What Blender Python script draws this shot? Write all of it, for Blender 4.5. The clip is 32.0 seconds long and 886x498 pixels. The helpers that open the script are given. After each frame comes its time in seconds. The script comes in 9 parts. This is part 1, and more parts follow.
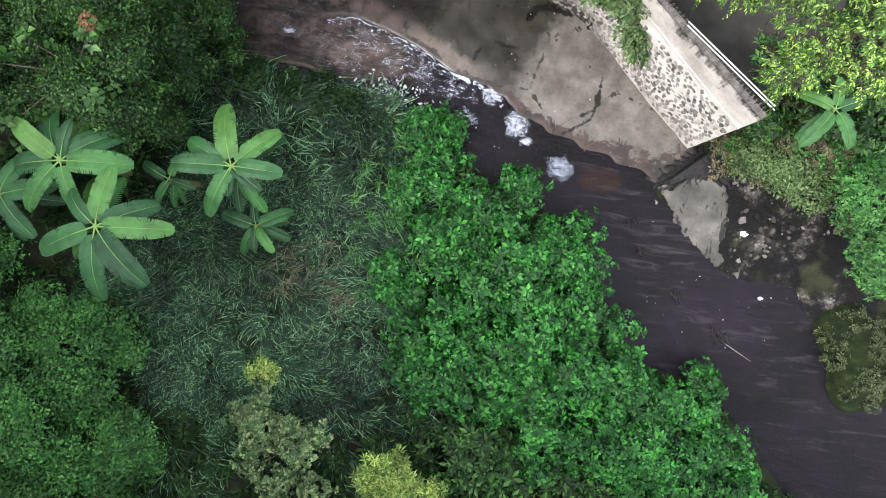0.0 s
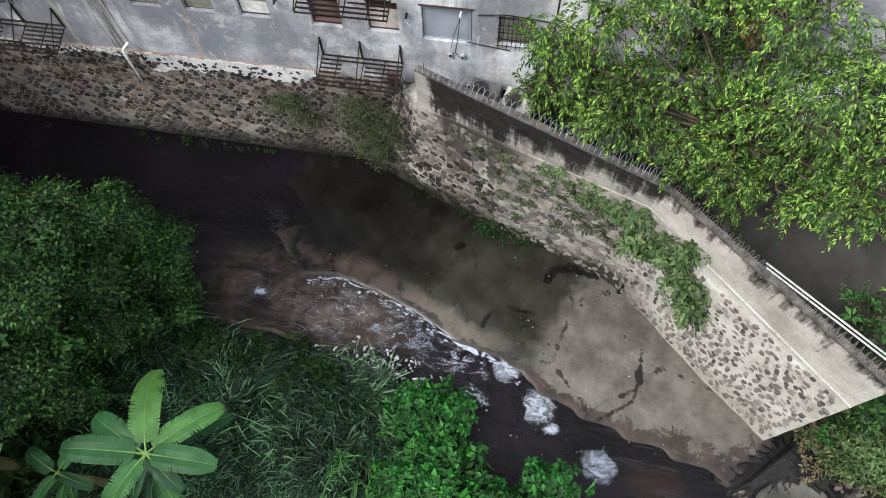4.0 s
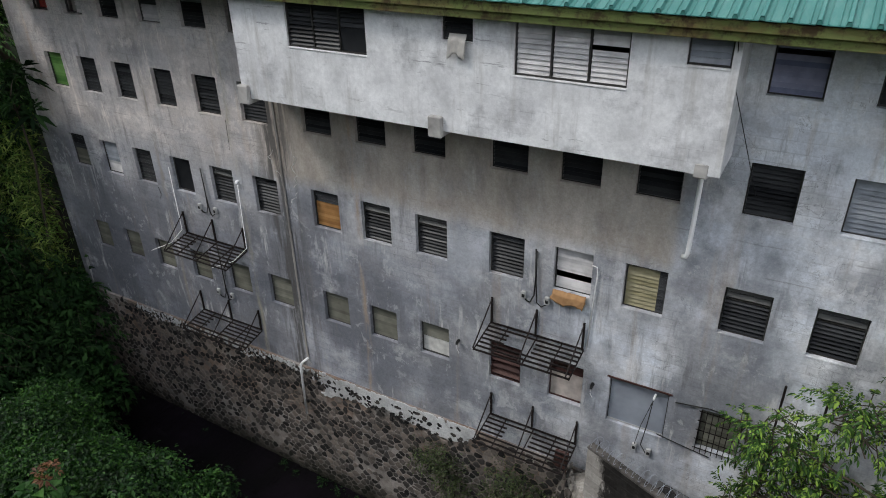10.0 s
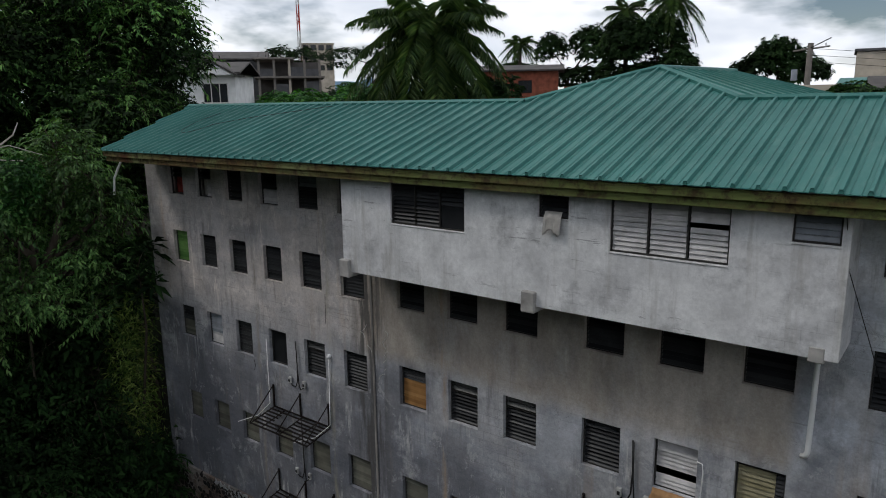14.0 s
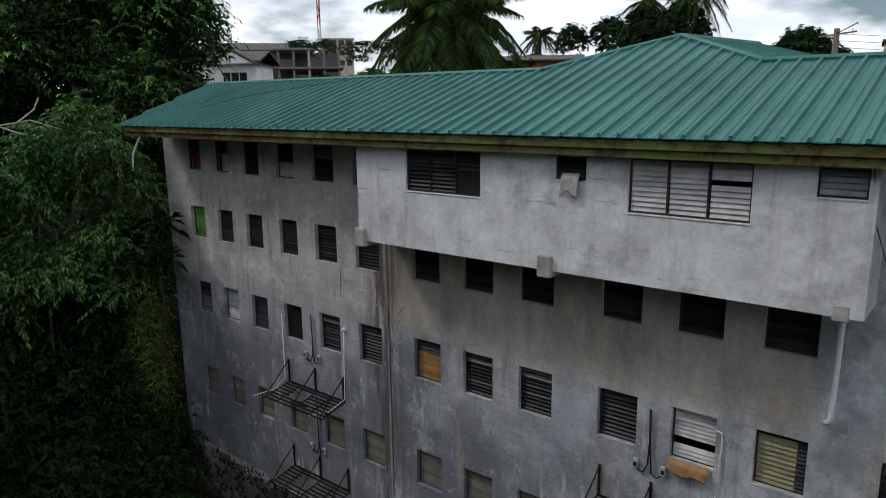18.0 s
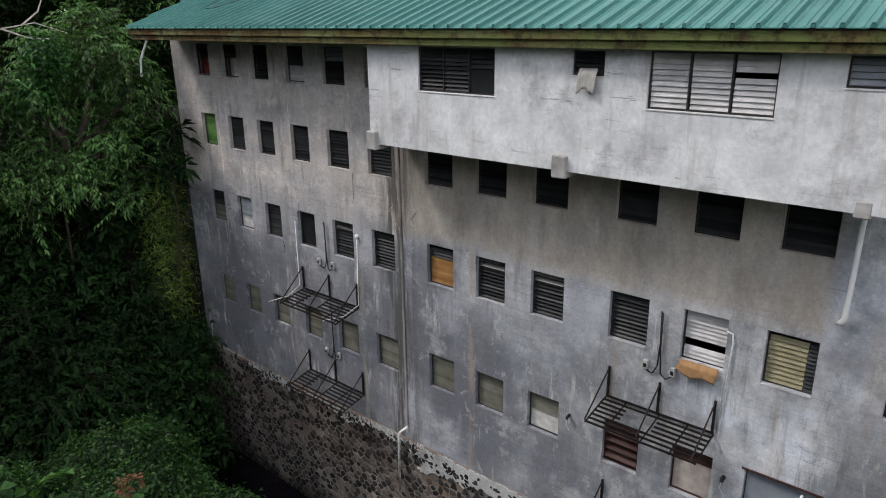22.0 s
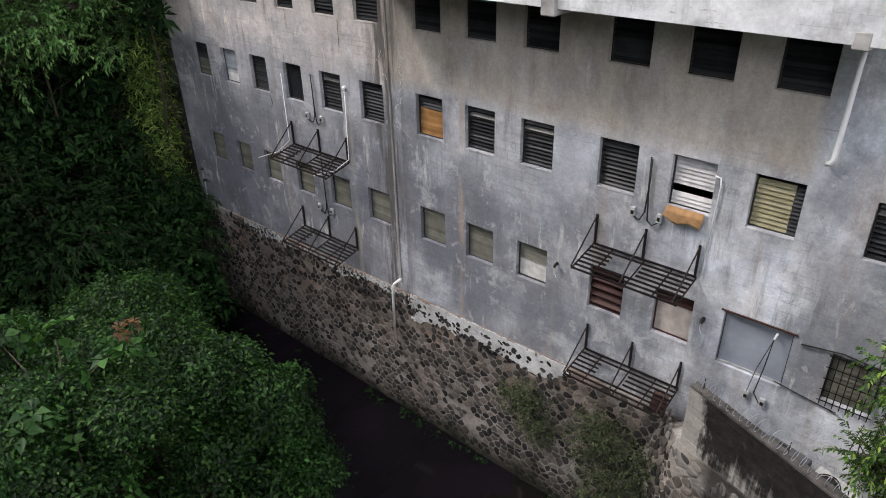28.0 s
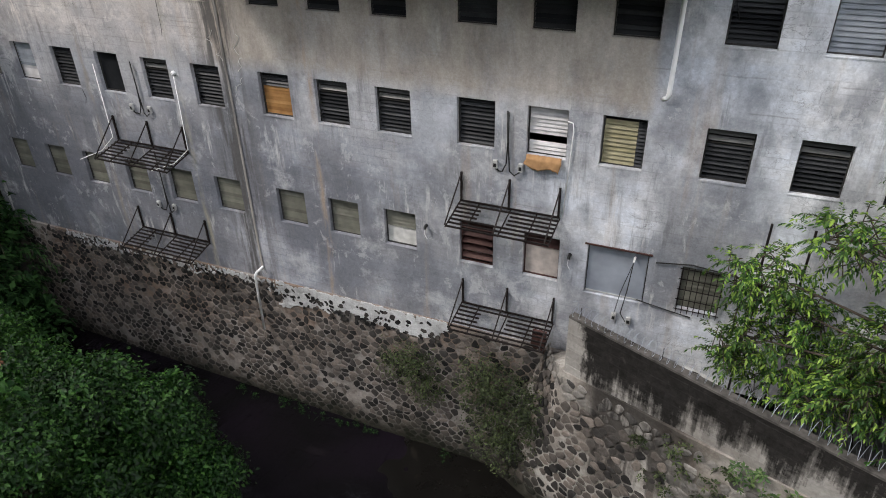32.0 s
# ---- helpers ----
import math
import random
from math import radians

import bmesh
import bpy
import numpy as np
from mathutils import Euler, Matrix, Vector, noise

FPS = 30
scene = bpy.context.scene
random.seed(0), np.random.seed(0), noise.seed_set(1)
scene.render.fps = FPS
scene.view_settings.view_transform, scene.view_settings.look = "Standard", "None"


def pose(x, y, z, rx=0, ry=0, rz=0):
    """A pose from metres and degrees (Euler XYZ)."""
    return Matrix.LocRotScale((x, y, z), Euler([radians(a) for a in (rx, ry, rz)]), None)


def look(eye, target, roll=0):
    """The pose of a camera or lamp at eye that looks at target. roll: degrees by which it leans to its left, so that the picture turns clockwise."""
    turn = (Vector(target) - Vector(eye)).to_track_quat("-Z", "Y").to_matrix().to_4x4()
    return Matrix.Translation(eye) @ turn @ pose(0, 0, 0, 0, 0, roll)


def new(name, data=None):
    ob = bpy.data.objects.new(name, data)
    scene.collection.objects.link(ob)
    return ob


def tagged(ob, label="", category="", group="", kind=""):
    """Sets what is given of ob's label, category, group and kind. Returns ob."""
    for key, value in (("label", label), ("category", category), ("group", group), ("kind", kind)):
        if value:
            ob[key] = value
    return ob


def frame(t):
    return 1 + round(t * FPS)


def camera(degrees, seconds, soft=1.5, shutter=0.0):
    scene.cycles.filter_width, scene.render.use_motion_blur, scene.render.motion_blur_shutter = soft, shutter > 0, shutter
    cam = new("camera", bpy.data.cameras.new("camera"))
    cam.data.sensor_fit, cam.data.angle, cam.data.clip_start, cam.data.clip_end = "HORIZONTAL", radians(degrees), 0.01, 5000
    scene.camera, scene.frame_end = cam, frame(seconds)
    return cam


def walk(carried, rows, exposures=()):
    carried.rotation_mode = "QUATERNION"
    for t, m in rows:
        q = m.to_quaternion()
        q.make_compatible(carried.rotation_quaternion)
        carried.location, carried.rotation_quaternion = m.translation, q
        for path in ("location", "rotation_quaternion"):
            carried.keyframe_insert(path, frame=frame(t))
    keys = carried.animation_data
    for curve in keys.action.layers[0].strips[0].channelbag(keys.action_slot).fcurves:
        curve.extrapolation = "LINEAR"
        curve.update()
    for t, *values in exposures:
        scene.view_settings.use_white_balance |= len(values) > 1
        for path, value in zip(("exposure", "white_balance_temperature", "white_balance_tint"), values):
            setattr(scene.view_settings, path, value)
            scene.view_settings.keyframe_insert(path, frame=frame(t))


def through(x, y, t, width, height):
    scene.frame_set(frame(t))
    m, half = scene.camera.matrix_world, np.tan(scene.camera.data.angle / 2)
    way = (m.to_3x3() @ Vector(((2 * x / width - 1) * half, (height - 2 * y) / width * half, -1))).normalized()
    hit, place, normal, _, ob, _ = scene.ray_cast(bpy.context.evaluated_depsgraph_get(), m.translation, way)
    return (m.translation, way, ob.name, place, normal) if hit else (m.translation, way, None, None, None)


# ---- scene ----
cam = camera(64.9, 32.0, 1.0)
PATH = [
    (0, (0.976, 0.191, 25.688), (0.914, 0.141, 23.69), -120.7),
    (0.5, (0.963, 0.24, 24.8), (0.887, 0.298, 22.802), -44.5),
    (1, (0.777, 0.24, 24.165), (0.704, 0.41, 22.173), -15.3),
    (1.5, (0.773, 0.25, 23.412), (0.687, 0.528, 21.434), -9.1),
    (2, (0.74, 0.31, 22.669), (0.64, 0.691, 20.708), -6.5),
    (2.5, (0.701, 0.303, 21.949), (0.584, 0.791, 20.014), -5.1),
    (3, (0.677, 0.322, 21.299), (0.543, 0.909, 19.392), -4.6),
    (3.5, (0.618, 0.284, 20.667), (0.467, 0.974, 18.795), -4.0),
    (5.5, (0.503, 0.262, 18.37), (0.307, 1.33, 16.69), -2.3),
    (6, (0.597, 0.293, 17.922), (0.369, 1.443, 16.301), -2.2),
    (6.5, (0.702, 0.284, 17.605), (0.394, 1.505, 16.051), -2.1),
    (7, (0.683, 0.213, 17.522), (0.292, 1.5, 16.042), -1.9),
    (7.5, (0.734, 0.231, 17.397), (0.261, 1.579, 15.997), -1.9),
    (8, (0.685, 0.173, 17.271), (0.142, 1.576, 15.953), -1.6),
    (8.5, (0.665, 0.192, 17.158), (0.04, 1.636, 15.923), -1.6),
    (9, (0.706, 0.183, 17.055), (-0.006, 1.66, 15.909), -1.5),
    (9.5, (0.708, 0.215, 16.98), (-0.085, 1.713, 15.919), -1.4),
    (10, (0.726, 0.218, 16.879), (-0.151, 1.733, 15.912), -1.3),
    (10.5, (0.736, 0.186, 16.79), (-0.222, 1.713, 15.923), -1.2),
    (11, (0.732, 0.159, 16.725), (-0.296, 1.694, 15.958), -1.1),
    (11.5, (0.725, 0.17, 16.667), (-0.368, 1.705, 15.998), -1.0),
    (12, (0.737, 0.176, 16.566), (-0.401, 1.721, 16.002), -0.9),
    (12.5, (0.739, 0.188, 16.48), (-0.425, 1.749, 16.019), -0.8),
    (13, (0.743, 0.191, 16.394), (-0.435, 1.754, 15.982), -0.7),
    (13.5, (0.74, 0.175, 16.333), (-0.447, 1.731, 15.92), -0.8),
    (14, (0.752, 0.17, 16.245), (-0.444, 1.72, 15.834), -0.8),
    (14.5, (0.759, 0.165, 16.16), (-0.443, 1.709, 15.749), -0.7),
    (16.5, (0.78, 0.238, 15.834), (-0.445, 1.765, 15.422), -0.7),
    (17, (0.769, 0.211, 15.743), (-0.457, 1.736, 15.332), -0.7),
    (17.5, (0.759, 0.203, 15.676), (-0.472, 1.724, 15.263), -0.7),
    (18, (0.786, 0.215, 15.606), (-0.451, 1.731, 15.19), -0.7),
    (18.5, (0.801, 0.228, 15.566), (-0.441, 1.738, 15.145), -0.7),
    (19, (0.805, 0.224, 15.515), (-0.437, 1.731, 15.082), -0.7),
    (19.5, (0.823, 0.251, 15.454), (-0.421, 1.747, 14.991), -0.7),
    (20, (0.807, 0.234, 15.392), (-0.434, 1.722, 14.895), -0.7),
    (20.5, (0.803, 0.272, 15.336), (-0.438, 1.747, 14.805), -0.7),
    (21, (0.811, 0.282, 15.294), (-0.428, 1.746, 14.728), -0.7),
    (21.5, (0.796, 0.256, 15.261), (-0.439, 1.711, 14.662), -0.7),
    (22, (0.789, 0.279, 15.215), (-0.445, 1.72, 14.582), -0.8),
    (22.5, (0.778, 0.273, 15.18), (-0.453, 1.702, 14.515), -0.8),
    (23, (0.775, 0.259, 15.119), (-0.452, 1.677, 14.425), -0.8),
    (23.5, (0.824, 0.259, 15.067), (-0.403, 1.665, 14.345), -0.8),
    (24, (0.847, 0.271, 15.042), (-0.375, 1.664, 14.29), -0.9),
    (24.5, (0.893, 0.298, 15.007), (-0.325, 1.678, 14.226), -0.9),
    (25, (0.908, 0.337, 14.97), (-0.304, 1.706, 14.159), -1.0),
    (25.5, (0.927, 0.373, 14.942), (-0.28, 1.73, 14.104), -1.2),
    (27.5, (1.01, 0.457, 14.893), (-0.161, 1.766, 13.936), -1.6),
    (28, (1.019, 0.431, 14.856), (-0.124, 1.746, 13.875), -1.5),
    (28.5, (1.004, 0.365, 14.831), (-0.109, 1.697, 13.836), -1.4),
    (29, (0.921, 0.298, 14.822), (-0.163, 1.649, 13.823), -1.3),
    (29.5, (0.783, 0.165, 14.778), (-0.272, 1.536, 13.774), -1.2),
    (30, (0.608, 0.021, 14.747), (-0.421, 1.407, 13.736), -1.2),
    (30.5, (0.392, -0.187, 14.724), (-0.57, 1.24, 13.706), -1.1),
    (31, (0.218, -0.288, 14.76), (-0.65, 1.189, 13.728), -1.3),
    (31.5, (0.148, -0.387, 14.738), (-0.623, 1.142, 13.704), -1.1),
    (32, (0.128, -0.365, 14.819), (-0.557, 1.192, 13.768), -1.3),
]
walk(cam, [(t, look(eye, target, roll)) for t, eye, target, roll in PATH],
     [(0.0, 1.06, 6350, 14), (1.5, 0.98, 6380, 12), (3, 0.74, 6400, 10), (6, 0.08, 6300, 10), (9, -0.36, 6300, 10), (11, -0.62, 6300, 10), (12, -0.62, 6300, 10), (12.8, -1.25, 6300, 10), (13.5, -1.45, 6300, 10),
      (18, -1.28, 6250, 10), (20, -0.74, 6250, 10), (22, -0.44, 6400, 12), (23, -0.38, 6500, 12), (25, -0.40, 6500, 12), (28, -0.06, 6500, 14), (32, -0.10, 6500, 12)])

# ---------------------------------------------------------------- world and sun
world = bpy.data.worlds.new("sky")
scene.world = world
world.use_nodes = True
wn, wl = world.node_tree.nodes, world.node_tree.links
wn.clear()
w_out = wn.new("ShaderNodeOutputWorld")
w_bg = wn.new("ShaderNodeBackground")
w_sky = wn.new("ShaderNodeTexSky")
w_sky.sky_type = "NISHITA"
w_sky.sun_disc = False
SUN_ELEV, SUN_AZ = 50.0, 232.0
w_sky.sun_elevation, w_sky.sun_rotation = radians(SUN_ELEV), radians(SUN_AZ)
w_sky.air_density, w_sky.dust_density = 1.0, 0.6
w_co = wn.new("ShaderNodeTexCoord")
w_map = wn.new("ShaderNodeMapping")
w_map.inputs["Scale"].default_value = (1.0, 1.0, 2.6)
w_noise = wn.new("ShaderNodeTexNoise")
w_noise.inputs["Scale"].default_value, w_noise.inputs["Detail"].default_value = 3.2, 9.0
w_noise.inputs["Roughness"].default_value = 0.56
w_ramp = wn.new("ShaderNodeValToRGB")
w_ramp.color_ramp.elements[0].position, w_ramp.color_ramp.elements[1].position = 0.38, 0.50
w_shade = wn.new("ShaderNodeTexNoise")
w_shade.inputs["Scale"].default_value, w_shade.inputs["Detail"].default_value = 7.0, 6.0
w_cloud = wn.new("ShaderNodeValToRGB")
w_cloud.color_ramp.elements[0].position, w_cloud.color_ramp.elements[0].color = 0.35, (12.5, 13.2, 14.4, 1)
w_cloud.color_ramp.elements[1].position, w_cloud.color_ramp.elements[1].color = 0.60, (17.6, 17.7, 18.0, 1)
w_mix = wn.new("ShaderNodeMixRGB")
wl.new(w_co.outputs["Generated"], w_map.inputs["Vector"])
wl.new(w_map.outputs["Vector"], w_noise.inputs["Vector"])
wl.new(w_map.outputs["Vector"], w_shade.inputs["Vector"])
wl.new(w_noise.outputs["Fac"], w_ramp.inputs["Fac"])
wl.new(w_shade.outputs["Fac"], w_cloud.inputs["Fac"])
wl.new(w_ramp.outputs["Color"], w_mix.inputs["Fac"])
wl.new(w_sky.outputs["Color"], w_mix.inputs["Color1"])
w_sep = wn.new("ShaderNodeSeparateXYZ")
w_high = wn.new("ShaderNodeValToRGB")
for e, (p, v) in zip((w_high.color_ramp.elements[0], w_high.color_ramp.elements[1], w_high.color_ramp.elements.new(0.35)), ((0.0, 1.14), (1.0, 0.72), (0.35, 1.07))):
    e.position, e.color = p, (v, v, v, 1)
w_lit = wn.new("ShaderNodeMixRGB")
w_lit.blend_type = "MULTIPLY"
w_lit.inputs["Fac"].default_value = 1.0
wl.new(w_co.outputs["Generated"], w_sep.inputs[0])
wl.new(w_sep.outputs["Z"], w_high.inputs["Fac"])
wl.new(w_cloud.outputs["Color"], w_lit.inputs["Color1"])
wl.new(w_high.outputs["Color"], w_lit.inputs["Color2"])
wl.new(w_lit.outputs["Color"], w_mix.inputs["Color2"])
wl.new(w_mix.outputs["Color"], w_bg.inputs["Color"])
w_bg.inputs["Strength"].default_value = 0.15
wl.new(w_bg.outputs["Background"], w_out.inputs["Surface"])

sun = new("sun", bpy.data.lights.new("sun", "SUN"))
sun.data.energy, sun.data.angle, sun.data.color = 2.7, radians(12), (1.0, 0.95, 0.87)
_az, _el = radians(SUN_AZ), radians(SUN_ELEV)
sun_from = Vector((math.sin(_az) * math.cos(_el), math.cos(_az) * math.cos(_el), math.sin(_el)))
sun.matrix_world = look(sun_from * 60, (0, 0, 0))

# ---------------------------------------------------------------- materials


class Mat:
    """A small builder of node materials on world position."""

    def __init__(self, name):
        self.m = bpy.data.materials.new(name)
        self.m.use_nodes = True
        self.n, self.l = self.m.node_tree.nodes, self.m.node_tree.links
        self.bsdf = self.n["Principled BSDF"]
        self.pos = self.n.new("ShaderNodeNewGeometry").outputs["Position"]

    def vec(self, scale, source=None, turn=0.0):
        mp = self.n.new("ShaderNodeMapping")
        mp.inputs["Scale"].default_value = scale if hasattr(scale, "__len__") else (scale,) * 3
        mp.inputs["Rotation"].default_value = (0, 0, turn)
        self.l.new(source or self.pos, mp.inputs["Vector"])
        return mp.outputs["Vector"]

    def noise(self, scale, detail=5.0, rough=0.55, stretch=(1, 1, 1), distort=0.0, turn=0.0):
        t = self.n.new("ShaderNodeTexNoise")
        t.inputs["Scale"].default_value, t.inputs["Detail"].default_value = scale, detail
        t.inputs["Roughness"].default_value, t.inputs["Distortion"].default_value = rough, distort
        self.l.new(self.vec(stretch, turn=turn), t.inputs["Vector"])
        return t.outputs["Fac"]

    def voronoi(self, scale, feature="F1", stretch=(1, 1, 1)):
        t = self.n.new("ShaderNodeTexVoronoi")
        t.feature = feature
        t.inputs["Scale"].default_value = scale
        self.l.new(self.vec(stretch), t.inputs["Vector"])
        return t.outputs["Distance"]

    def ramp(self, fac, *stops):
        r = self.n.new("ShaderNodeValToRGB")
        while len(r.color_ramp.elements) < len(stops):
            r.color_ramp.elements.new(0.5)
        for e, (p, c) in zip(r.color_ramp.elements, stops):
            e.position = p
            e.color = (c, c, c, 1) if not hasattr(c, "__len__") else (*c, 1)
        self.l.new(fac, r.inputs["Fac"])
        return r.outputs["Color"]

    def mix(self, fac, a, b, mode="MIX"):
        x = self.n.new("ShaderNodeMixRGB")
        x.blend_type = mode
        for value, socket in ((fac, x.inputs["Fac"]), (a, x.inputs["Color1"]), (b, x.inputs["Color2"])):
            if isinstance(value, bpy.types.NodeSocket):
                self.l.new(value, socket)
            elif hasattr(value, "__len__"):
                socket.default_value = (*value, 1)
            elif socket.name == "Fac":
                socket.default_value = value
            else:
                socket.default_value = (value, value, value, 1)
        return x.outputs["Color"]

    def math(self, op, a, b):
        x = self.n.new("ShaderNodeMath")
        x.operation = op
        for value, socket in ((a, x.inputs[0]), (b, x.inputs[1])):
            if isinstance(value, bpy.types.NodeSocket):
                self.l.new(value, socket)
            else:
                socket.default_value = value
        return x.outputs["Value"]

    def axis(self, which):
        s = self.n.new("ShaderNodeSeparateXYZ")
        self.l.new(self.pos, s.inputs[0])
        return s.outputs[which]

    def island(self):
        return self.n["Geometry"].outputs["Random Per Island"]

    def object_random(self):
        return self.n.new("ShaderNodeObjectInfo").outputs["Random"]

    def done(self, color, rough=0.8, bump=None, strength=0.3, distance=0.02, metal=0.0, spec=0.15):
        b = self.bsdf
        for value, key in ((color, "Base Color"), (rough, "Roughness")):
            if isinstance(value, bpy.types.NodeSocket):
                self.l.new(value, b.inputs[key])
            elif hasattr(value, "__len__"):
                b.inputs[key].default_value = (*value, 1)
            else:
                b.inputs[key].default_value = value
        b.inputs["Metallic"].default_value = metal
        b.inputs["Specular IOR Level"].default_value = spec
        if bump is not None:
            k = self.n.new("ShaderNodeBump")
            k.inputs["Strength"].default_value, k.inputs["Distance"].default_value = strength, distance
            self.l.new(bump, k.inputs["Height"])
            self.l.new(k.outputs["Normal"], b.inputs["Normal"])
        return self.m


def plain(name, color, rough=0.6, metal=0.0, vary=0.25, scale=6.0):
    """Paint, metal or plastic with slight soiling."""
    m = Mat(name)
    dark = tuple(c * (1 - vary) for c in color)
    light = tuple(min(1, c * (1 + vary * 0.6)) for c in color)
    c = m.ramp(m.noise(scale, 6), (0.3, dark), (0.7, light))
    return m.done(c, rough, m.noise(scale * 9, 3), 0.12, 0.004, metal, 0.5 if rough < 0.5 else 0.2)


def leaf_material(name, dark, mid, light, rough=0.45, scale=0.9, through=0.3, mid_at=0.5, patch=(0.62, 1.3)):
    """Leaves: each one its own tone, and clumps of lighter and darker growth."""
    m = Mat(name)
    tone = m.ramp(m.island(), (0.0, dark), (mid_at, mid), (1.0, light))
    clump = m.ramp(m.noise(scale, 3), (0.32, patch[0]), (0.68, patch[1]))
    c = m.mix(1.0, tone, clump, "MULTIPLY")
    mat = m.done(c, rough, spec=0.2 if rough < 0.6 else 0.1)
    tr = m.n.new("ShaderNodeBsdfTranslucent")
    m.l.new(m.mix(1.0, c, (1.1, 1.25, 0.5), "MULTIPLY"), tr.inputs["Color"])
    ms = m.n.new("ShaderNodeMixShader")
    ms.inputs["Fac"].default_value = through
    m.l.new(m.bsdf.outputs["BSDF"], ms.inputs[1])
    m.l.new(tr.outputs["BSDF"], ms.inputs[2])
    m.l.new(ms.outputs["Shader"], m.n["Material Output"].inputs["Surface"])
    return mat


def facade_material():
    m = Mat("weathered_render")
    z, x = m.axis("Z"), m.axis("X")
    # lighter towards +x: paint zones, with the far end's tree shade put in
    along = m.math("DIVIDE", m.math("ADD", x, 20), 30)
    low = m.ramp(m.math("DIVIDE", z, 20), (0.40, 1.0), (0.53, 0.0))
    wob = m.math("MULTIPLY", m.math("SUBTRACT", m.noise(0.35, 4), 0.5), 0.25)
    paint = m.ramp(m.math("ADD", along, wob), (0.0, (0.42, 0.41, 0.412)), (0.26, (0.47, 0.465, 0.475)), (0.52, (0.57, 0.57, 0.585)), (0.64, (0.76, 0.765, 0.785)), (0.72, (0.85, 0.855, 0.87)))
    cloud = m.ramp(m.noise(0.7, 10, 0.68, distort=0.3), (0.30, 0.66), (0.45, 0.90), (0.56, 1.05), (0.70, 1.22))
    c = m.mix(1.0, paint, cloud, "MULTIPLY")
    blue = m.ramp(m.noise(0.5, 7, 0.65, (1, 1, 1.6)), (0.44, 0.1), (0.56, 0.9))
    c = m.mix(blue, c, m.mix(1.0, c, (0.885, 0.925, 0.978), "MULTIPLY"))
    # shade on the far end of the two lower storeys, put into the colour
    darkened = m.math("MULTIPLY", low, m.ramp(m.math("ADD", along, wob), (0.34, 1.0), (0.50, 0.0)))
    c = m.mix(darkened, c, m.mix(1.0, c, (0.74, 0.75, 0.79), "MULTIPLY"))
    # block courses showing through the thin render
    blocks = m.n.new("ShaderNodeTexBrick")
    blocks.inputs["Scale"].default_value = 1.0
    for key, value in (("Brick Width", 0.4), ("Row Height", 0.2), ("Mortar Size", 0.012), ("Mortar Smooth", 0.5)):
        blocks.inputs[key].default_value = value
    blocks.inputs["Color1"].default_value, blocks.inputs["Color2"].default_value = (0.80, 0.80, 0.81, 1), (1.12, 1.12, 1.12, 1)
    blocks.inputs["Mortar"].default_value = (0.66, 0.66, 0.66, 1)
    wall_uv = m.n.new("ShaderNodeCombineXYZ")
    m.l.new(x, wall_uv.inputs["X"])
    m.l.new(z, wall_uv.inputs["Y"])
    m.l.new(wall_uv.outputs[0], blocks.inputs["Vector"])
    seen = m.ramp(m.math("ADD", m.noise(0.6, 6, 0.6), m.math("MULTIPLY", low, 0.06)), (0.46, 0.03), (0.60, 0.55))
    c = m.mix(seen, c, m.mix(1.0, c, blocks.outputs["Color"], "MULTIPLY"))
    # large dark stain blotches; the added share on the two lower storeys paints their shade
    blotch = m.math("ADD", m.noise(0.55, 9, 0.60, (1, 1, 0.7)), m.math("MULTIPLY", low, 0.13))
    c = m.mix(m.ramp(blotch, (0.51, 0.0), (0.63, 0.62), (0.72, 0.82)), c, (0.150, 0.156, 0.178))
    c = m.mix(m.ramp(m.noise(0.95, 11, 0.70, (0.8, 1, 0.9)), (0.56, 0.0), (0.66, 0.5)), c, (0.64, 0.645, 0.66))
    c = m.mix(1.0, c, m.ramp(m.noise(1.3, 9, 0.72, (0.35, 1, 2.0), 0.3), (0.34, 0.92), (0.5, 1.0), (0.66, 1.05)), "MULTIPLY")
    # scaled patches with sharp edges, hairline cracks and day joints
    flake = m.ramp(m.noise(1.5, 12, 0.74, (0.9, 1, 1.1), 0.5), (0.555, 0.0), (0.575, 0.34))
    c = m.mix(flake, c, m.mix(1.0, c, (0.70, 0.71, 0.73), "MULTIPLY"))
    flake = m.ramp(m.noise(1.9, 12, 0.74, (1, 1, 0.8), 0.4), (0.58, 0.0), (0.60, 0.32))
    c = m.mix(flake, c, (0.70, 0.70, 0.705))
    hair = m.math("ABSOLUTE", m.math("SUBTRACT", m.noise(0.8, 10, 0.66, (1, 1, 1.5), 0.6), 0.5), 0.0)
    c = m.mix(m.math("MULTIPLY", m.ramp(hair, (0.0, 0.75), (0.004, 0.0)), m.ramp(m.noise(0.6, 4), (0.48, 0.0), (0.54, 1.0))), c, (0.14, 0.14, 0.145))
    for joint_z in (8.05, 10.52, 11.12):
        off = m.math("ABSOLUTE", m.math("SUBTRACT", m.math("ADD", z, m.math("MULTIPLY", m.math("SUBTRACT", m.noise(1.2, 6, 0.7), 0.5), 0.10)), joint_z), 0.0)
        c = m.mix(m.math("MULTIPLY", m.ramp(off, (0.006, 0.45), (0.018, 0.0)), m.ramp(m.noise(1.1, 5, 0.6), (0.50, 0.0), (0.58, 1.0))), c, (0.20, 0.195, 0.19))
    # runs: dark and pale drips in groups, and rusty ones
    gate = m.ramp(m.noise(0.8, 5, 0.6), (0.46, 0.0), (0.60, 1.0))
    c = m.mix(m.math("MULTIPLY", gate, m.ramp(m.noise(4.5, 8, 0.7, (1, 1, 0.09)), (0.53, 0.0), (0.64, 0.55))), c, (0.14, 0.14, 0.145))
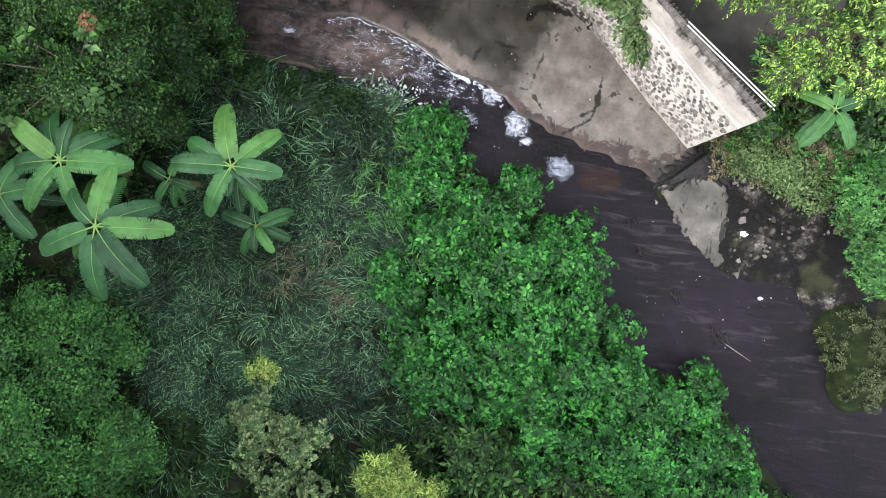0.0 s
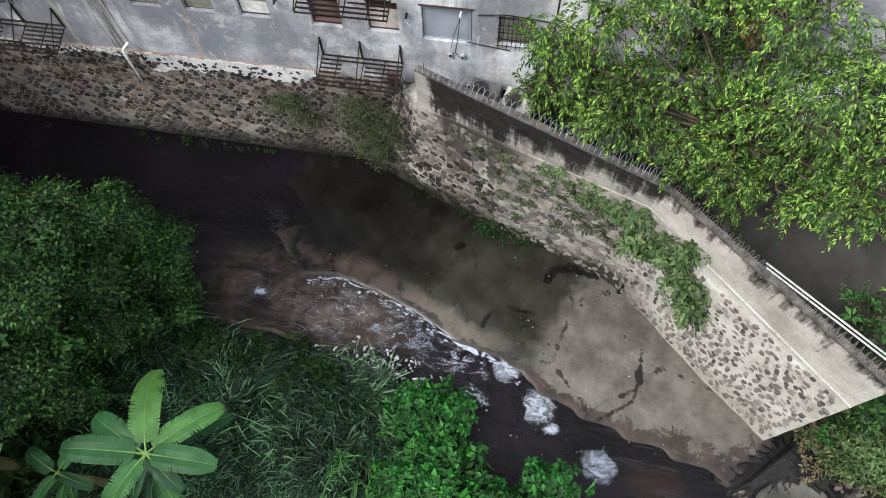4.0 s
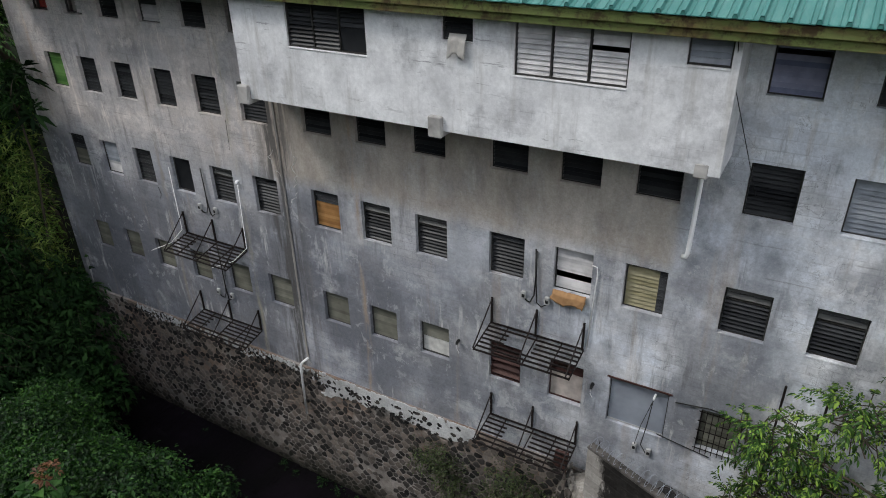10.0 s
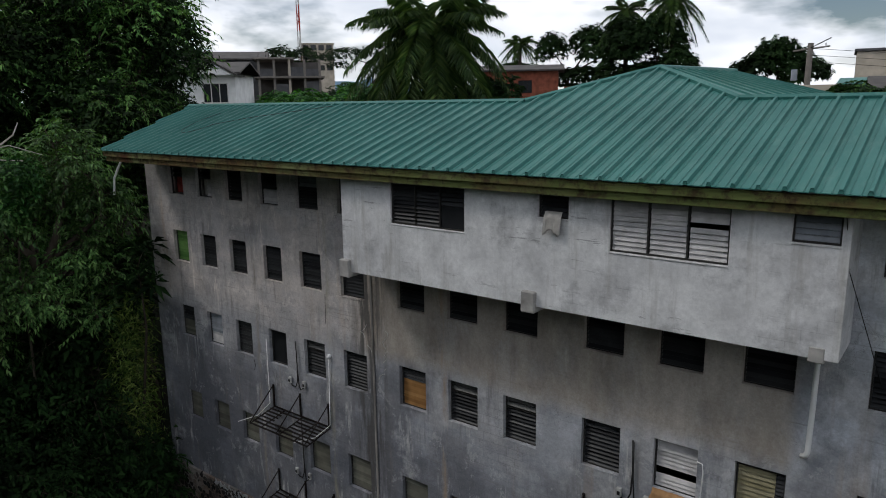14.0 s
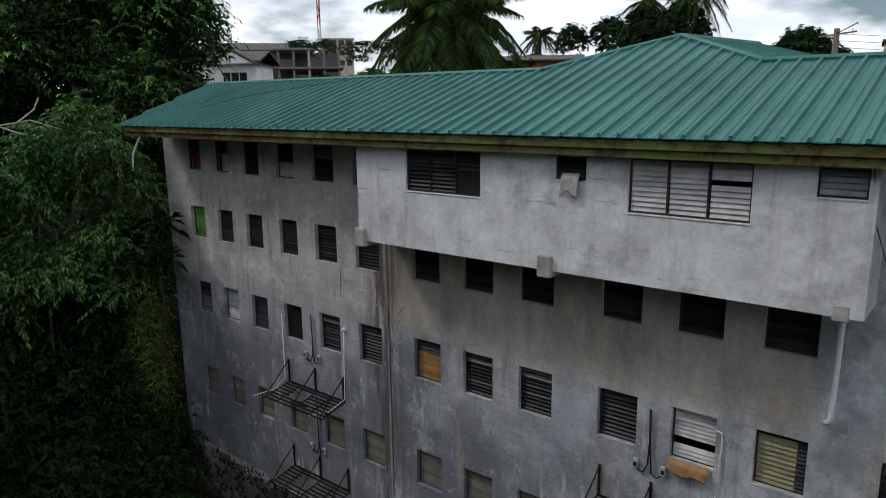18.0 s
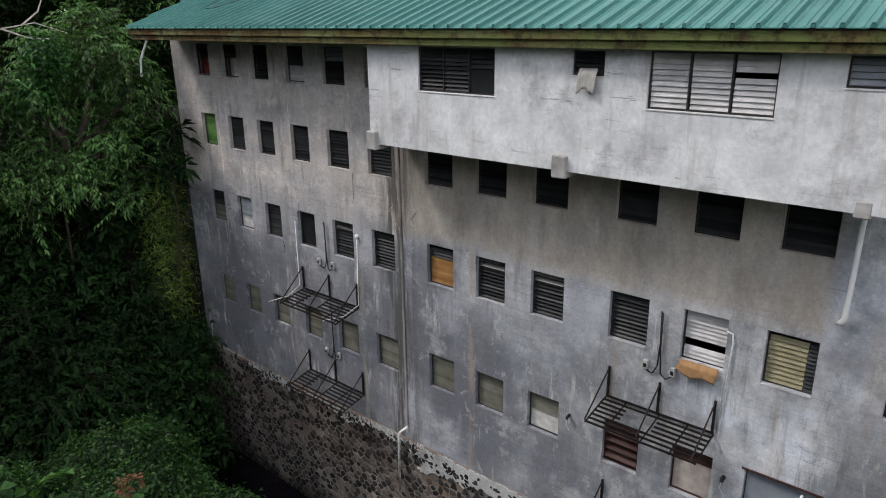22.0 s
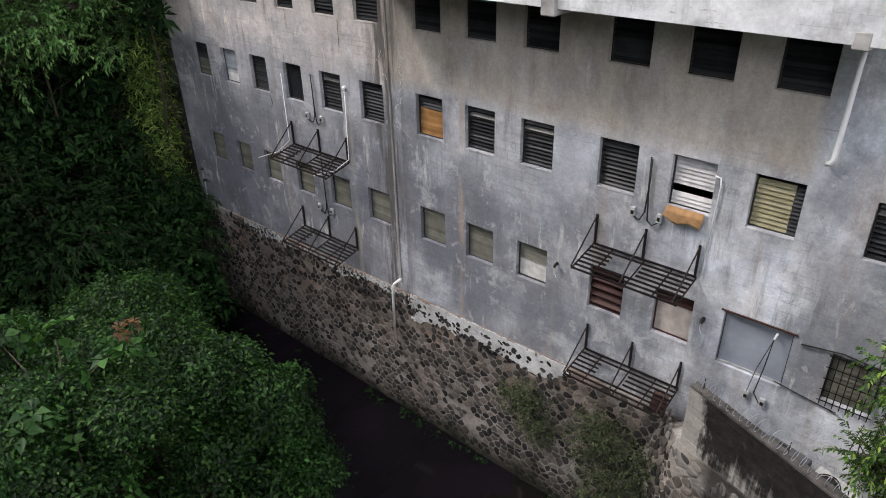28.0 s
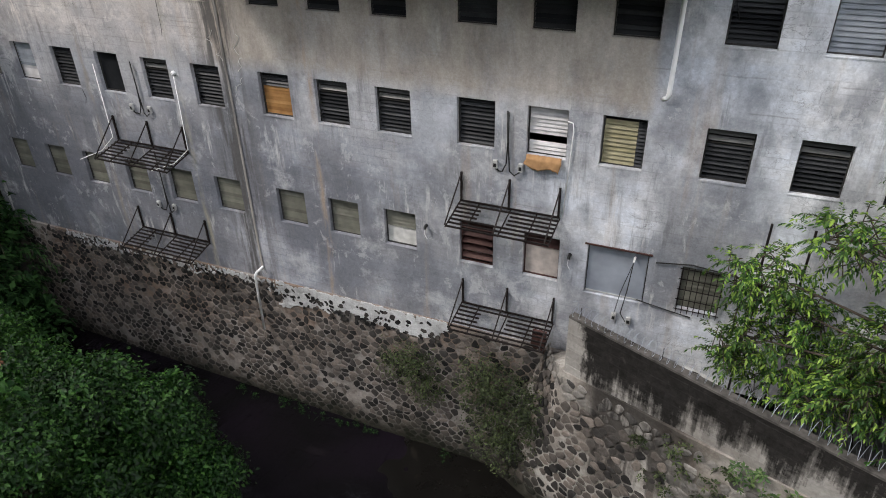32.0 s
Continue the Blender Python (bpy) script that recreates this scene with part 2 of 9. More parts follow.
    gate = m.ramp(m.noise(1.05, 5, 0.6, (1, 1, 0.6)), (0.52, 0.0), (0.62, 1.0))
    c = m.mix(m.math("MULTIPLY", gate, m.ramp(m.noise(6.2, 8, 0.7, (1, 1, 0.10)), (0.54, 0.0), (0.62, 0.75))), c, (0.66, 0.65, 0.64))
    rust = m.ramp(m.noise(1.7, 7, 0.65, (1.3, 1, 0.10)), (0.58, 0.0), (0.70, 0.38))
    c = m.mix(rust, c, (0.36, 0.285, 0.215))
    # brown tone on the storey below the projecting rooms
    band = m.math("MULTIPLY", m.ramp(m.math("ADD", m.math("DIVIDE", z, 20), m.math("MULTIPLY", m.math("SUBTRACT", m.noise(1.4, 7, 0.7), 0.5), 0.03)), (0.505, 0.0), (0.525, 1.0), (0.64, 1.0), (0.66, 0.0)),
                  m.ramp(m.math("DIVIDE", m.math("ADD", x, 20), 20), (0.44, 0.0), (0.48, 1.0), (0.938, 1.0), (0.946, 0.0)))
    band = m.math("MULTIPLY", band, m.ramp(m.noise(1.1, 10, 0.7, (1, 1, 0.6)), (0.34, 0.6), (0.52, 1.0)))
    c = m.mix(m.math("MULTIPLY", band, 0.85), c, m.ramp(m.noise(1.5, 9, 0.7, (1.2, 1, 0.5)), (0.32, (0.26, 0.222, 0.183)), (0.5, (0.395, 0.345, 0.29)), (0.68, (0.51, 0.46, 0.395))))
    # upper far storeys: warmer tint, with their stronger daylight put into the colour
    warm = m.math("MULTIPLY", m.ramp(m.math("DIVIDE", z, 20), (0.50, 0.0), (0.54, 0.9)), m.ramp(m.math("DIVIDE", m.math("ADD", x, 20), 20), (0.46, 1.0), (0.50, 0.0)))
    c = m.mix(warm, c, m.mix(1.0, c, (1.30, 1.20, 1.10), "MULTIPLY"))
    # long runs below two old pipe holes
    bend = m.math("ADD", x, m.math("MULTIPLY", m.math("SUBTRACT", m.noise(0.9, 6, 0.6, (1, 1, 1)), 0.5), 0.35))
    for at_x, tone in ((-8.30, (0.38, 0.295, 0.225)), (-11.95, (0.40, 0.37, 0.29)), (-14.9, (0.30, 0.27, 0.24))):
        off = m.math("ABSOLUTE", m.math("SUBTRACT", bend, at_x), 0.0)
        run = m.math("MULTIPLY", m.ramp(off, (0.02, 0.85), (0.11, 0.0)), m.ramp(m.noise(2.2, 8, 0.7, (2, 1, 0.3)), (0.43, 0.0), (0.60, 1.0)))
        c = m.mix(run, c, tone)
    # grime round the old gutter line
    gut = m.ramp(m.math("DIVIDE", m.math("ADD", x, 20), 20), (0.435, 0.0), (0.46, 0.9), (0.485, 0.9), (0.51, 0.0))
    gut = m.math("MULTIPLY", gut, m.ramp(m.noise(3.0, 8, 0.7, (1.6, 1, 0.14)), (0.44, 0.0), (0.56, 1.0)))
    c = m.mix(gut, c, (0.10, 0.096, 0.094))
    c = m.mix(1.0, c, m.ramp(m.noise(11, 8, 0.72), (0.3, 0.86), (0.7, 1.10)), "MULTIPLY")
    c = m.mix(1.0, c, m.ramp(m.noise(28, 6, 0.8), (0.3, 0.84), (0.7, 1.12)), "MULTIPLY")
    return m.done(c, 0.9, m.noise(7, 9, 0.8), 0.55, 0.015)


def plaster_pale():
    m = Mat("pale_plaster")
    c = m.ramp(m.noise(0.7, 7, 0.6), (0.3, (0.64, 0.64, 0.648)), (0.55, (0.78, 0.78, 0.782)), (0.75, (0.86, 0.86, 0.86)))
    c = m.mix(m.ramp(m.noise(0.9, 10, 0.7), (0.52, 0.0), (0.62, 0.6)), c, (0.43, 0.43, 0.44))
    crack = m.ramp(m.noise(2.2, 9, 0.72, (0.5, 1, 5.0)), (0.60, 0.0), (0.625, 0.7))
    c = m.mix(m.math("MULTIPLY", crack, m.ramp(m.noise(0.55, 4, 0.6), (0.48, 0.0), (0.58, 1.0))), c, (0.27, 0.265, 0.27))
    joints = m.n.new("ShaderNodeTexBrick")
    for key, value in (("Scale", 1.0), ("Brick Width", 0.4), ("Row Height", 0.2), ("Mortar Size", 0.007), ("Mortar Smooth", 0.6)):
        joints.inputs[key].default_value = value
    joints.inputs["Color1"].default_value, joints.inputs["Color2"].default_value, joints.inputs["Mortar"].default_value = (1, 1, 1, 1), (0.94, 0.94, 0.94, 1), (0.68, 0.68, 0.68, 1)
    uv = m.n.new("ShaderNodeCombineXYZ")
    m.l.new(m.axis("X"), uv.inputs["X"])
    m.l.new(m.axis("Z"), uv.inputs["Y"])
    m.l.new(uv.outputs[0], joints.inputs["Vector"])
    c = m.mix(m.ramp(m.noise(0.9, 7, 0.7), (0.52, 0.0), (0.62, 0.7)), c, m.mix(1.0, c, joints.outputs["Color"], "MULTIPLY"))
    streak = m.ramp(m.noise(2.0, 8, 0.68, (1.5, 1.5, 0.14)), (0.54, 0.0), (0.68, 0.6))
    c = m.mix(1.0, c, m.ramp(m.noise(1.7, 8, 0.7), (0.3, 0.74), (0.7, 1.1)), 'MULTIPLY')
    c = m.mix(streak, c, (0.38, 0.365, 0.34))
    c = m.mix(m.ramp(m.noise(2.6, 8, 0.75, (0.6, 1, 2.0)), (0.64, 0.0), (0.70, 0.5)), c, (0.27, 0.26, 0.25))
    c = m.mix(1.0, c, m.ramp(m.noise(15, 6, 0.7), (0.3, 0.88), (0.7, 1.08)), "MULTIPLY")
    return m.done(c, 0.88, m.noise(8, 8, 0.7), 0.35, 0.012)


def parapet_material():
    m = Mat("blackened_blockwork")
    c = m.ramp(m.noise(0.8, 7, 0.6), (0.3, (0.22, 0.203, 0.184)), (0.6, (0.37, 0.35, 0.325)))
    c = m.mix(m.ramp(m.noise(2.6, 8, 0.7, (0.8, 0.8, 1.6)), (0.50, 0.0), (0.66, 0.6)), c, (0.25, 0.228, 0.205))
    x = m.math("ADD", m.axis("X"), m.math("MULTIPLY", m.math("SUBTRACT", m.noise(1.8, 8, 0.7, (1, 1, 0.5)), 0.5), 1.0))
    drip = m.math("ADD", m.math("MULTIPLY", m.noise(1.8, 8, 0.7, (1.6, 1.6, 0.12)), 0.7), m.math("MULTIPLY", m.noise(1.1, 8, 0.72), 0.6))
    soot = m.ramp(m.math("DIVIDE", m.math("ADD", x, 3), 12), (0.105, 0.0), (0.135, 1.15), (0.24, 1.05), (0.31, 0.64), (0.50, 0.60), (0.58, 0.42), (0.66, 0.20))
    val = m.math("ADD", m.math("MULTIPLY", m.math("SUBTRACT", m.axis("Z"), 5.70), 0.95), m.math("MULTIPLY", m.math("SUBTRACT", drip, 0.65), 4.3))
    val = m.math("ADD", val, m.math("SUBTRACT", m.math("MULTIPLY", soot, 1.35), 0.44))
    # south run paler: cleaner blocks, with its sunlight put into the colour
    c = m.mix(m.ramp(m.math("DIVIDE", m.math("ADD", x, 3), 12), (0.50, 0.0), (0.62, 0.7)), c, m.mix(1.0, c, (1.35, 1.35, 1.33), "MULTIPLY"))
    black = m.ramp(m.noise(4, 8, 0.75), (0.35, (0.008, 0.0075, 0.007)), (0.60, (0.022, 0.020, 0.019)), (0.76, (0.075, 0.068, 0.062)))
    c = m.mix(m.ramp(val, (-0.02, 0.0), (0.20, 0.55), (0.55, 0.97)), c, black)
    c = m.mix(1.0, c, m.ramp(m.object_random(), (0.0, 0.82), (1.0, 1.15)), "MULTIPLY")
    c = m.mix(1.0, c, m.ramp(m.noise(13, 6, 0.7), (0.3, 0.78), (0.7, 1.14)), "MULTIPLY")
    return m.done(c, 0.92, m.noise(10, 8, 0.7), 0.5, 0.02, spec=0.05)


def mortar_material(name, tones, rusty=0.5, soot=False):
    """Stained lime mortar: brown above, pale further down, black and damp at the foot."""
    m = Mat(name)
    z = m.math("DIVIDE", m.axis("Z"), 10)
    c = m.ramp(m.noise(0.75, 8, 0.7), (0.34, tones[0]), (0.48, tones[1]), (0.64, tones[2]))
    c = m.mix(m.ramp(m.noise(1.3, 6, 0.65, (1, 1, 0.3)), (0.5, 0.0), (0.75, 0.5)), c, (0.12, 0.108, 0.092))
    upper = m.ramp(m.math("ADD", z, m.math("MULTIPLY", m.math("SUBTRACT", m.noise(0.7, 6, 0.65), 0.5), 0.3)), (0.20, 0.15), (0.30, 1.0))
    c = m.mix(m.math("MULTIPLY", upper, m.ramp(m.noise(0.9, 7, 0.65), (0.42, 0.0), (0.60, rusty))), c, m.ramp(m.noise(2.4, 8, 0.7), (0.35, (0.13, 0.092, 0.068)), (0.65, (0.27, 0.19, 0.145))))
    darkened = m.math("ADD", z, m.math("MULTIPLY", m.noise(1.0, 5), 0.14))
    c = m.mix(m.ramp(darkened, (0.10, 0.94), (0.20, 0.0)), c, (0.018, 0.018, 0.012))
    if soot:
        run = m.ramp(m.math("DIVIDE", m.math("ADD", m.axis("X"), 3), 12), (0.11, 0.0), (0.14, 1.0), (0.27, 0.9), (0.34, 0.0))
        run = m.math("MULTIPLY", run, m.ramp(m.math("ADD", m.noise(1.6, 7, 0.65, (1.5, 1.5, 0.12)), m.math("MULTIPLY", m.math("SUBTRACT", z, 0.30), 1.2)), (0.48, 0.0), (0.62, 0.9)))
        c = m.mix(run, c, (0.03, 0.026, 0.024))
        # paler mortar on the south face, its sunlight put into the colour too
        c = m.mix(m.ramp(m.math("DIVIDE", m.math("ADD", m.axis("X"), 3), 12), (0.60, 0.0), (0.70, 0.75)), c, m.ramp(m.noise(1.2, 8, 0.7), (0.35, (0.44, 0.415, 0.37)), (0.65, (0.66, 0.64, 0.60))))
    c = m.mix(m.ramp(m.noise(7, 8, 0.75), (0.54, 0.0), (0.64, 0.5)), c, m.mix(1.0, c, (0.5, 0.48, 0.46), "MULTIPLY"))
    c = m.mix(1.0, c, m.ramp(m.noise(18, 6, 0.7), (0.3, 0.78), (0.7, 1.15)), "MULTIPLY")
    return m.done(c, 0.95, m.noise(12, 8, 0.7), 0.7, 0.03)


def stone_material(name, dark, mid, pale, per_object=False, soot=False, algae=False):
    m = Mat(name)
    pick = m.object_random() if per_object else m.island()
    c = m.ramp(pick, (0.0, dark), (0.40, mid), (0.72, tuple(0.6 * p + 0.4 * q for p, q in zip(mid, pale))), (1.0, pale))
    if soot:
        run = m.ramp(m.math("DIVIDE", m.math("ADD", m.axis("X"), 3), 12), (0.11, 0.0), (0.14, 1.0), (0.25, 0.9), (0.30, 0.0))
        c = m.mix(m.math("MULTIPLY", run, m.ramp(m.noise(1.6, 7, 0.65, (1.5, 1.5, 0.12)), (0.44, 0.0), (0.56, 0.9))), c, (0.02, 0.018, 0.017))
    if algae:
        wet = m.math("ADD", m.math("DIVIDE", m.axis("Z"), 10), m.math("MULTIPLY", m.noise(1.0, 5), 0.14))
        c = m.mix(m.ramp(wet, (0.10, 0.92), (0.20, 0.0)), c, (0.012, 0.013, 0.008))
    c = m.mix(1.0, c, m.ramp(m.noise(11, 7, 0.7), (0.3, 0.65), (0.7, 1.3)), "MULTIPLY")
    return m.done(c, 0.9, m.noise(16, 7, 0.7), 0.6, 0.02)


def apron_material():
    """Concrete under a film of water: black upstream, olive in the middle, tan downstream, stained along its margin."""
    m = Mat("wet_concrete")
    x, y = m.axis("X"), m.axis("Y")
    shore = m.n.new("ShaderNodeAttribute")
    shore.attribute_name = "shore"
    off = shore.outputs["Fac"]
    blot = m.n.new("ShaderNodeAttribute")
    blot.attribute_name = "stain"
    c = m.ramp(m.noise(0.55, 8, 0.62), (0.33, (0.010, 0.0096, 0.007)), (0.5, (0.021, 0.020, 0.015)), (0.66, (0.038, 0.036, 0.028)))
    c = m.mix(m.ramp(m.noise(1.5, 9, 0.7, distort=0.4), (0.50, 0.0), (0.62, 0.5)), c, (0.030, 0.029, 0.022))
    # tan concrete downstream
    field = m.math("SUBTRACT", x, m.math("MULTIPLY", m.math("SUBTRACT", y, 6), 0.55))
    field = m.math("ADD", m.math("DIVIDE", field, 10), m.math("MULTIPLY", m.math("SUBTRACT", m.noise(0.8, 8, 0.66, distort=0.3), 0.5), 0.30))
    tan = m.ramp(m.noise(0.9, 9, 0.68), (0.35, (0.058, 0.051, 0.043)), (0.52, (0.104, 0.094, 0.081)), (0.68, (0.158, 0.145, 0.128)))
    c = m.mix(m.ramp(field, (0.15, 0.0), (0.21, 0.7), (0.30, 0.97)), c, tan)
    # pale strand along the water
    strand = m.math("ADD", off, m.math("MULTIPLY", m.math("SUBTRACT", m.noise(1.1, 8, 0.7), 0.5), 1.3))
    bare = m.ramp(m.math("DIVIDE", m.math("ADD", x, 10), 20), (0.22, 0.0), (0.29, 0.75), (0.50, 0.85), (0.58, 0.0))
    c = m.mix(m.math("MULTIPLY", bare, m.ramp(strand, (0.10, 0.0), (0.22, 1.0), (0.48, 0.8), (0.75, 0.0))), c, (0.130, 0.110, 0.092))
    # black tone upstream
    film = m.math("ADD", m.math("DIVIDE", m.math("ADD", x, 10), 20), m.math("MULTIPLY", m.math("SUBTRACT", m.noise(0.55, 8, 0.66), 0.5), 0.30))
    film = m.math("SUBTRACT", film, m.math("MULTIPLY", m.math("SUBTRACT", y, 8), 0.035))
    c = m.mix(m.ramp(film, (0.26, 0.98), (0.36, 0.8), (0.46, 0.0)), c, (0.0055, 0.005, 0.0045))
    # brown silt behind the strand
    brown = m.math("MULTIPLY", m.ramp(m.noise(0.8, 8, 0.7), (0.48, 0.0), (0.58, 0.8)), m.ramp(off, (0.5, 1.0), (1.5, 0.0)))
    c = m.mix(m.math("MULTIPLY", brown, m.ramp(m.math("DIVIDE", m.math("ADD", x, 10), 20), (0.34, 1.0), (0.46, 0.0))), c, (0.055, 0.037, 0.031))
    # wet margin with ragged tongues
    reach = m.ramp(m.math("DIVIDE", m.math("ADD", x, 10), 20), (0.50, 0.0), (0.60, 0.55), (0.78, 1.0))
    margin = m.math("SUBTRACT", m.math("ADD", off, m.math("MULTIPLY", m.math("SUBTRACT", m.noise(1.9, 10, 0.75, distort=0.8), 0.5), 2.4)), m.math("MULTIPLY", reach, 0.42))
    darkened = m.math("MULTIPLY", m.ramp(margin, (-0.02, 1.0), (0.05, 0.8), (0.12, 0.0)), m.ramp(reach, (0.0, 0.35), (0.4, 1.0)))
    c = m.mix(darkened, c, m.ramp(m.noise(1.2, 6), (0.4, (0.022, 0.018, 0.016)), (0.62, (0.050, 0.036, 0.029))))
    # stains, weedy crack and spots
    edge = m.math("ADD", blot.outputs["Fac"], m.math("MULTIPLY", m.math("SUBTRACT", m.noise(4.5, 8, 0.72), 0.5), 0.34))
    c = m.mix(m.ramp(edge, (0.06, 0.95), (0.10, 0.0)), c, (0.0045, 0.004, 0.003))
    spot = m.ramp(m.math("ADD", m.voronoi(1.9), m.math("MULTIPLY", m.noise(7, 5), 0.30)), (0.215, 1.0), (0.235, 0.0))
    c = m.mix(m.math("MULTIPLY", spot, m.ramp(m.noise(0.7, 3), (0.46, 0.0), (0.52, 0.85))), c, (0.025, 0.022, 0.018))
    crack = m.ramp(m.math("ADD", m.voronoi(0.30, "DISTANCE_TO_EDGE"), m.math("MULTIPLY", m.math("SUBTRACT", m.noise(3.0, 8, 0.7), 0.5), 0.20)), (0.0, 1.0), (0.007, 0.0))
    c = m.mix(m.math("MULTIPLY", crack, m.ramp(m.noise(0.9, 4), (0.48, 0.0), (0.54, 0.9))), c, (0.014, 0.012, 0.010))
    c = m.mix(m.ramp(m.noise(2.1, 10, 0.75), (0.54, 0.0), (0.62, 0.5)), c, m.mix(1.0, c, (0.6, 0.58, 0.56), "MULTIPLY"))
    c = m.mix(m.ramp(m.noise(7, 5, 0.7), (0.70, 0.0), (0.73, 0.5)), c, (0.34, 0.32, 0.29))
    c = m.mix(1.0, c, m.ramp(m.noise(20, 6, 0.7), (0.3, 0.85), (0.7, 1.1)), "MULTIPLY")
    wet = m.math("ADD", m.ramp(m.noise(0.9, 7, 0.65), (0.35, 0.22), (0.65, 0.40)), m.ramp(field, (0.15, 0.0), (0.30, 0.25)))
    return m.done(c, wet, m.noise(7, 8, 0.7), 0.25, 0.01, spec=0.22)


def water_material():
    m = Mat("murky_water")
    x, y = m.axis("X"), m.axis("Y")
    c = m.ramp(m.noise(0.28, 4, 0.6, (1, 1, 1), 0.6), (0.35, (0.004, 0.004, 0.004)), (0.6, (0.008, 0.006, 0.009)), (0.75, (0.014, 0.011, 0.015)))
    silt = m.ramp(m.noise(1.3, 6, 0.65, (0.35, 1.3, 1), 0.8, 0.75), (0.62, 0.0), (0.78, 0.3))
    c = m.mix(silt, c, (0.034, 0.029, 0.032))
    # shallow brown water over silt above the rapids
    shallow = m.math("MULTIPLY", m.ramp(m.math("DIVIDE", m.math("ADD", x, 12), 20), (0.16, 0.0), (0.24, 1.0), (0.46, 1.0), (0.54, 0.0)), m.ramp(m.math("DIVIDE", y, 10), (0.50, 0.0), (0.55, 1.0), (0.76, 1.0), (0.86, 0.0)))
    c = m.mix(m.math("MULTIPLY", shallow, m.ramp(m.noise(0.9, 8, 0.7, (0.6, 1.4, 1), 0.6, 0.4), (0.38, 0.15), (0.60, 1.0))), c, m.ramp(m.noise(2.2, 8, 0.7), (0.4, (0.036, 0.026, 0.022)), (0.65, (0.088, 0.068, 0.057))))
    # brown stain in the still water by the concrete
    sx, sy = m.math("SUBTRACT", x, 5.5), m.math("SUBTRACT", y, 2.9)
    pool = m.math("ADD", m.math("ADD", m.math("MULTIPLY", sx, sx), m.math("MULTIPLY", m.math("MULTIPLY", sy, sy), 3.0)), m.math("MULTIPLY", m.math("SUBTRACT", m.noise(1.5, 6), 0.5), 1.4))
    c = m.mix(m.ramp(pool, (0.2, 0.8), (1.3, 0.0)), c, (0.017, 0.010, 0.008))
    drawn = m.noise(1.6, 9, 0.72, (0.30, 2.0, 1), 0.7, -0.85)
    lower = m.ramp(m.math("DIVIDE", m.math("ADD", x, 12), 20), (0.70, 0.0), (0.85, 1.0))
    c = m.mix(m.math("MULTIPLY", lower, m.ramp(drawn, (0.54, 0.0), (0.66, 0.7))), c, (0.030, 0.026, 0.030))
    c = m.mix(m.math("MULTIPLY", lower, m.ramp(drawn, (0.34, 0.8), (0.44, 0.0))), c, (0.002, 0.002, 0.002))
    flow = m.math("ADD", m.math("MULTIPLY", x, 0.55), y)
    rush = m.math("MULTIPLY", m.ramp(m.math("DIVIDE", m.math("ADD", x, 12), 20), (0.22, 0.0), (0.30, 1.0), (0.50, 1.0), (0.56, 0.12), (0.68, 0.0)),
                  m.ramp(m.math("DIVIDE", flow, 10), (0.20, 0.10), (0.36, 1.0), (0.52, 1.0), (0.62, 0.0)))
    torn = m.noise(2.2, 9, 0.70, (0.5, 1.5, 1), 2.2, 0.5)
    thread = m.math("ABSOLUTE", m.math("SUBTRACT", torn, 0.5), 0.0)
    c = m.mix(m.math("MULTIPLY", rush, m.math("MULTIPLY", m.ramp(thread, (0.0, 0.75), (0.012, 0.0)), m.ramp(m.noise(0.9, 5, 0.6, (0.7, 1.4, 1)), (0.48, 0.0), (0.60, 1.0)))), c, (0.38, 0.39, 0.43))
    c = m.mix(m.math("MULTIPLY", rush, m.ramp(torn, (0.64, 0.0), (0.72, 0.6))), c, (0.20, 0.20, 0.23))
    run = m.ramp(m.math("DIVIDE", m.math("ADD", x, 12), 20), (0.30, 1.0), (0.62, 1.0), (0.80, 0.35))
    wave = m.math("ADD", m.noise(4.2, 5, 0.6, (0.6, 1.5, 1), 0.9, 0.6), m.math("MULTIPLY", m.noise(0.9, 3, 0.5, (0.5, 1.2, 1), 0.5, 0.6), 1.5))
    wave = m.math("ADD", wave, m.math("MULTIPLY", run, m.math("MULTIPLY", m.noise(2.6, 6, 0.6, (1.8, 0.55, 1), 0.9, 0.55), 2.6)))
    wave = m.math("ADD", wave, m.math("MULTIPLY", drawn, 1.6))
    return m.done(c, 0.13, wave, 0.32, 0.07, spec=0.08)


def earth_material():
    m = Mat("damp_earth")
    # near-black: shade under the growth is put into the earth's colour
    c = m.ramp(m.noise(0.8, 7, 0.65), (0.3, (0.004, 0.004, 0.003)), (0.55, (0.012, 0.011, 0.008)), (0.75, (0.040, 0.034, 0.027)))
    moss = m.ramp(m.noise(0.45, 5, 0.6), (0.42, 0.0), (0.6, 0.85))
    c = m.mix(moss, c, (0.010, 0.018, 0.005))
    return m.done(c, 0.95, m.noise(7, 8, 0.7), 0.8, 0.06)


def gravel_material():
    m = Mat("wet_gravel")
    c = m.ramp(m.noise(1.1, 8, 0.7), (0.48, (0.004, 0.004, 0.004)), (0.55, (0.012, 0.011, 0.010)), (0.585, (0.050, 0.046, 0.040)), (0.67, (0.15, 0.138, 0.122)))
    c = m.mix(1.0, c, m.ramp(m.voronoi(9.0), (0.1, 1.35), (0.6, 0.5)), "MULTIPLY")
    c = m.mix(m.ramp(m.noise(0.6, 5), (0.56, 0.0), (0.66, 0.7)), c, (0.030, 0.034, 0.015))
    return m.done(c, 0.7, m.noise(10, 8, 0.75), 0.9, 0.06)


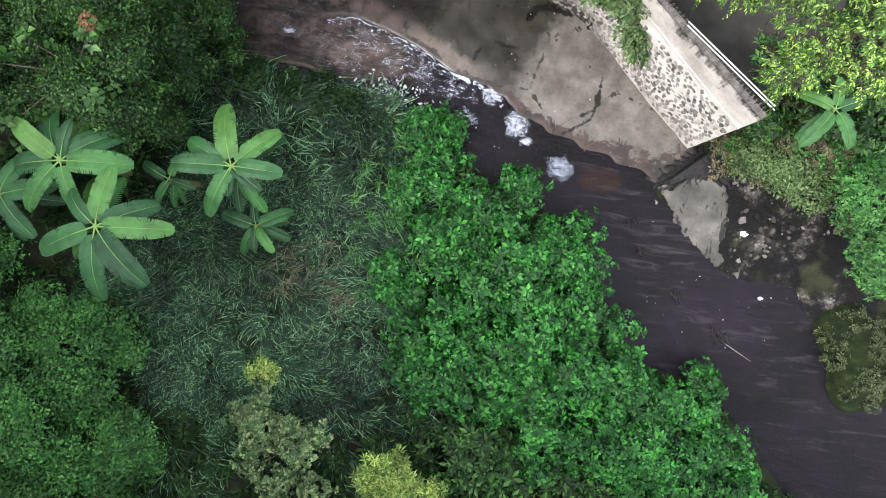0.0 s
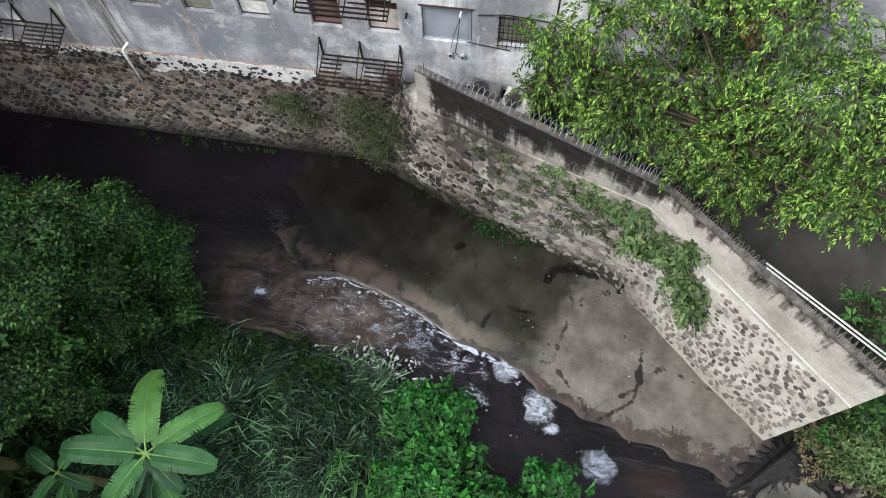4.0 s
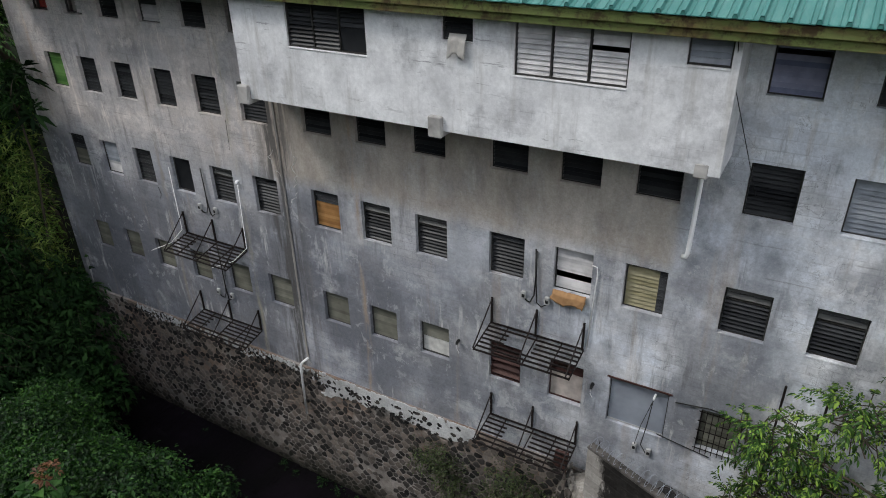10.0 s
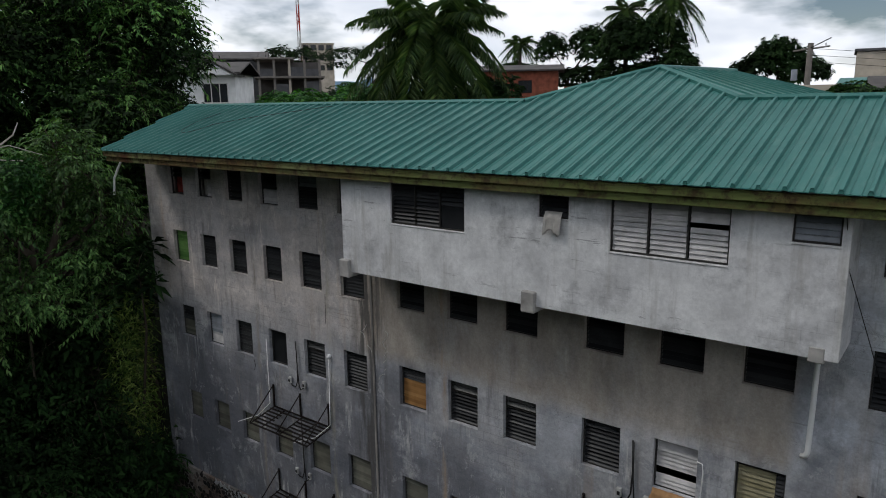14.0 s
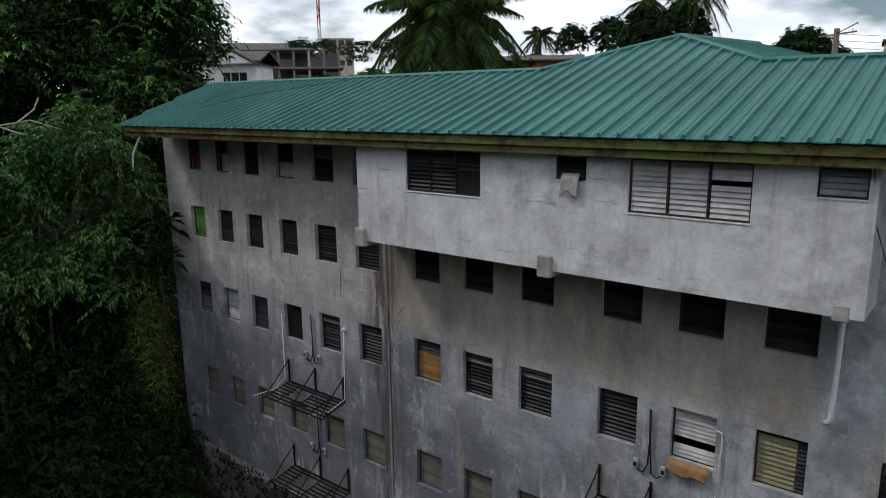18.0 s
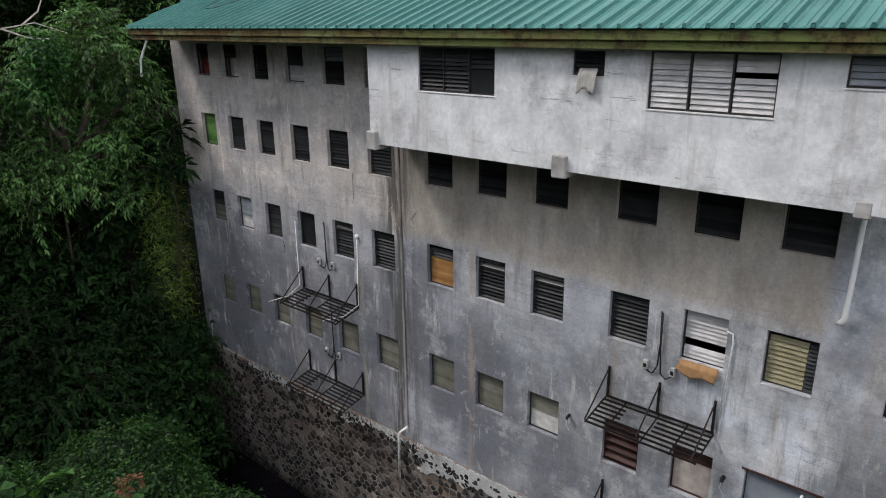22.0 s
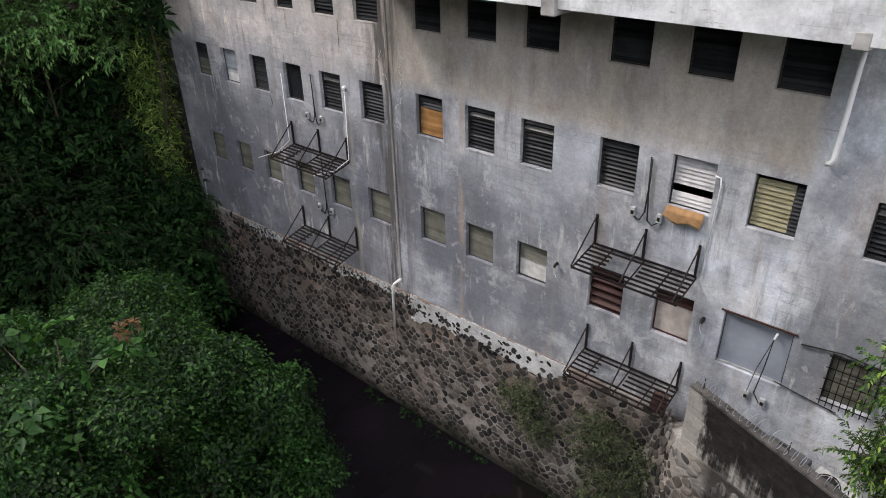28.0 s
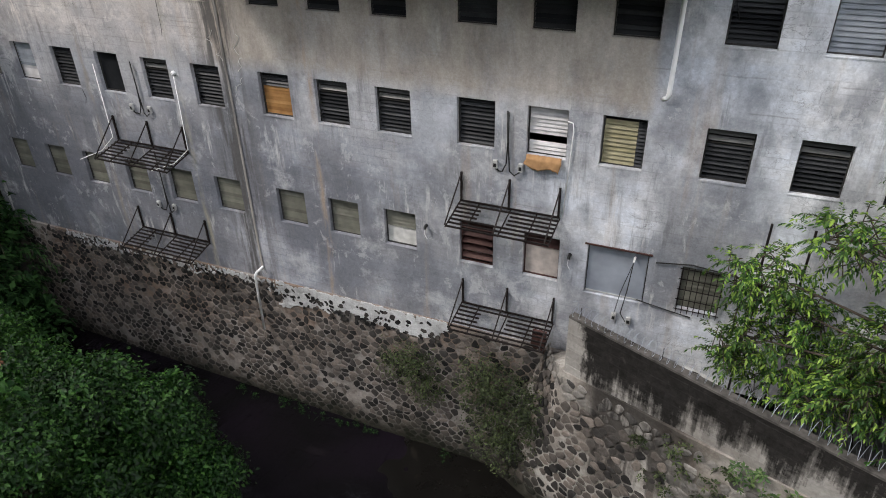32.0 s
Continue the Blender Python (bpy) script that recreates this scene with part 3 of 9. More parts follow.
def slab_material():
    m = Mat("broken_concrete")
    c = m.ramp(m.noise(0.9, 7, 0.62), (0.35, (0.038, 0.038, 0.032)), (0.55, (0.074, 0.072, 0.062)), (0.7, (0.12, 0.113, 0.10)))
    seep = m.noise(1.5, 9, 0.72, (1.9, 0.5, 1), 0.5)
    c = m.mix(m.ramp(seep, (0.545, 0.0), (0.575, 0.9)), c, (0.013, 0.012, 0.011))
    c = m.mix(m.ramp(m.noise(5.5, 8, 0.75), (0.60, 0.0), (0.66, 0.6)), c, (0.035, 0.032, 0.028))
    return m.done(c, 0.85, m.noise(9, 8, 0.7), 0.5, 0.03, spec=0.2)


def roof_material(name="green_metal"):
    m = Mat(name)
    c = m.ramp(m.noise(0.5, 6, 0.6), (0.3, (0.026, 0.122, 0.108)), (0.7, (0.050, 0.182, 0.160)))
    c = m.mix(m.ramp(m.noise(4.5, 8, 0.7, (1.6, 0.16, 1)), (0.50, 0.0), (0.68, 0.55)), c, (0.10, 0.225, 0.195))
    c = m.mix(m.ramp(m.noise(5, 7, 0.7), (0.68, 0.0), (0.76, 0.7)), c, (0.09, 0.10, 0.075))
    return m.done(c, 0.5, m.noise(20, 4), 0.1, 0.004, 0.0, 0.3)


def fascia_material():
    m = Mat("rusted_fascia")
    c = m.ramp(m.noise(0.9, 6, 0.6, (1, 1, 2)), (0.35, (0.10, 0.045, 0.022)), (0.5, (0.15, 0.12, 0.05)), (0.65, (0.19, 0.20, 0.085)))
    c = m.mix(m.math("MULTIPLY", m.ramp(m.math("DIVIDE", m.math("ADD", m.axis("X"), 20), 20), (0.40, 0.0), (0.66, 1.0)), m.ramp(m.noise(1.2, 8, 0.7, (0.6, 1, 2)), (0.40, 0.2), (0.52, 0.95))), c, (0.125, 0.155, 0.05))
    c = m.mix(m.ramp(m.noise(5, 8, 0.72), (0.48, 0.0), (0.60, 0.85)), c, (0.045, 0.024, 0.015))
    return m.done(c, 0.85, m.noise(14, 6, 0.7), 0.4, 0.01)


def bark_material():
    m = Mat("bark")
    c = m.ramp(m.noise(3, 7, 0.65, (1, 1, 0.3)), (0.3, (0.03, 0.024, 0.018)), (0.7, (0.10, 0.082, 0.064)))
    return m.done(c, 0.95, m.noise(9, 7, 0.7, (1, 1, 0.3)), 0.8, 0.03)


def banana_material():
    m = Mat("banana_leaf")
    c = m.ramp(m.object_random(), (0.0, (0.012, 0.046, 0.018)), (0.5, (0.024, 0.088, 0.027)), (0.85, (0.044, 0.142, 0.034)), (1.0, (0.072, 0.160, 0.036)))
    c = m.mix(1.0, c, m.ramp(m.noise(2.2, 6, 0.65), (0.35, 0.70), (0.7, 1.2)), "MULTIPLY")
    mat = m.done(c, 0.5, m.noise(25, 3, 0.5), 0.2, 0.01, spec=0.25)
    tr = m.n.new("ShaderNodeBsdfTranslucent")
    m.l.new(m.mix(1.0, c, (1.1, 1.3, 0.5), "MULTIPLY"), tr.inputs["Color"])
    ms = m.n.new("ShaderNodeMixShader")
    ms.inputs["Fac"].default_value = 0.22
    m.l.new(m.bsdf.outputs["BSDF"], ms.inputs[1])
    m.l.new(tr.outputs["BSDF"], ms.inputs[2])
    m.l.new(ms.outputs["Shader"], m.n["Material Output"].inputs["Surface"])
    return mat


def louvre_glass(name, low, high, rough=0.38):
    m = Mat(name)
    c = m.ramp(m.object_random(), (0.0, low), (1.0, high))
    c = m.mix(1.0, c, m.ramp(m.noise(4, 5), (0.3, 0.75), (0.7, 1.15)), "MULTIPLY")
    return m.done(c, rough, spec=0.12)


def foam_material(name, low, high, patch=False):
    """Foam that breaks up into bubbles and gaps."""
    m = Mat(name)
    mat = m.done(m.ramp(m.noise(14, 5), (0.3, (0.27, 0.30, 0.37)), (0.7, (0.52, 0.56, 0.64))), 0.75, m.noise(22, 5), 0.5, 0.01)
    froth = m.noise(3.2, 8, 0.72, (0.75, 1.5, 1), 0.9, 0.5)
    if patch:
        gen = m.n.new("ShaderNodeSeparateXYZ")
        m.l.new(m.n.new("ShaderNodeTexCoord").outputs["Generated"], gen.inputs[0])
        gx, gy = m.math("SUBTRACT", gen.outputs["X"], 0.5), m.math("SUBTRACT", gen.outputs["Y"], 0.5)
        far = m.math("ADD", m.math("MULTIPLY", gx, gx), m.math("MULTIPLY", gy, gy))
        froth = m.math("SUBTRACT", m.math("ADD", froth, 0.20), m.math("MULTIPLY", far, 3.2))
    gap = m.ramp(froth, (low, 0.0), (high, 0.5 if "thin" in name else 0.62 if patch else 0.9))
    clear = m.n.new("ShaderNodeBsdfTransparent")
    ms = m.n.new("ShaderNodeMixShader")
    m.l.new(gap, ms.inputs["Fac"])
    m.l.new(clear.outputs["BSDF"], ms.inputs[1])
    m.l.new(m.bsdf.outputs["BSDF"], ms.inputs[2])
    m.l.new(ms.outputs["Shader"], m.n["Material Output"].inputs["Surface"])
    return mat


def casing_material():
    m = Mat("stained_casing")
    c = m.ramp(m.noise(1.8, 7, 0.7, (2, 2, 0.25)), (0.32, (0.15, 0.14, 0.132)), (0.5, (0.33, 0.31, 0.29)), (0.68, (0.46, 0.425, 0.37)))
    return m.done(c, 0.92, m.noise(12, 7, 0.7), 0.4, 0.01)


CASING = casing_material()
CORBEL = plain("weathered_beam_end", (0.40, 0.385, 0.365), 0.92, 0.0, 0.45, 2.5)
SOOTY = plain("sooty_coping", (0.10, 0.092, 0.085), 0.95, 0.0, 0.7, 5)
FACADE, PLASTER, PARAPET = facade_material(), plaster_pale(), parapet_material()
OLD_PLASTER = mortar_material("old_white_plaster", ((0.26, 0.26, 0.26), (0.50, 0.50, 0.50), (0.66, 0.66, 0.66)), 0.0)
MORTAR = mortar_material("lime_mortar", ((0.12, 0.110, 0.102), (0.235, 0.216, 0.20), (0.37, 0.343, 0.32)), 0.85)
MORTAR_PALE = mortar_material("pale_lime_mortar", ((0.13, 0.12, 0.105), (0.32, 0.298, 0.268), (0.50, 0.475, 0.44)), 0.25, True)
STONE = stone_material("river_stone", (0.016, 0.0155, 0.0155), (0.052, 0.048, 0.045), (0.21, 0.178, 0.155), True, algae=True)
STONE_FAR = stone_material("river_stone_joined", (0.016, 0.0155, 0.0155), (0.052, 0.048, 0.045), (0.21, 0.178, 0.155), algae=True)
STONE_BAND = stone_material("dark_top_stone", (0.008, 0.008, 0.008), (0.024, 0.023, 0.023), (0.07, 0.062, 0.056))
STONE_WALL = stone_material("wall_stone", (0.060, 0.057, 0.054), (0.165, 0.154, 0.142), (0.30, 0.28, 0.255), True, True)
STONE_WALL_FAR = stone_material("wall_stone_joined", (0.060, 0.057, 0.054), (0.165, 0.154, 0.142), (0.30, 0.28, 0.255), False, True)
WET_WOOD = plain("black_wet_wood", (0.014, 0.012, 0.011), 0.5, 0.0, 0.6, 9)
GRAVEL = gravel_material()
APRON, WATER, EARTH = apron_material(), water_material(), earth_material()
ROOF, FASCIA, BARK = roof_material(), fascia_material(), bark_material()
BANANA = banana_material()
SLAT_DARK = louvre_glass("dark_louvre_glass", (0.014, 0.015, 0.017), (0.050, 0.052, 0.055), 0.28)
SLAT_DIM = louvre_glass("dim_louvre_glass", (0.06, 0.062, 0.06), (0.12, 0.12, 0.115), 0.3)
SLAT_GREY = louvre_glass("grey_louvre_glass", (0.20, 0.22, 0.25), (0.32, 0.34, 0.37), 0.3)
# bluish reflection put into the slats' own colour
SLAT_BLUE = louvre_glass("bluish_louvre_glass", (0.16, 0.18, 0.28), (0.30, 0.31, 0.42), 0.3)
SLAT_PALE = louvre_glass("frosted_louvre_glass", (0.46, 0.45, 0.45), (0.66, 0.64, 0.63), 0.3)
SLAT_OLIVE = louvre_glass("olive_louvre", (0.115, 0.113, 0.092), (0.185, 0.182, 0.15), 0.4)
SLAT_YELLOW = louvre_glass("yellowed_louvre", (0.26, 0.235, 0.135), (0.34, 0.31, 0.20), 0.4)
SLAT_GREEN = louvre_glass("green_louvre", (0.06, 0.15, 0.035), (0.14, 0.27, 0.08), 0.4)
SLAT_ORANGE = louvre_glass("orange_wood_louvre", (0.26, 0.13, 0.045), (0.42, 0.23, 0.09), 0.6)
SLAT_BROWN = louvre_glass("brown_louvre", (0.045, 0.022, 0.02), (0.08, 0.042, 0.036), 0.5)
WHITE_PAINT = plain("white_paint", (0.62, 0.61, 0.58), 0.7)
PINK_BOARD = plain("pinkish_board", (0.50, 0.44, 0.40), 0.8)
IRON = plain("rusty_black_iron", (0.022, 0.017, 0.016), 0.6, 0.3, 0.5, 14)
FRAME_MAT = plain("dark_aluminium", (0.05, 0.048, 0.045), 0.45, 0.4)
BROWN_FRAME = plain("brown_frame", (0.07, 0.035, 0.03), 0.6)
PIPE_WHITE = plain("white_plastic_pipe", (0.86, 0.86, 0.86), 0.35, 0.0, 0.10)
RAIN_WHITE = plain("white_painted_pipe", (0.93, 0.93, 0.92), 0.3, 0.0, 0.05)
BOX_GREY = plain("grey_box", (0.44, 0.44, 0.43), 0.6)
POLE_PALE = plain("pale_painted_pole", (0.42, 0.42, 0.41), 0.6)
PIPE_BLACK = plain("black_cable", (0.018, 0.018, 0.018), 0.5)
STEEL = plain("galvanised_sheet", (0.33, 0.36, 0.41), 0.36, 0.1, 0.35, 1.2)
OLD_SHEET = plain("old_corrugated_sheet", (0.085, 0.085, 0.088), 0.7, 0.0, 0.5, 2.0)
FOAM, FOAM_THIN = foam_material("foam", 0.40, 0.52), foam_material("thin_foam", 0.50, 0.70)
FOAM_PATCH = foam_material("foam_raft", 0.40, 0.72, True)
TRASH_WHITE = plain("white_litter", (0.75, 0.75, 0.75), 0.6)
LITTER = plain("soiled_litter", (0.34, 0.34, 0.36), 0.7, 0.0, 0.7, 9)
CLOTH_GREY = plain("grey_cloth", (0.45, 0.43, 0.40), 0.95)
CLOTH_ORANGE = plain("orange_cloth", (0.40, 0.23, 0.11), 0.9, 0.0, 0.35, 5)
CLOTH_RED = plain("red_cloth", (0.35, 0.06, 0.05), 0.9, 0.0, 0.6, 5)
# rooms and soffit: their dimness put into one dark tone
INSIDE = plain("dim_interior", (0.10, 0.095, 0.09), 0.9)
TERRACE = plain("stained_concrete", (0.032, 0.030, 0.027), 0.95, 0.0, 0.5, 1.2)
BRICK_RED = plain("red_brick_wall", (0.28, 0.09, 0.055), 0.9, 0.0, 0.4, 3)
HOUSE_WHITE = plain("house_white", (0.84, 0.84, 0.83), 0.85, 0.0, 0.15, 1.5)
HOUSE_GREY = plain("house_grey", (0.10, 0.10, 0.105), 0.85, 0.0, 0.3, 1.5)
HOUSE_BEIGE = plain("house_beige", (0.50, 0.44, 0.36), 0.85, 0.0, 0.25, 1.0)
ROOF_GREY = plain("grey_roof", (0.085, 0.078, 0.074), 0.7, 0.0, 0.3, 1.2)
WINDOW_DARK = plain("far_window_glass", (0.025, 0.028, 0.032), 0.2)
POLE_MAT = plain("weathered_pole", (0.20, 0.18, 0.16), 0.9)
MAST_RED = plain("mast_red", (0.40, 0.05, 0.04), 0.6)
# distance haze is put into the hill's blue
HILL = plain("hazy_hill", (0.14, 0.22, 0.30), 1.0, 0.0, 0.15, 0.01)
LEAF_BUSH = leaf_material("bright_bush_leaf", (0.005, 0.036, 0.007), (0.017, 0.100, 0.016), (0.060, 0.245, 0.040), 0.45, 0.9, 0.3, 0.6, (0.42, 1.35))
LEAF_TREE = leaf_material("tree_leaf", (0.005, 0.018, 0.004), (0.014, 0.048, 0.009), (0.066, 0.150, 0.032), 0.45, 0.9, 0.3, 0.6, (0.5, 1.4))
LEAF_CREEPER = leaf_material("creeper_leaf", (0.010, 0.036, 0.008), (0.022, 0.068, 0.014), (0.062, 0.14, 0.032), 0.42, 0.9, 0.3)
LEAF_VALLEY = leaf_material("valley_leaf", (0.030, 0.083, 0.022), (0.083, 0.181, 0.050), (0.194, 0.338, 0.106), 0.5, 0.5, 0.28, 0.55, (0.45, 1.4))
LEAF_SAGE = leaf_material("sage_leaf", (0.018, 0.046, 0.015), (0.060, 0.115, 0.040), (0.21, 0.26, 0.115), 0.5, 1.4, 0.25, 0.55, (0.5, 1.4))
LEAF_YELLOW = leaf_material("yellow_green_leaf", (0.045, 0.10, 0.018), (0.13, 0.22, 0.045), (0.36, 0.43, 0.12), 0.5)
LEAF_FRESH = leaf_material("fresh_leaf", (0.010, 0.050, 0.012), (0.030, 0.112, 0.024), (0.088, 0.220, 0.050), 0.5, 0.8, 0.3, 0.5, (0.5, 1.3))
LEAF_LIME = leaf_material("lime_leaf", (0.015, 0.043, 0.011), (0.062, 0.140, 0.029), (0.33, 0.48, 0.088), 0.36, 0.7, 0.34, 0.6, (0.42, 1.5))
LEAF_PALE = leaf_material("pale_leaf", (0.028, 0.062, 0.020), (0.070, 0.125, 0.045), (0.17, 0.23, 0.095))
# shade under and between leaves is put into this dark tone
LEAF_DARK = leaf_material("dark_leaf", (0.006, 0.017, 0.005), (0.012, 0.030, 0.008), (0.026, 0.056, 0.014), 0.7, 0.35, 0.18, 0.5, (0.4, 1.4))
# deep shade of the low gully trees is put into this leaf colour
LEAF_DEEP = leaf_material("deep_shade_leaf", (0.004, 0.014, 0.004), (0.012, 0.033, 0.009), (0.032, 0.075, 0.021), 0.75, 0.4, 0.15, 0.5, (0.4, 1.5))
LEAF_FEATHER = leaf_material("feathery_leaf", (0.039, 0.099, 0.027), (0.083, 0.192, 0.052), (0.189, 0.345, 0.094), 0.7, 0.3, 0.25, 0.5, (0.35, 1.6))
LEAF_GRASS = leaf_material("blue_green_blade", (0.003, 0.012, 0.005), (0.018, 0.050, 0.024), (0.15, 0.28, 0.14), 0.45, 0.6, 0.25, 0.70, (0.4, 1.4))
LEAF_PALM = leaf_material("palm_leaf", (0.026, 0.062, 0.024), (0.070, 0.125, 0.045), (0.15, 0.21, 0.08), 0.5)
LEAF_DRY = leaf_material("dry_growth", (0.06, 0.05, 0.03), (0.10, 0.085, 0.05), (0.17, 0.15, 0.09))
LEAF_OLIVE = leaf_material("olive_wall_leaf", (0.018, 0.026, 0.012), (0.045, 0.060, 0.026), (0.10, 0.125, 0.055), 0.5)

# ---------------------------------------------------------------- mesh helpers


class Build:
    """Collects boxes, tubes and sheets into one mesh."""

    def __init__(self):
        self.v, self.f = [], []

    def add(self, verts, faces):
        n = len(self.v)
        self.v += [tuple(p) for p in verts]
        self.f += [tuple(i + n for i in face) for face in faces]
        return self

    def box(self, x0, x1, y0, y1, z0, z1, c=0.0):
        if c <= 0:
            vs = [(x, y, z) for z in (z0, z1) for y in (y0, y1) for x in (x0, x1)]
            return self.add(vs, [(0, 2, 3, 1), (4, 5, 7, 6), (0, 1, 5, 4), (2, 6, 7, 3), (0, 4, 6, 2), (1, 3, 7, 5)])
        ring = lambda k: [(x0 + k, y0), (x1 - k, y0), (x1, y0 + k), (x1, y1 - k), (x1 - k, y1), (x0 + k, y1), (x0, y1 - k), (x0, y0 + k)]
        inner = [(min(max(x, x0 + c), x1 - c), min(max(y, y0 + c), y1 - c)) for x, y in ring(c)]
        vs = [(*p, z0) for p in inner] + [(*p, z0 + c) for p in ring(c)] + [(*p, z1 - c) for p in ring(c)] + [(*p, z1) for p in inner]
        fs = [tuple(range(7, -1, -1)), tuple(range(24, 32))]
        for lvl in range(3):
            fs += [(lvl * 8 + i, lvl * 8 + (i + 1) % 8, lvl * 8 + 8 + (i + 1) % 8, lvl * 8 + 8 + i) for i in range(8)]
        return self.add(vs, fs)

    def tube(self, points, radii, sides=6):
        points = [Vector(p) for p in points]
        if not hasattr(radii, "__len__"):
            radii = [radii] * len(points)
        vs, fs, side = [], [], None
        for i, p in enumerate(points):
            d = (points[min(i + 1, len(points) - 1)] - points[max(i - 1, 0)]).normalized()
            if side is None or abs(side.dot(d)) > 0.95:
                side = d.orthogonal()
            side = (side - d * side.dot(d)).normalized()
            up = d.cross(side)
            vs += [p + (side * math.cos(a) + up * math.sin(a)) * radii[i] for a in (k * math.tau / sides for k in range(sides))]
        for i in range(len(points) - 1):
            fs += [(i * sides + k, i * sides + (k + 1) % sides, (i + 1) * sides + (k + 1) % sides, (i + 1) * sides + k) for k in range(sides)]
        fs += [tuple(range(sides - 1, -1, -1)), tuple(range((len(points) - 1) * sides, len(points) * sides))]
        return self.add(vs, fs)

    def slab(self, outline, z_top, thick):
        """A flat slab with any outline; z_top may be a function of x and y."""
        top = z_top if callable(z_top) else (lambda x, y: z_top)
        n = len(outline)
        vs = [(x, y, top(x, y)) for x, y in outline] + [(x, y, top(x, y) - thick) for x, y in outline]
        return self.add(vs, [tuple(range(n)), tuple(range(2 * n - 1, n - 1, -1))] + [(i, i + n, (i + 1) % n + n, (i + 1) % n) for i in range(n)])

    def put(self, name, material, parent=None, label="", smooth=False):
        me = bpy.data.meshes.new(name)
        me.from_pydata(self.v, [], self.f)
        me.materials.append(material)
        if smooth:
            me.polygons.foreach_set("use_smooth", [True] * len(me.polygons))
        ob = new(name, me)
        if parent is not None:
            ob.parent = parent
        if label:
            tagged(ob, label)
        return ob


def thing(name, label, category, group="", kind="", at=(0, 0, 0)):
    """An empty that carries a thing's parts. Parts are built in world places, so it stands at the origin of those."""
    ob = new(name)
    ob.empty_display_size = 0.2
    return tagged(ob, label, category, group, kind)


def arrays(name, verts, tris, material, parent=None, label=""):
    """A mesh of many triangles from numpy arrays."""
    me = bpy.data.meshes.new(name)
    verts, tris = np.asarray(verts, np.float32), np.asarray(tris, np.int32)
    me.vertices.add(len(verts))
    me.vertices.foreach_set("co", verts.ravel())
    me.loops.add(tris.size)
    me.loops.foreach_set("vertex_index", tris.ravel())
    me.polygons.add(len(tris))
    me.polygons.foreach_set("loop_start", np.arange(0, tris.size, 3, dtype=np.int32))
    me.update(calc_edges=True)
    me.materials.append(material)
    ob = new(name, me)
    if parent is not None:
        ob.parent = parent
    if label:
        tagged(ob, label)
    return ob


def unit(a):
    return a / np.maximum(np.linalg.norm(a, axis=-1, keepdims=True), 1e-6)


def leaf_mesh(base, way, up, length, width, fold, droop):
    """Folded four-point leaves: base points, directions and upward sides."""
    n = len(base)
    side = unit(np.cross(way, up))
    lift = unit(np.cross(side, way))
    length, width = np.broadcast_to(length, n)[:, None], np.broadcast_to(width, n)[:, None]
    mid = base + way * length * 0.5
    tip = base + way * length - np.array([0, 0, 1.0]) * length * droop
    v = np.stack([base, mid - side * width * 0.5 + lift * width * fold, tip, mid + side * width * 0.5 + lift * width * fold], 1).reshape(-1, 3)
    k = np.arange(n)[:, None] * 4
    t = np.concatenate([k + [0, 1, 2], k + [0, 2, 3]], 1).reshape(-1, 3)
    return v, t


def crown_points(blobs, n, rng, low=-0.35, depth=0.22, rough=0.16):
    """Points with outward sides, spread over a crown of ellipsoids whose outline is uneven."""
    b = np.array(blobs, float)
    area = (b[:, 3] * b[:, 4] + b[:, 4] * b[:, 5] + b[:, 3] * b[:, 5])
    pick = rng.choice(len(b), n * 2, p=area / area.sum())
    d = rng.normal(size=(n * 2, 3))
    d[:, 2] = np.where(unit(d)[:, 2] < low, -d[:, 2], d[:, 2])
    d = unit(d)
    wob = np.sin(d @ np.array([3.1, 4.7, 2.3]) * 2.2 + pick * 1.7) * np.sin(d @ np.array([-4.1, 2.9, 5.3]) * 1.9 + pick)
    r = 1 + rough * wob - depth * rng.random(n * 2) ** 2
    c, s = b[pick, :3], b[pick, 3:]
    p = c + d * s * r[:, None]
    nrm = unit(d / s)
    inside = np.zeros(len(p), bool)
    for k in range(len(b)):
        q = (((p - b[k, :3]) / b[k, 3:]) ** 2).sum(1)
        inside |= (q < 0.62) & (pick != k)
    return p[~inside][:n], nrm[~inside][:n]


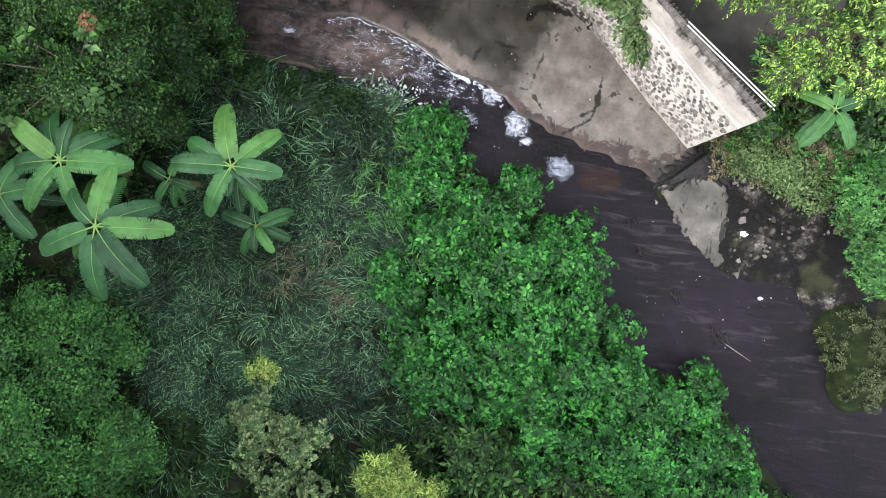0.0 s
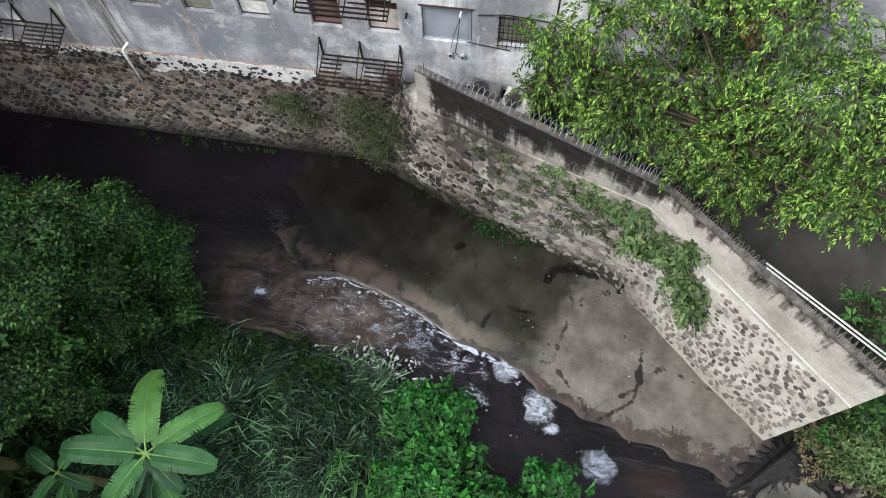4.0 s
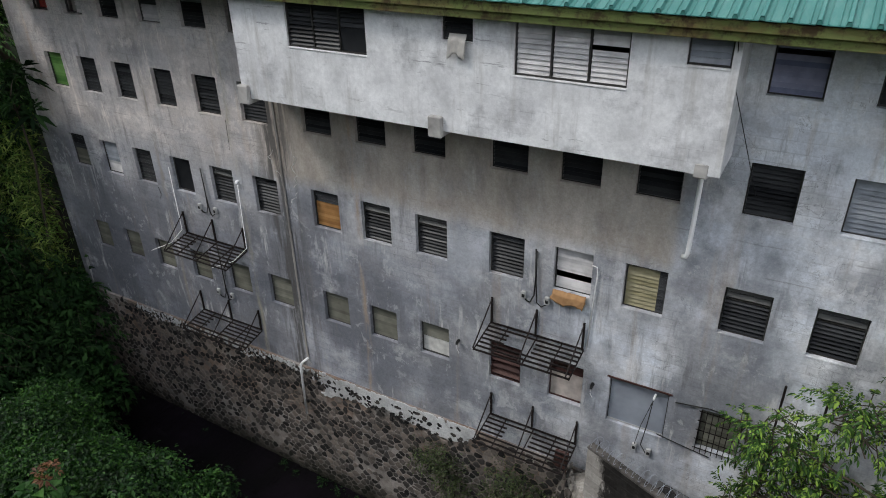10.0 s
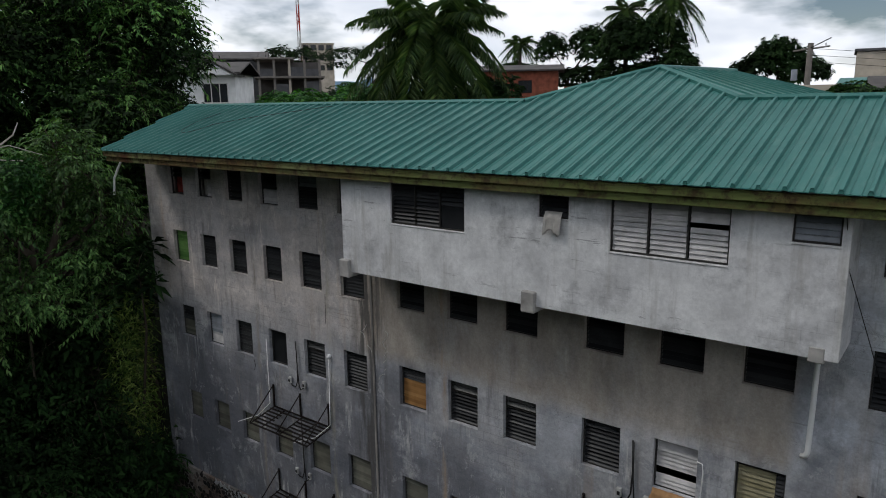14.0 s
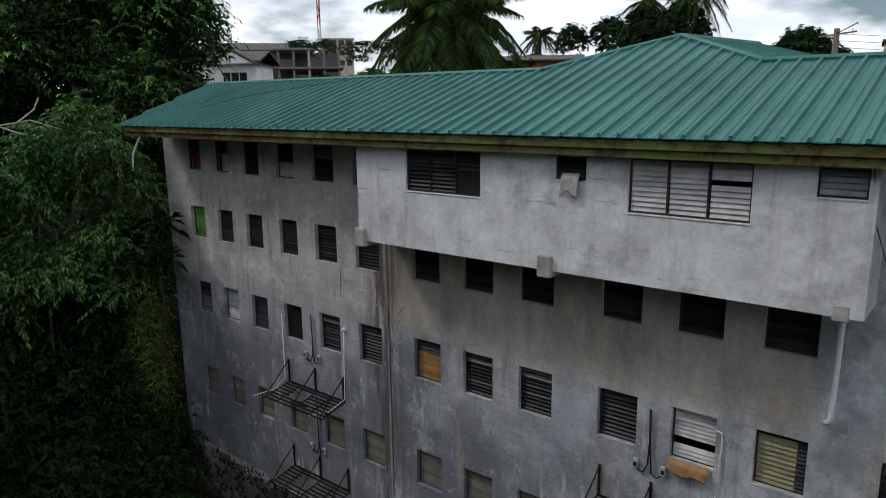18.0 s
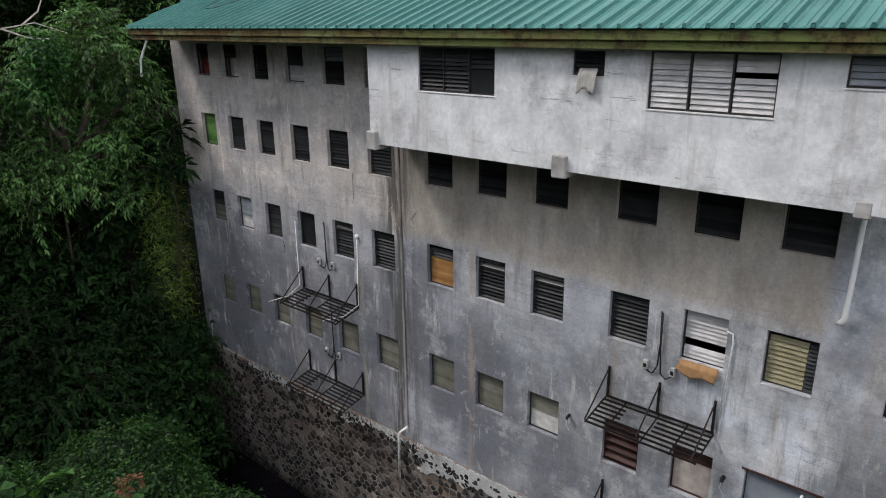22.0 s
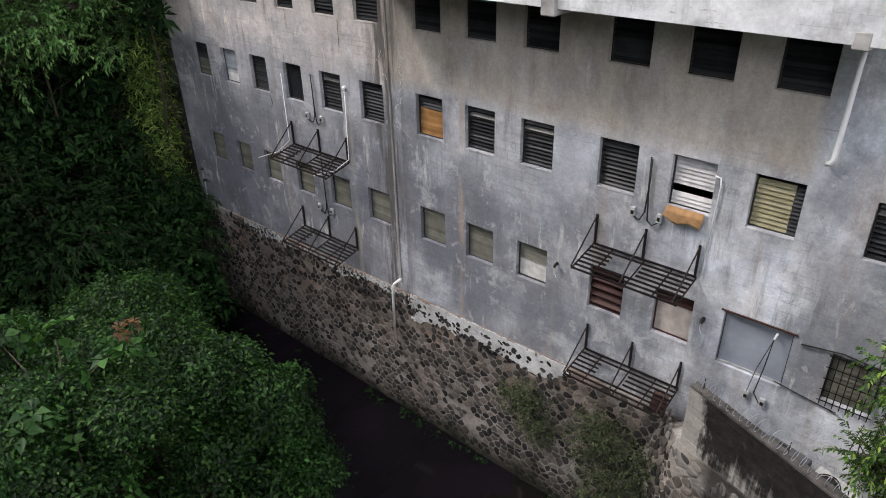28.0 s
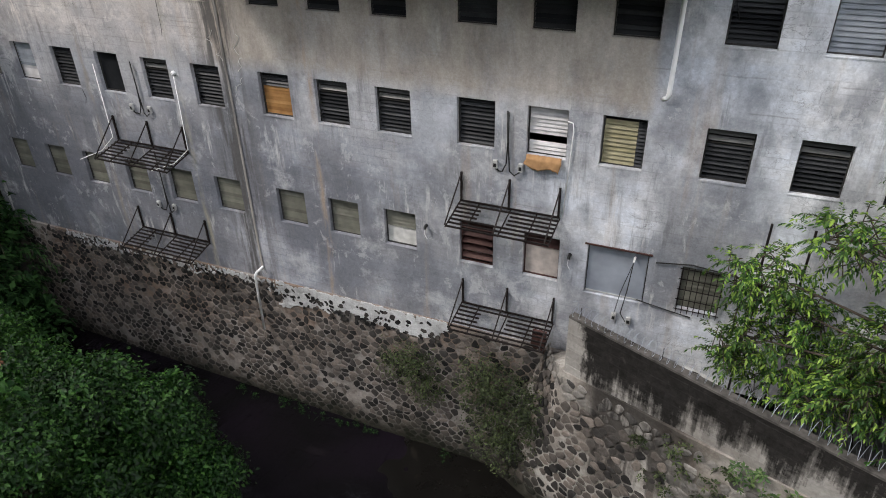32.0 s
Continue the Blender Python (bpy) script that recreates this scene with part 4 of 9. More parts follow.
def foliage(name, blobs, clusters, material, rng, kind="rosette", leaf=0.2, per=8, width=0.42, droop=0.2, lift=0.35, parent=None, label="", low=-0.35, depth=0.22, rough=0.16):
    """A crown: clusters of leaves over its surface. rosette: leaflets round a shoot; spray: loose leaves on a twig."""
    p, nrm = crown_points(blobs, clusters, rng, low, depth, rough)
    axis = unit(nrm + np.array([0, 0, 0.7]) + rng.normal(size=p.shape) * 0.28)
    t1 = unit(np.cross(axis, rng.normal(size=p.shape)))
    t2 = np.cross(axis, t1)
    n = len(p)
    ang = (np.arange(per)[None] + rng.random((n, per)) * 0.7) * math.tau / per + rng.random((n, 1)) * 6.28
    size = leaf * (0.6 + 0.8 * rng.random((n, 1, 1)))
    radial = np.cos(ang)[..., None] * t1[:, None] + np.sin(ang)[..., None] * t2[:, None]
    lifts = (lift * (0.4 + 1.2 * rng.random((n, per, 1))))
    if kind == "rosette":
        way = unit(radial + axis[:, None] * lifts)
        base = p[:, None] + radial * size * 0.12 + rng.normal(size=(n, per, 3)) * leaf * 0.06
    else:
        way = unit(radial + axis[:, None] * lifts + rng.normal(size=(n, per, 3)) * 0.5)
        base = p[:, None] + rng.normal(size=(n, per, 3)) * leaf * 0.9
    ln = (size[..., 0] * (0.7 + 0.5 * rng.random((n, per)))).ravel()
    up = np.broadcast_to(axis[:, None], way.shape).reshape(-1, 3)
    v, t = leaf_mesh(base.reshape(-1, 3), way.reshape(-1, 3), up, ln, ln * width, 0.18, droop)
    return arrays(name, v, t, material, parent, label)


def trunk_mesh(base, blobs, radius, rng, parent, material=None, lean=0.0):
    """A tapered trunk and a limb to each lobe of the crown."""
    b = Build()
    low = Vector(base)
    mid = Vector((np.mean([c[0] for c in blobs]), np.mean([c[1] for c in blobs]), np.mean([c[2] for c in blobs]) - 0.6 * np.mean([c[5] for c in blobs])))
    pts = [low.lerp(mid, k / 5) + Vector((rng.normal() * 0.08, rng.normal() * 0.08, 0)) * (k > 0) for k in range(6)]
    b.tube(pts, [radius * (1.15 - 0.11 * k) for k in range(6)], 8)
    part = b.put("trunk", material or BARK, parent, smooth=True)
    for c in blobs:
        end = Vector(c[:3]) + Vector((0, 0, c[5] * 0.3))
        start = pts[5 if len(blobs) > 1 else 4]
        sway = Vector((rng.normal() * 0.15, rng.normal() * 0.15, 0.1))
        limb = Build().tube([start, start.lerp(end, 0.35) + sway, start.lerp(end, 0.7) + sway * 0.6, end], [radius * 0.55, radius * 0.4, radius * 0.26, radius * 0.1], 6)
        limb.put("limb", material or BARK, parent, smooth=True)
    return part


def lumpy(blobs, each, share, seed):
    """Breaks the lobes of a crown into smaller ones round a core, for an uneven outline with dark gaps."""
    r = np.random.default_rng(seed)
    out = []
    for b in blobs:
        c, s = np.array(b[:3]), np.array(b[3:])
        for _ in range(each):
            d = unit(r.normal(size=3))
            d[2] = abs(d[2]) if r.random() < 0.75 else d[2]
            f = share * r.uniform(0.7, 1.3)
            out.append((*(c + d * s * (1.0 - share) * r.uniform(0.8, 1.15)), *(s * f)))
    return out


def tree(name, label, base, blobs, clusters, material, seed, radius=0.16, group="", lumps=0, share=0.42, **how):
    rng = np.random.default_rng(seed)
    ob = thing(name, label, "shrub" if "shrub" in name or "bush" in name else "tree", group)
    trunk_mesh(base, blobs, radius, rng, ob)
    foliage("crown", lumpy(blobs, lumps, share, seed) if lumps else blobs, clusters, material, rng, parent=ob, **how)
    return ob


# ---------------------------------------------------------------- ground, water and banks
SHORE = [(-60, 12.5), (-24, 10.0), (-17, 9.6), (-12.5, 8.3), (-9.3, 7.0), (-8.0, 5.3), (-4.6, 5.1), (-2.0, 4.7), (-0.3, 3.0), (1.6, 1.9), (4.0, 1.4), (5.0, 0.2), (6.2, -1.6), (7.2, -3.6), (10.0, -3.9), (12.0, -5.6), (13.6, -7.2), (18, -13), (30, -30)]
WALL_A, WALL_B, WALL_C = (-2.08, 10.80), (3.93, 8.42), (8.52, 4.45)
EDGE = [(6.4, 4.4), (7.4, 3.0), (8.7, 1.75), (10.3, 0.6), (11.5, 0.1), (13.4, 0.1), (14.2, -1.0), (16.6, -2.2), (19.5, -5.0), (27, -13), (44, -32)]

APRON_EDGE = [(-9.0, 9.6), (-6.6, 8.6), (-5.4, 7.45), (-4.3, 7.55), (-3.0, 7.25), (-1.8, 6.8), (-0.4, 6.07), (0.9, 5.7), (1.7, 5.2), (2.4, 4.6), (3.2, 4.35), (4.4, 3.95), (5.6, 3.7), (6.8, 3.4), (7.55, 3.02), (8.2, 3.55), (9.2, 4.6)]


def level(x):
    return -0.03 * x


def to_line(x, y, line):
    """Signed distance to an open line, positive on its left."""
    best, sign = np.full(x.shape, 1e9), np.ones(x.shape)
    for (ax, ay), (bx, by) in zip(line[:-1], line[1:]):
        dx, dy = bx - ax, by - ay
        t = np.clip(((x - ax) * dx + (y - ay) * dy) / (dx * dx + dy * dy), 0, 1)
        d = np.hypot(x - ax - t * dx, y - ay - t * dy)
        s = np.sign(dx * (y - ay) - dy * (x - ax))
        near = d < best
        best, sign = np.where(near, d, best), np.where(near, s, sign)
    return best * np.where(sign == 0, 1, sign)


def ground_height(x, y):
    x, y = np.asarray(x, float), np.asarray(y, float)
    bed = level(x) - 0.45
    rough = 0.12 * np.sin(x * 1.3 + y * 0.7) * np.sin(y * 1.1 - x * 0.5) + 0.06 * np.sin(x * 3.1) * np.sin(y * 2.7)
    near = -to_line(x, y, SHORE)
    shore = level(x) + np.clip(near * 0.45, -0.45, 1.1) + np.clip(near - 4, 0, 70) * 0.10 + rough * np.clip(near, 0, 1)
    z = np.maximum(bed, shore)
    right = to_line(x, y, EDGE)
    bank = level(x) + np.clip(right * 0.30, -0.45, 0.5) + np.clip((right - 2.5) * 0.55, 0, 3.4) + rough * 0.5
    z = np.where((x > 5.5) & (y > -40), np.maximum(z, bank), z)
    z = np.where((to_line(x, y, APRON_EDGE) > -0.1) & (y > 3.0) & (y < 12.1) & (x > -7), np.minimum(z, level(x) - 0.35), z)
    wall = to_line(x, y, [WALL_A, WALL_B, WALL_C])
    z = np.where((wall > 0.42) & (x > -2.2) & (x < 8.75 + 0.9 * (y - 4.45)), 3.6, z)
    z = np.where((x > 9.2) & (y > 4.4), np.maximum(z, np.clip((y - 4.6) * 1.3, 0.2, 3.6)), z)
    z = np.where((y > 12.15) & (x > -19.9), 4.3, z)
    back = np.clip((y - 19.5) * 2.0, 0, 8.0) + np.clip(y - 23.5, 0, 500) * 0.02
    z = np.where(y > 19.5, 4.3 + back, z)
    left = np.clip((-19.9 - x) * 0.35, 0, 9) + np.clip((y - 9) * 0.4, 0, 5)
    z = np.where((x < -19.9) & (near <= 0.6), np.maximum(level(x) * 0 + left, np.where(y > 19.5, z, -5)), z)
    return z


def ground_sheet():
    xs = np.r_[-2600, -1200, -500, -220, -120, -80, np.arange(-60, -24, 1.5), np.arange(-24, 20, 0.3), np.arange(20, 60, 1.5), 80, 120, 220, 500, 1200, 2600]
    ys = np.r_[-2600, -1200, -500, -220, -120, -80, np.arange(-60, -14, 1.5), np.arange(-14, 12.0, 0.3), 12.12, 12.18, np.arange(13, 60, 1.5), 80, 120, 220, 500, 1200, 2600]
    gx, gy = np.meshgrid(xs, ys)
    v = np.stack([gx, gy, ground_height(gx, gy)], -1).reshape(-1, 3)
    nx, ny = len(xs), len(ys)
    k = (np.arange(ny - 1)[:, None] * nx + np.arange(nx - 1)[None]).ravel()
    t = np.concatenate([np.stack([k, k + 1, k + nx + 1], 1), np.stack([k, k + nx + 1, k + nx], 1)])
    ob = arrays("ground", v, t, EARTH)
    return tagged(ob, "dark damp earth banks under the undergrowth", "ground", kind="structure")


ground_sheet()
water = Build().slab([(-60, -20), (60, -60), (60, 9), (9.2, 12.0), (-60, 12.0)], lambda x, y: level(x), 0.02).put("water", WATER)
tagged(water, "murky dark brown stream water with silt", "water", kind="structure")


# weedy crack, dark stains and spots on the concrete: a line and its reach
STAINS = [
    ([(5.07, 6.6), (5.0, 5.7), (4.9, 5.06), (4.3, 4.6), (3.7, 4.2)], -0.045), ([(4.95, 5.4), (4.5, 5.1)], -0.04), ([(5.0, 5.9), (5.02, 5.6)], 0.03), ([(2.1, 8.35), (2.3, 8.72), (2.85, 8.85)], 0.05), ([(3.1, 8.75), (3.6, 8.7)], 0.03),
    ([(-2.15, 10.42), (-1.95, 10.46)], 0.15), ([(-2.35, 10.75), (-2.15, 10.78)], 0.13), ([(-1.65, 10.2), (-1.45, 10.24)], 0.15), ([(-4.1, 10.1), (-3.7, 10.15)], 0.25), ([(-2.2, 8.2), (-2.1, 8.25)], 0.06), ([(-0.75, 9.05), (-0.65, 9.1)], 0.06),
    ([(1.0, 7.3), (1.9, 7.2)], -0.02), ([(0.3, 6.6), (0.55, 7.1)], -0.02),
]


def apron_sheet():
    """Concrete that dips under the water along its edge."""
    xs, ys = np.arange(-11, 9.3, 0.07), np.arange(2.2, 11.95, 0.07)
    gx, gy = np.meshgrid(xs, ys)
    d = to_line(gx, gy, APRON_EDGE) - np.clip((gx - 0.5) * 0.2, 0, 0.22) * (0.5 + 0.6 * np.sin(gx * 2.9 + gy * 1.3) * np.sin(gy * 3.7 - gx) + 0.35 * np.sin(gx * 7.3 + 1) * np.sin(gy * 8.1))
    n = 0.012 * np.sin(gx * 2.3 + gy) * np.sin(gy * 3.1 - gx) + 0.008 * np.sin(gx * 7.1) * np.sin(gy * 6.3)
    lift = np.clip((d + 0.04) * 0.6, -0.6, 0.05)
    sink = np.clip((-4.6 - gx) * 0.03, 0, 0.14)
    gz = level(gx) + lift - sink + n
    wall = to_line(gx, gy, [WALL_A, WALL_B, WALL_C])
    nx, ny = len(xs), len(ys)
    k = (np.arange(ny - 1)[:, None] * nx + np.arange(nx - 1)[None]).ravel()
    keep = (np.where(gx > -2.2, wall, -1)[:-1, :-1].ravel() < 0.25) & (gz[:-1, :-1].ravel() - level(gx[:-1, :-1].ravel()) > -0.4)
    k = k[keep]
    t = np.concatenate([np.stack([k, k + 1, k + nx + 1], 1), np.stack([k, k + nx + 1, k + nx], 1)])
    ob = arrays("pavement_apron", np.stack([gx, gy, gz], -1).reshape(-1, 3), t, APRON)
    shore = ob.data.attributes.new("shore", "FLOAT", "POINT")
    shore.data.foreach_set("value", d.ravel().astype(np.float32))
    near = np.full(gx.shape, 9.0)
    for line, r in STAINS:
        near = np.minimum(near, np.abs(to_line(gx, gy, line)) - r)
    stain = ob.data.attributes.new("stain", "FLOAT", "POINT")
    stain.data.foreach_set("value", near.ravel().astype(np.float32))
    return tagged(ob, "stained wet concrete apron beside the stream", "pavement", kind="structure")


apron_sheet()

# ---------------------------------------------------------------- the building
FY, BX0, BX1 = 11.83, -20.0, 9.5
COLS = [-18.72, -17.30, -15.90, -14.41, -12.95, -11.46, -9.60, -8.15, -6.69, -4.87, -3.42, -1.99, -0.18, 1.31, 2.73]
ROWS_Z = {"A": (13.66, 14.56), "B": (11.59, 12.55), "C": (9.19, 10.18), "D": (6.42, 7.34)}
STYLE = {
    "A": "red coloured dark half_pale pale_top narrow - - - - - - ripped dark -".split(),
    "B": "green dark dark dark dark dark dark dark dark dark dark dark dark grey dark".split(),
    "C": "half broken dark film light_top dark orange light_top bulb dark pale yellow light_top light_top dark".split(),
    "D": "olive olive olive olive olive olive olive olive half_white brown board shutter grille - -".split(),
}
OPENINGS = []
for row, styles in STYLE.items():
    for x0, style in zip(COLS, styles):
        if style == "-":
            continue
        z0, z1 = ROWS_Z[row]
        w = 0.80 if x0 > -14 else 0.74
        if style == "shutter":
            x0, w, z0, z1 = -2.02, 1.22, 6.26, 7.43
        if style == "grille":
            x0, z0, z1 = -0.16, 6.34, 7.33
        if style in ("brown", "board"):
            x0, w, z0, z1 = x0 + 0.04, 0.78, 6.36, 7.40
        OPENINGS.append((row, style, x0, x0 + w, z0, z1))


def holed_wall(name, x0, x1, z0, z1, y_front, y_back, holes, material, label):
    """A wall with rectangular openings that go through it; cells between the holes' edges are filled."""
    xs = sorted({x0, x1, *[v for h in holes for v in h[:2]], *np.arange(x0 + 1.5, x1, 1.5).round(3).tolist()})
    zs = sorted({z0, z1, *[v for h in holes for v in h[2:4]]})
    b = Build()
    open_cell = lambda i, k: any(h[0] - 1e-6 <= xs[i] and xs[i + 1] <= h[1] + 1e-6 and h[2] - 1e-6 <= zs[k] and zs[k + 1] <= h[3] + 1e-6 for h in holes)
    n = len(xs)
    for y in (y_front, y_back):
        b.v += [(x, y, z) for z in zs for x in xs]
    half = n * len(zs)
    solid = lambda i, k: 0 <= i < n - 1 and 0 <= k < len(zs) - 1 and not open_cell(i, k)
    for k in range(len(zs) - 1):
        for i in range(n - 1):
            if not solid(i, k):
                continue
            a = k * n + i
            b.f += [(a, a + 1, a + n + 1, a + n), (half + a, half + a + n, half + a + n + 1, half + a + 1)]
            if not solid(i - 1, k):
                b.f.append((a, a + n, half + a + n, half + a))
            if not solid(i + 1, k):
                b.f.append((a + 1, half + a + 1, half + a + n + 1, a + n + 1))
            if not solid(i, k - 1):
                b.f.append((a, half + a, half + a + 1, a + 1))
            if not solid(i, k + 1):
                b.f.append((a + n, a + n + 1, half + a + n + 1, half + a + n))
    return tagged(b.put(name, material), label, "wall", kind="structure")


PROJ = (-10.2, -0.5)          # the projecting upper rooms
front_holes = [o[2:] for o in OPENINGS] + [(-10.0, -0.9, 12.95, 14.7)]
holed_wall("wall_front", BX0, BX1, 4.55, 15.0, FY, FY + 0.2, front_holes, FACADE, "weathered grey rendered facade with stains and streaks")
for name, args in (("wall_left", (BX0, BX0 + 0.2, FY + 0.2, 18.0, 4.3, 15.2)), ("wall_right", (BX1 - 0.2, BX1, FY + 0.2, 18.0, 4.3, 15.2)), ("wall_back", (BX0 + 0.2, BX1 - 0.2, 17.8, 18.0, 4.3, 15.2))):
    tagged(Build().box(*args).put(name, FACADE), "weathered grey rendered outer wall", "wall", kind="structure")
for n, z in enumerate((5.9, 8.5, 11.0, 13.2)):
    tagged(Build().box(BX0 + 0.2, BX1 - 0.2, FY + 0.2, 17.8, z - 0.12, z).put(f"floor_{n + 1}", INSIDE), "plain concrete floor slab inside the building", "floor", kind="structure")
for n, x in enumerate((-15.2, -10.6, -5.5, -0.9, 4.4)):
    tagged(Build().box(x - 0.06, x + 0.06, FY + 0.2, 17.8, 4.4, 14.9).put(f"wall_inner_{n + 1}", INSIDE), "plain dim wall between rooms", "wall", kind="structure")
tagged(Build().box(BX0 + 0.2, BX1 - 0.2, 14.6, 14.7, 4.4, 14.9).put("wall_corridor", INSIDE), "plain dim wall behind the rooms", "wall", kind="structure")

slat_cache = {}


def slat_mesh(width, depth, material):
    key = (round(width, 3), round(depth, 3), material.name)
    if key not in slat_cache:
        b = Build().box(-width / 2, width / 2, -depth / 2, depth / 2, -0.004, 0.004)
        me = bpy.data.meshes.new("slat")
        me.from_pydata(b.v, [], b.f)
        me.materials.append(material)
        slat_cache[key] = me
    return slat_cache[key]


def slats(parent, x0, x1, z0, z1, y, material, tilt, pitch=0.072, skip=()):
    count = max(1, int((z1 - z0) / pitch))
    step = (z1 - z0) / count
    me = slat_mesh(x1 - x0 - 0.01, max(0.084, pitch * 1.12), material)
    for k in range(count):
        if k in skip:
            continue
        ob = new("slat", me)
        ob.parent = parent
        ob.matrix_basis = pose((x0 + x1) / 2, y, z0 + (k + 0.5) * step, tilt + random.uniform(-2.5, 2.5), 0, 0)


def rect_frame(x0, x1, z0, z1, y, t=0.03, d=0.05, mullions=0):
    b = Build()
    b.box(x0, x1, y, y + d, z0, z0 + t).box(x0, x1, y, y + d, z1 - t, z1).box(x0, x0 + t, y, y + d, z0 + t, z1 - t).box(x1 - t, x1, y, y + d, z0 + t, z1 - t)
    for k in range(mullions):
        x = x0 + (x1 - x0) * (k + 1) / (mullions + 1)
        b.box(x - t / 2, x + t / 2, y, y + d, z0 + t, z1 - t)
    return b


LABELS = {
    "dark": "dark glass louvre window in a grey wall", "green": "bright green louvre window, closed", "grey": "closed grey louvre window",
    "half": "louvre window, dark above and olive below", "broken": "louvre window with broken panes, pale reflection put into its slats", "film": "window with dark filmed panes",
    "light_top": "dark louvre window with paler top panes", "orange": "louvre window with orange wooden lower slats", "bulb": "dark louvre window with a pale top pane",
    "pale": "frosted louvre window with orange cloth over its sill", "yellow": "yellowed closed louvre window", "olive": "closed olive-brown louvre window",
    "half_white": "window half olive louvres, half white board", "brown": "brown framed louvre window, half open", "board": "window closed by a pinkish board under brown slats",
    "shutter": "wide opening closed by a grey metal sheet", "grille": "olive window behind a rusty iron grille", "red": "open window with red patterned cloth", "coloured": "open window with things behind it",
    "half_pale": "louvre window with daylight painted as pale lower panes", "pale_top": "dark louvre window with daylight painted as grey top panes", "narrow": "narrow dark opening beside the projecting rooms", "ripped": "louvre window with a torn pane, bluish reflection put into its slats",
}


def window(number, row, style, x0, x1, z0, z1, y_face=FY, inset=0.10):
    ob = thing(f"window_{number}", LABELS[style], "window", "windows of the long facade", "structure")
    y = y_face + inset
    t = 0.025
    fm = BROWN_FRAME if style in ("brown", "board") else FRAME_MAT
    rect_frame(x0 + 0.003, x1 - 0.003, z0 + 0.003, z1 - 0.003, y, t).put("window_frame", fm, ob)
    Build().box(x0 - 0.02, x1 + 0.02, y_face - 0.010, y_face - 0.002, z0 - 0.030, z0 - 0.004, 0.003).put("window_sill", FACADE, ob)
    a, b, lo, hi, ys = x0 + t, x1 - t, z0 + t, z1 - t, y + 0.03
    h = hi - lo
    if style in ("dark", "narrow"):
        slats(ob, a, b, lo, hi, ys, SLAT_DARK, 42, 0.08)
    elif style in ("light_top", "bulb"):
        slats(ob, a, b, lo, lo + 0.72 * h, ys, SLAT_DARK, 38, 0.08)
        slats(ob, a, b, lo + 0.74 * h, hi, ys, SLAT_DIM, 50, 0.085)
        Build().box(a, b, y + 0.002, y + 0.022, lo + 0.715 * h, lo + 0.735 * h).put("transom", FRAME_MAT, ob)
    elif style == "half":
        slats(ob, a, b, lo + 0.5 * h, hi, ys, SLAT_DARK, 50)
        slats(ob, a, b, lo, lo + 0.5 * h, ys, SLAT_OLIVE, 78)
    elif style == "half_pale":
        slats(ob, a, b, lo + 0.45 * h, hi, ys, SLAT_DARK, 50)
        # pale slats put the daylight seen through the room into colour
        slats(ob, a, b, lo, lo + 0.45 * h, ys, SLAT_PALE, 66)
    elif style == "pale_top":
        slats(ob, a, b, lo, lo + 0.62 * h, ys, SLAT_DARK, 50)
        # grey top slats: daylight behind them put into their colour
        slats(ob, a, b, lo + 0.62 * h, hi, ys, SLAT_GREY, 62, 0.09)
    elif style == "film":
        Build().box(a, b, ys, ys + 0.006, lo, hi).put("pane", SLAT_DARK, ob)
    elif style == "orange":
        slats(ob, a, b, lo, lo + 0.68 * h, ys, SLAT_ORANGE, 76)
        slats(ob, a, b, lo + 0.68 * h, hi, ys, SLAT_DARK, 50)
    elif style == "broken":
        # pale reflection put into the slat colours
        slats(ob, a, b, lo, lo + 0.35 * h, ys, SLAT_PALE, 74)
        slats(ob, a, b, lo + 0.35 * h, hi, ys, SLAT_GREY, 60, 0.07)
    elif style in ("olive", "grey", "green", "ripped", "pale"):
        mat = {"olive": SLAT_OLIVE, "grey": SLAT_GREY, "green": SLAT_GREEN, "ripped": SLAT_BLUE, "pale": SLAT_PALE}[style]
        slats(ob, a, b, lo, hi, ys, mat, 62 if style == "olive" else 68, 0.086 if style == "olive" else 0.078, skip=(3, 4) if style == "pale" else ((7,) if style == "ripped" else ()))
    elif style == "yellow":
        slats(ob, a, b - 0.14, lo, hi - 0.08, ys, SLAT_YELLOW, 64, 0.08)
        slats(ob, b - 0.14, b, lo, hi, ys, SLAT_DARK, 50)
    elif style == "half_white":
        Build().box(a, b, ys, ys + 0.012, lo, lo + 0.5 * h).put("board", WHITE_PAINT, ob, "white painted board")
        slats(ob, a, b, lo + 0.5 * h, hi, ys, SLAT_OLIVE, 62, 0.086)
    elif style == "brown":
        slats(ob, a, b, lo + 0.05, hi, ys, SLAT_BROWN, 35, 0.16)
        Build().box(a, b, ys + 0.05, ys + 0.06, lo + 0.08, lo + 0.26).put("board", PINK_BOARD, ob, "pale board behind the slats")
    elif style == "board":
        Build().box(a, b, ys, ys + 0.012, lo, lo + 0.70 * h).put("board", PINK_BOARD, ob, "pinkish board with hairline cracks")
        slats(ob, a, b, lo + 0.70 * h, hi, ys, SLAT_BROWN, 70, 0.12)
    elif style == "shutter":
        sheet = Build()
        for j in range(11):
            for i in range(15):
                u, v = i / 14, j / 10
                dent = 0.010 * noise.noise((u * 3.1, v * 2.3, 6.0)) + 0.005 * noise.noise((u * 8.0, v * 5.0, 2.0))
                sheet.v.append((a + (b - a) * u, ys - 0.055 + dent, lo + (hi - lo) * v))
        sheet.f = [(j * 15 + i, j * 15 + i + 1, j * 15 + i + 16, j * 15 + i + 15) for j in range(10) for i in range(14)]
        sheet.put("metal_sheet", STEEL, ob, smooth=True)
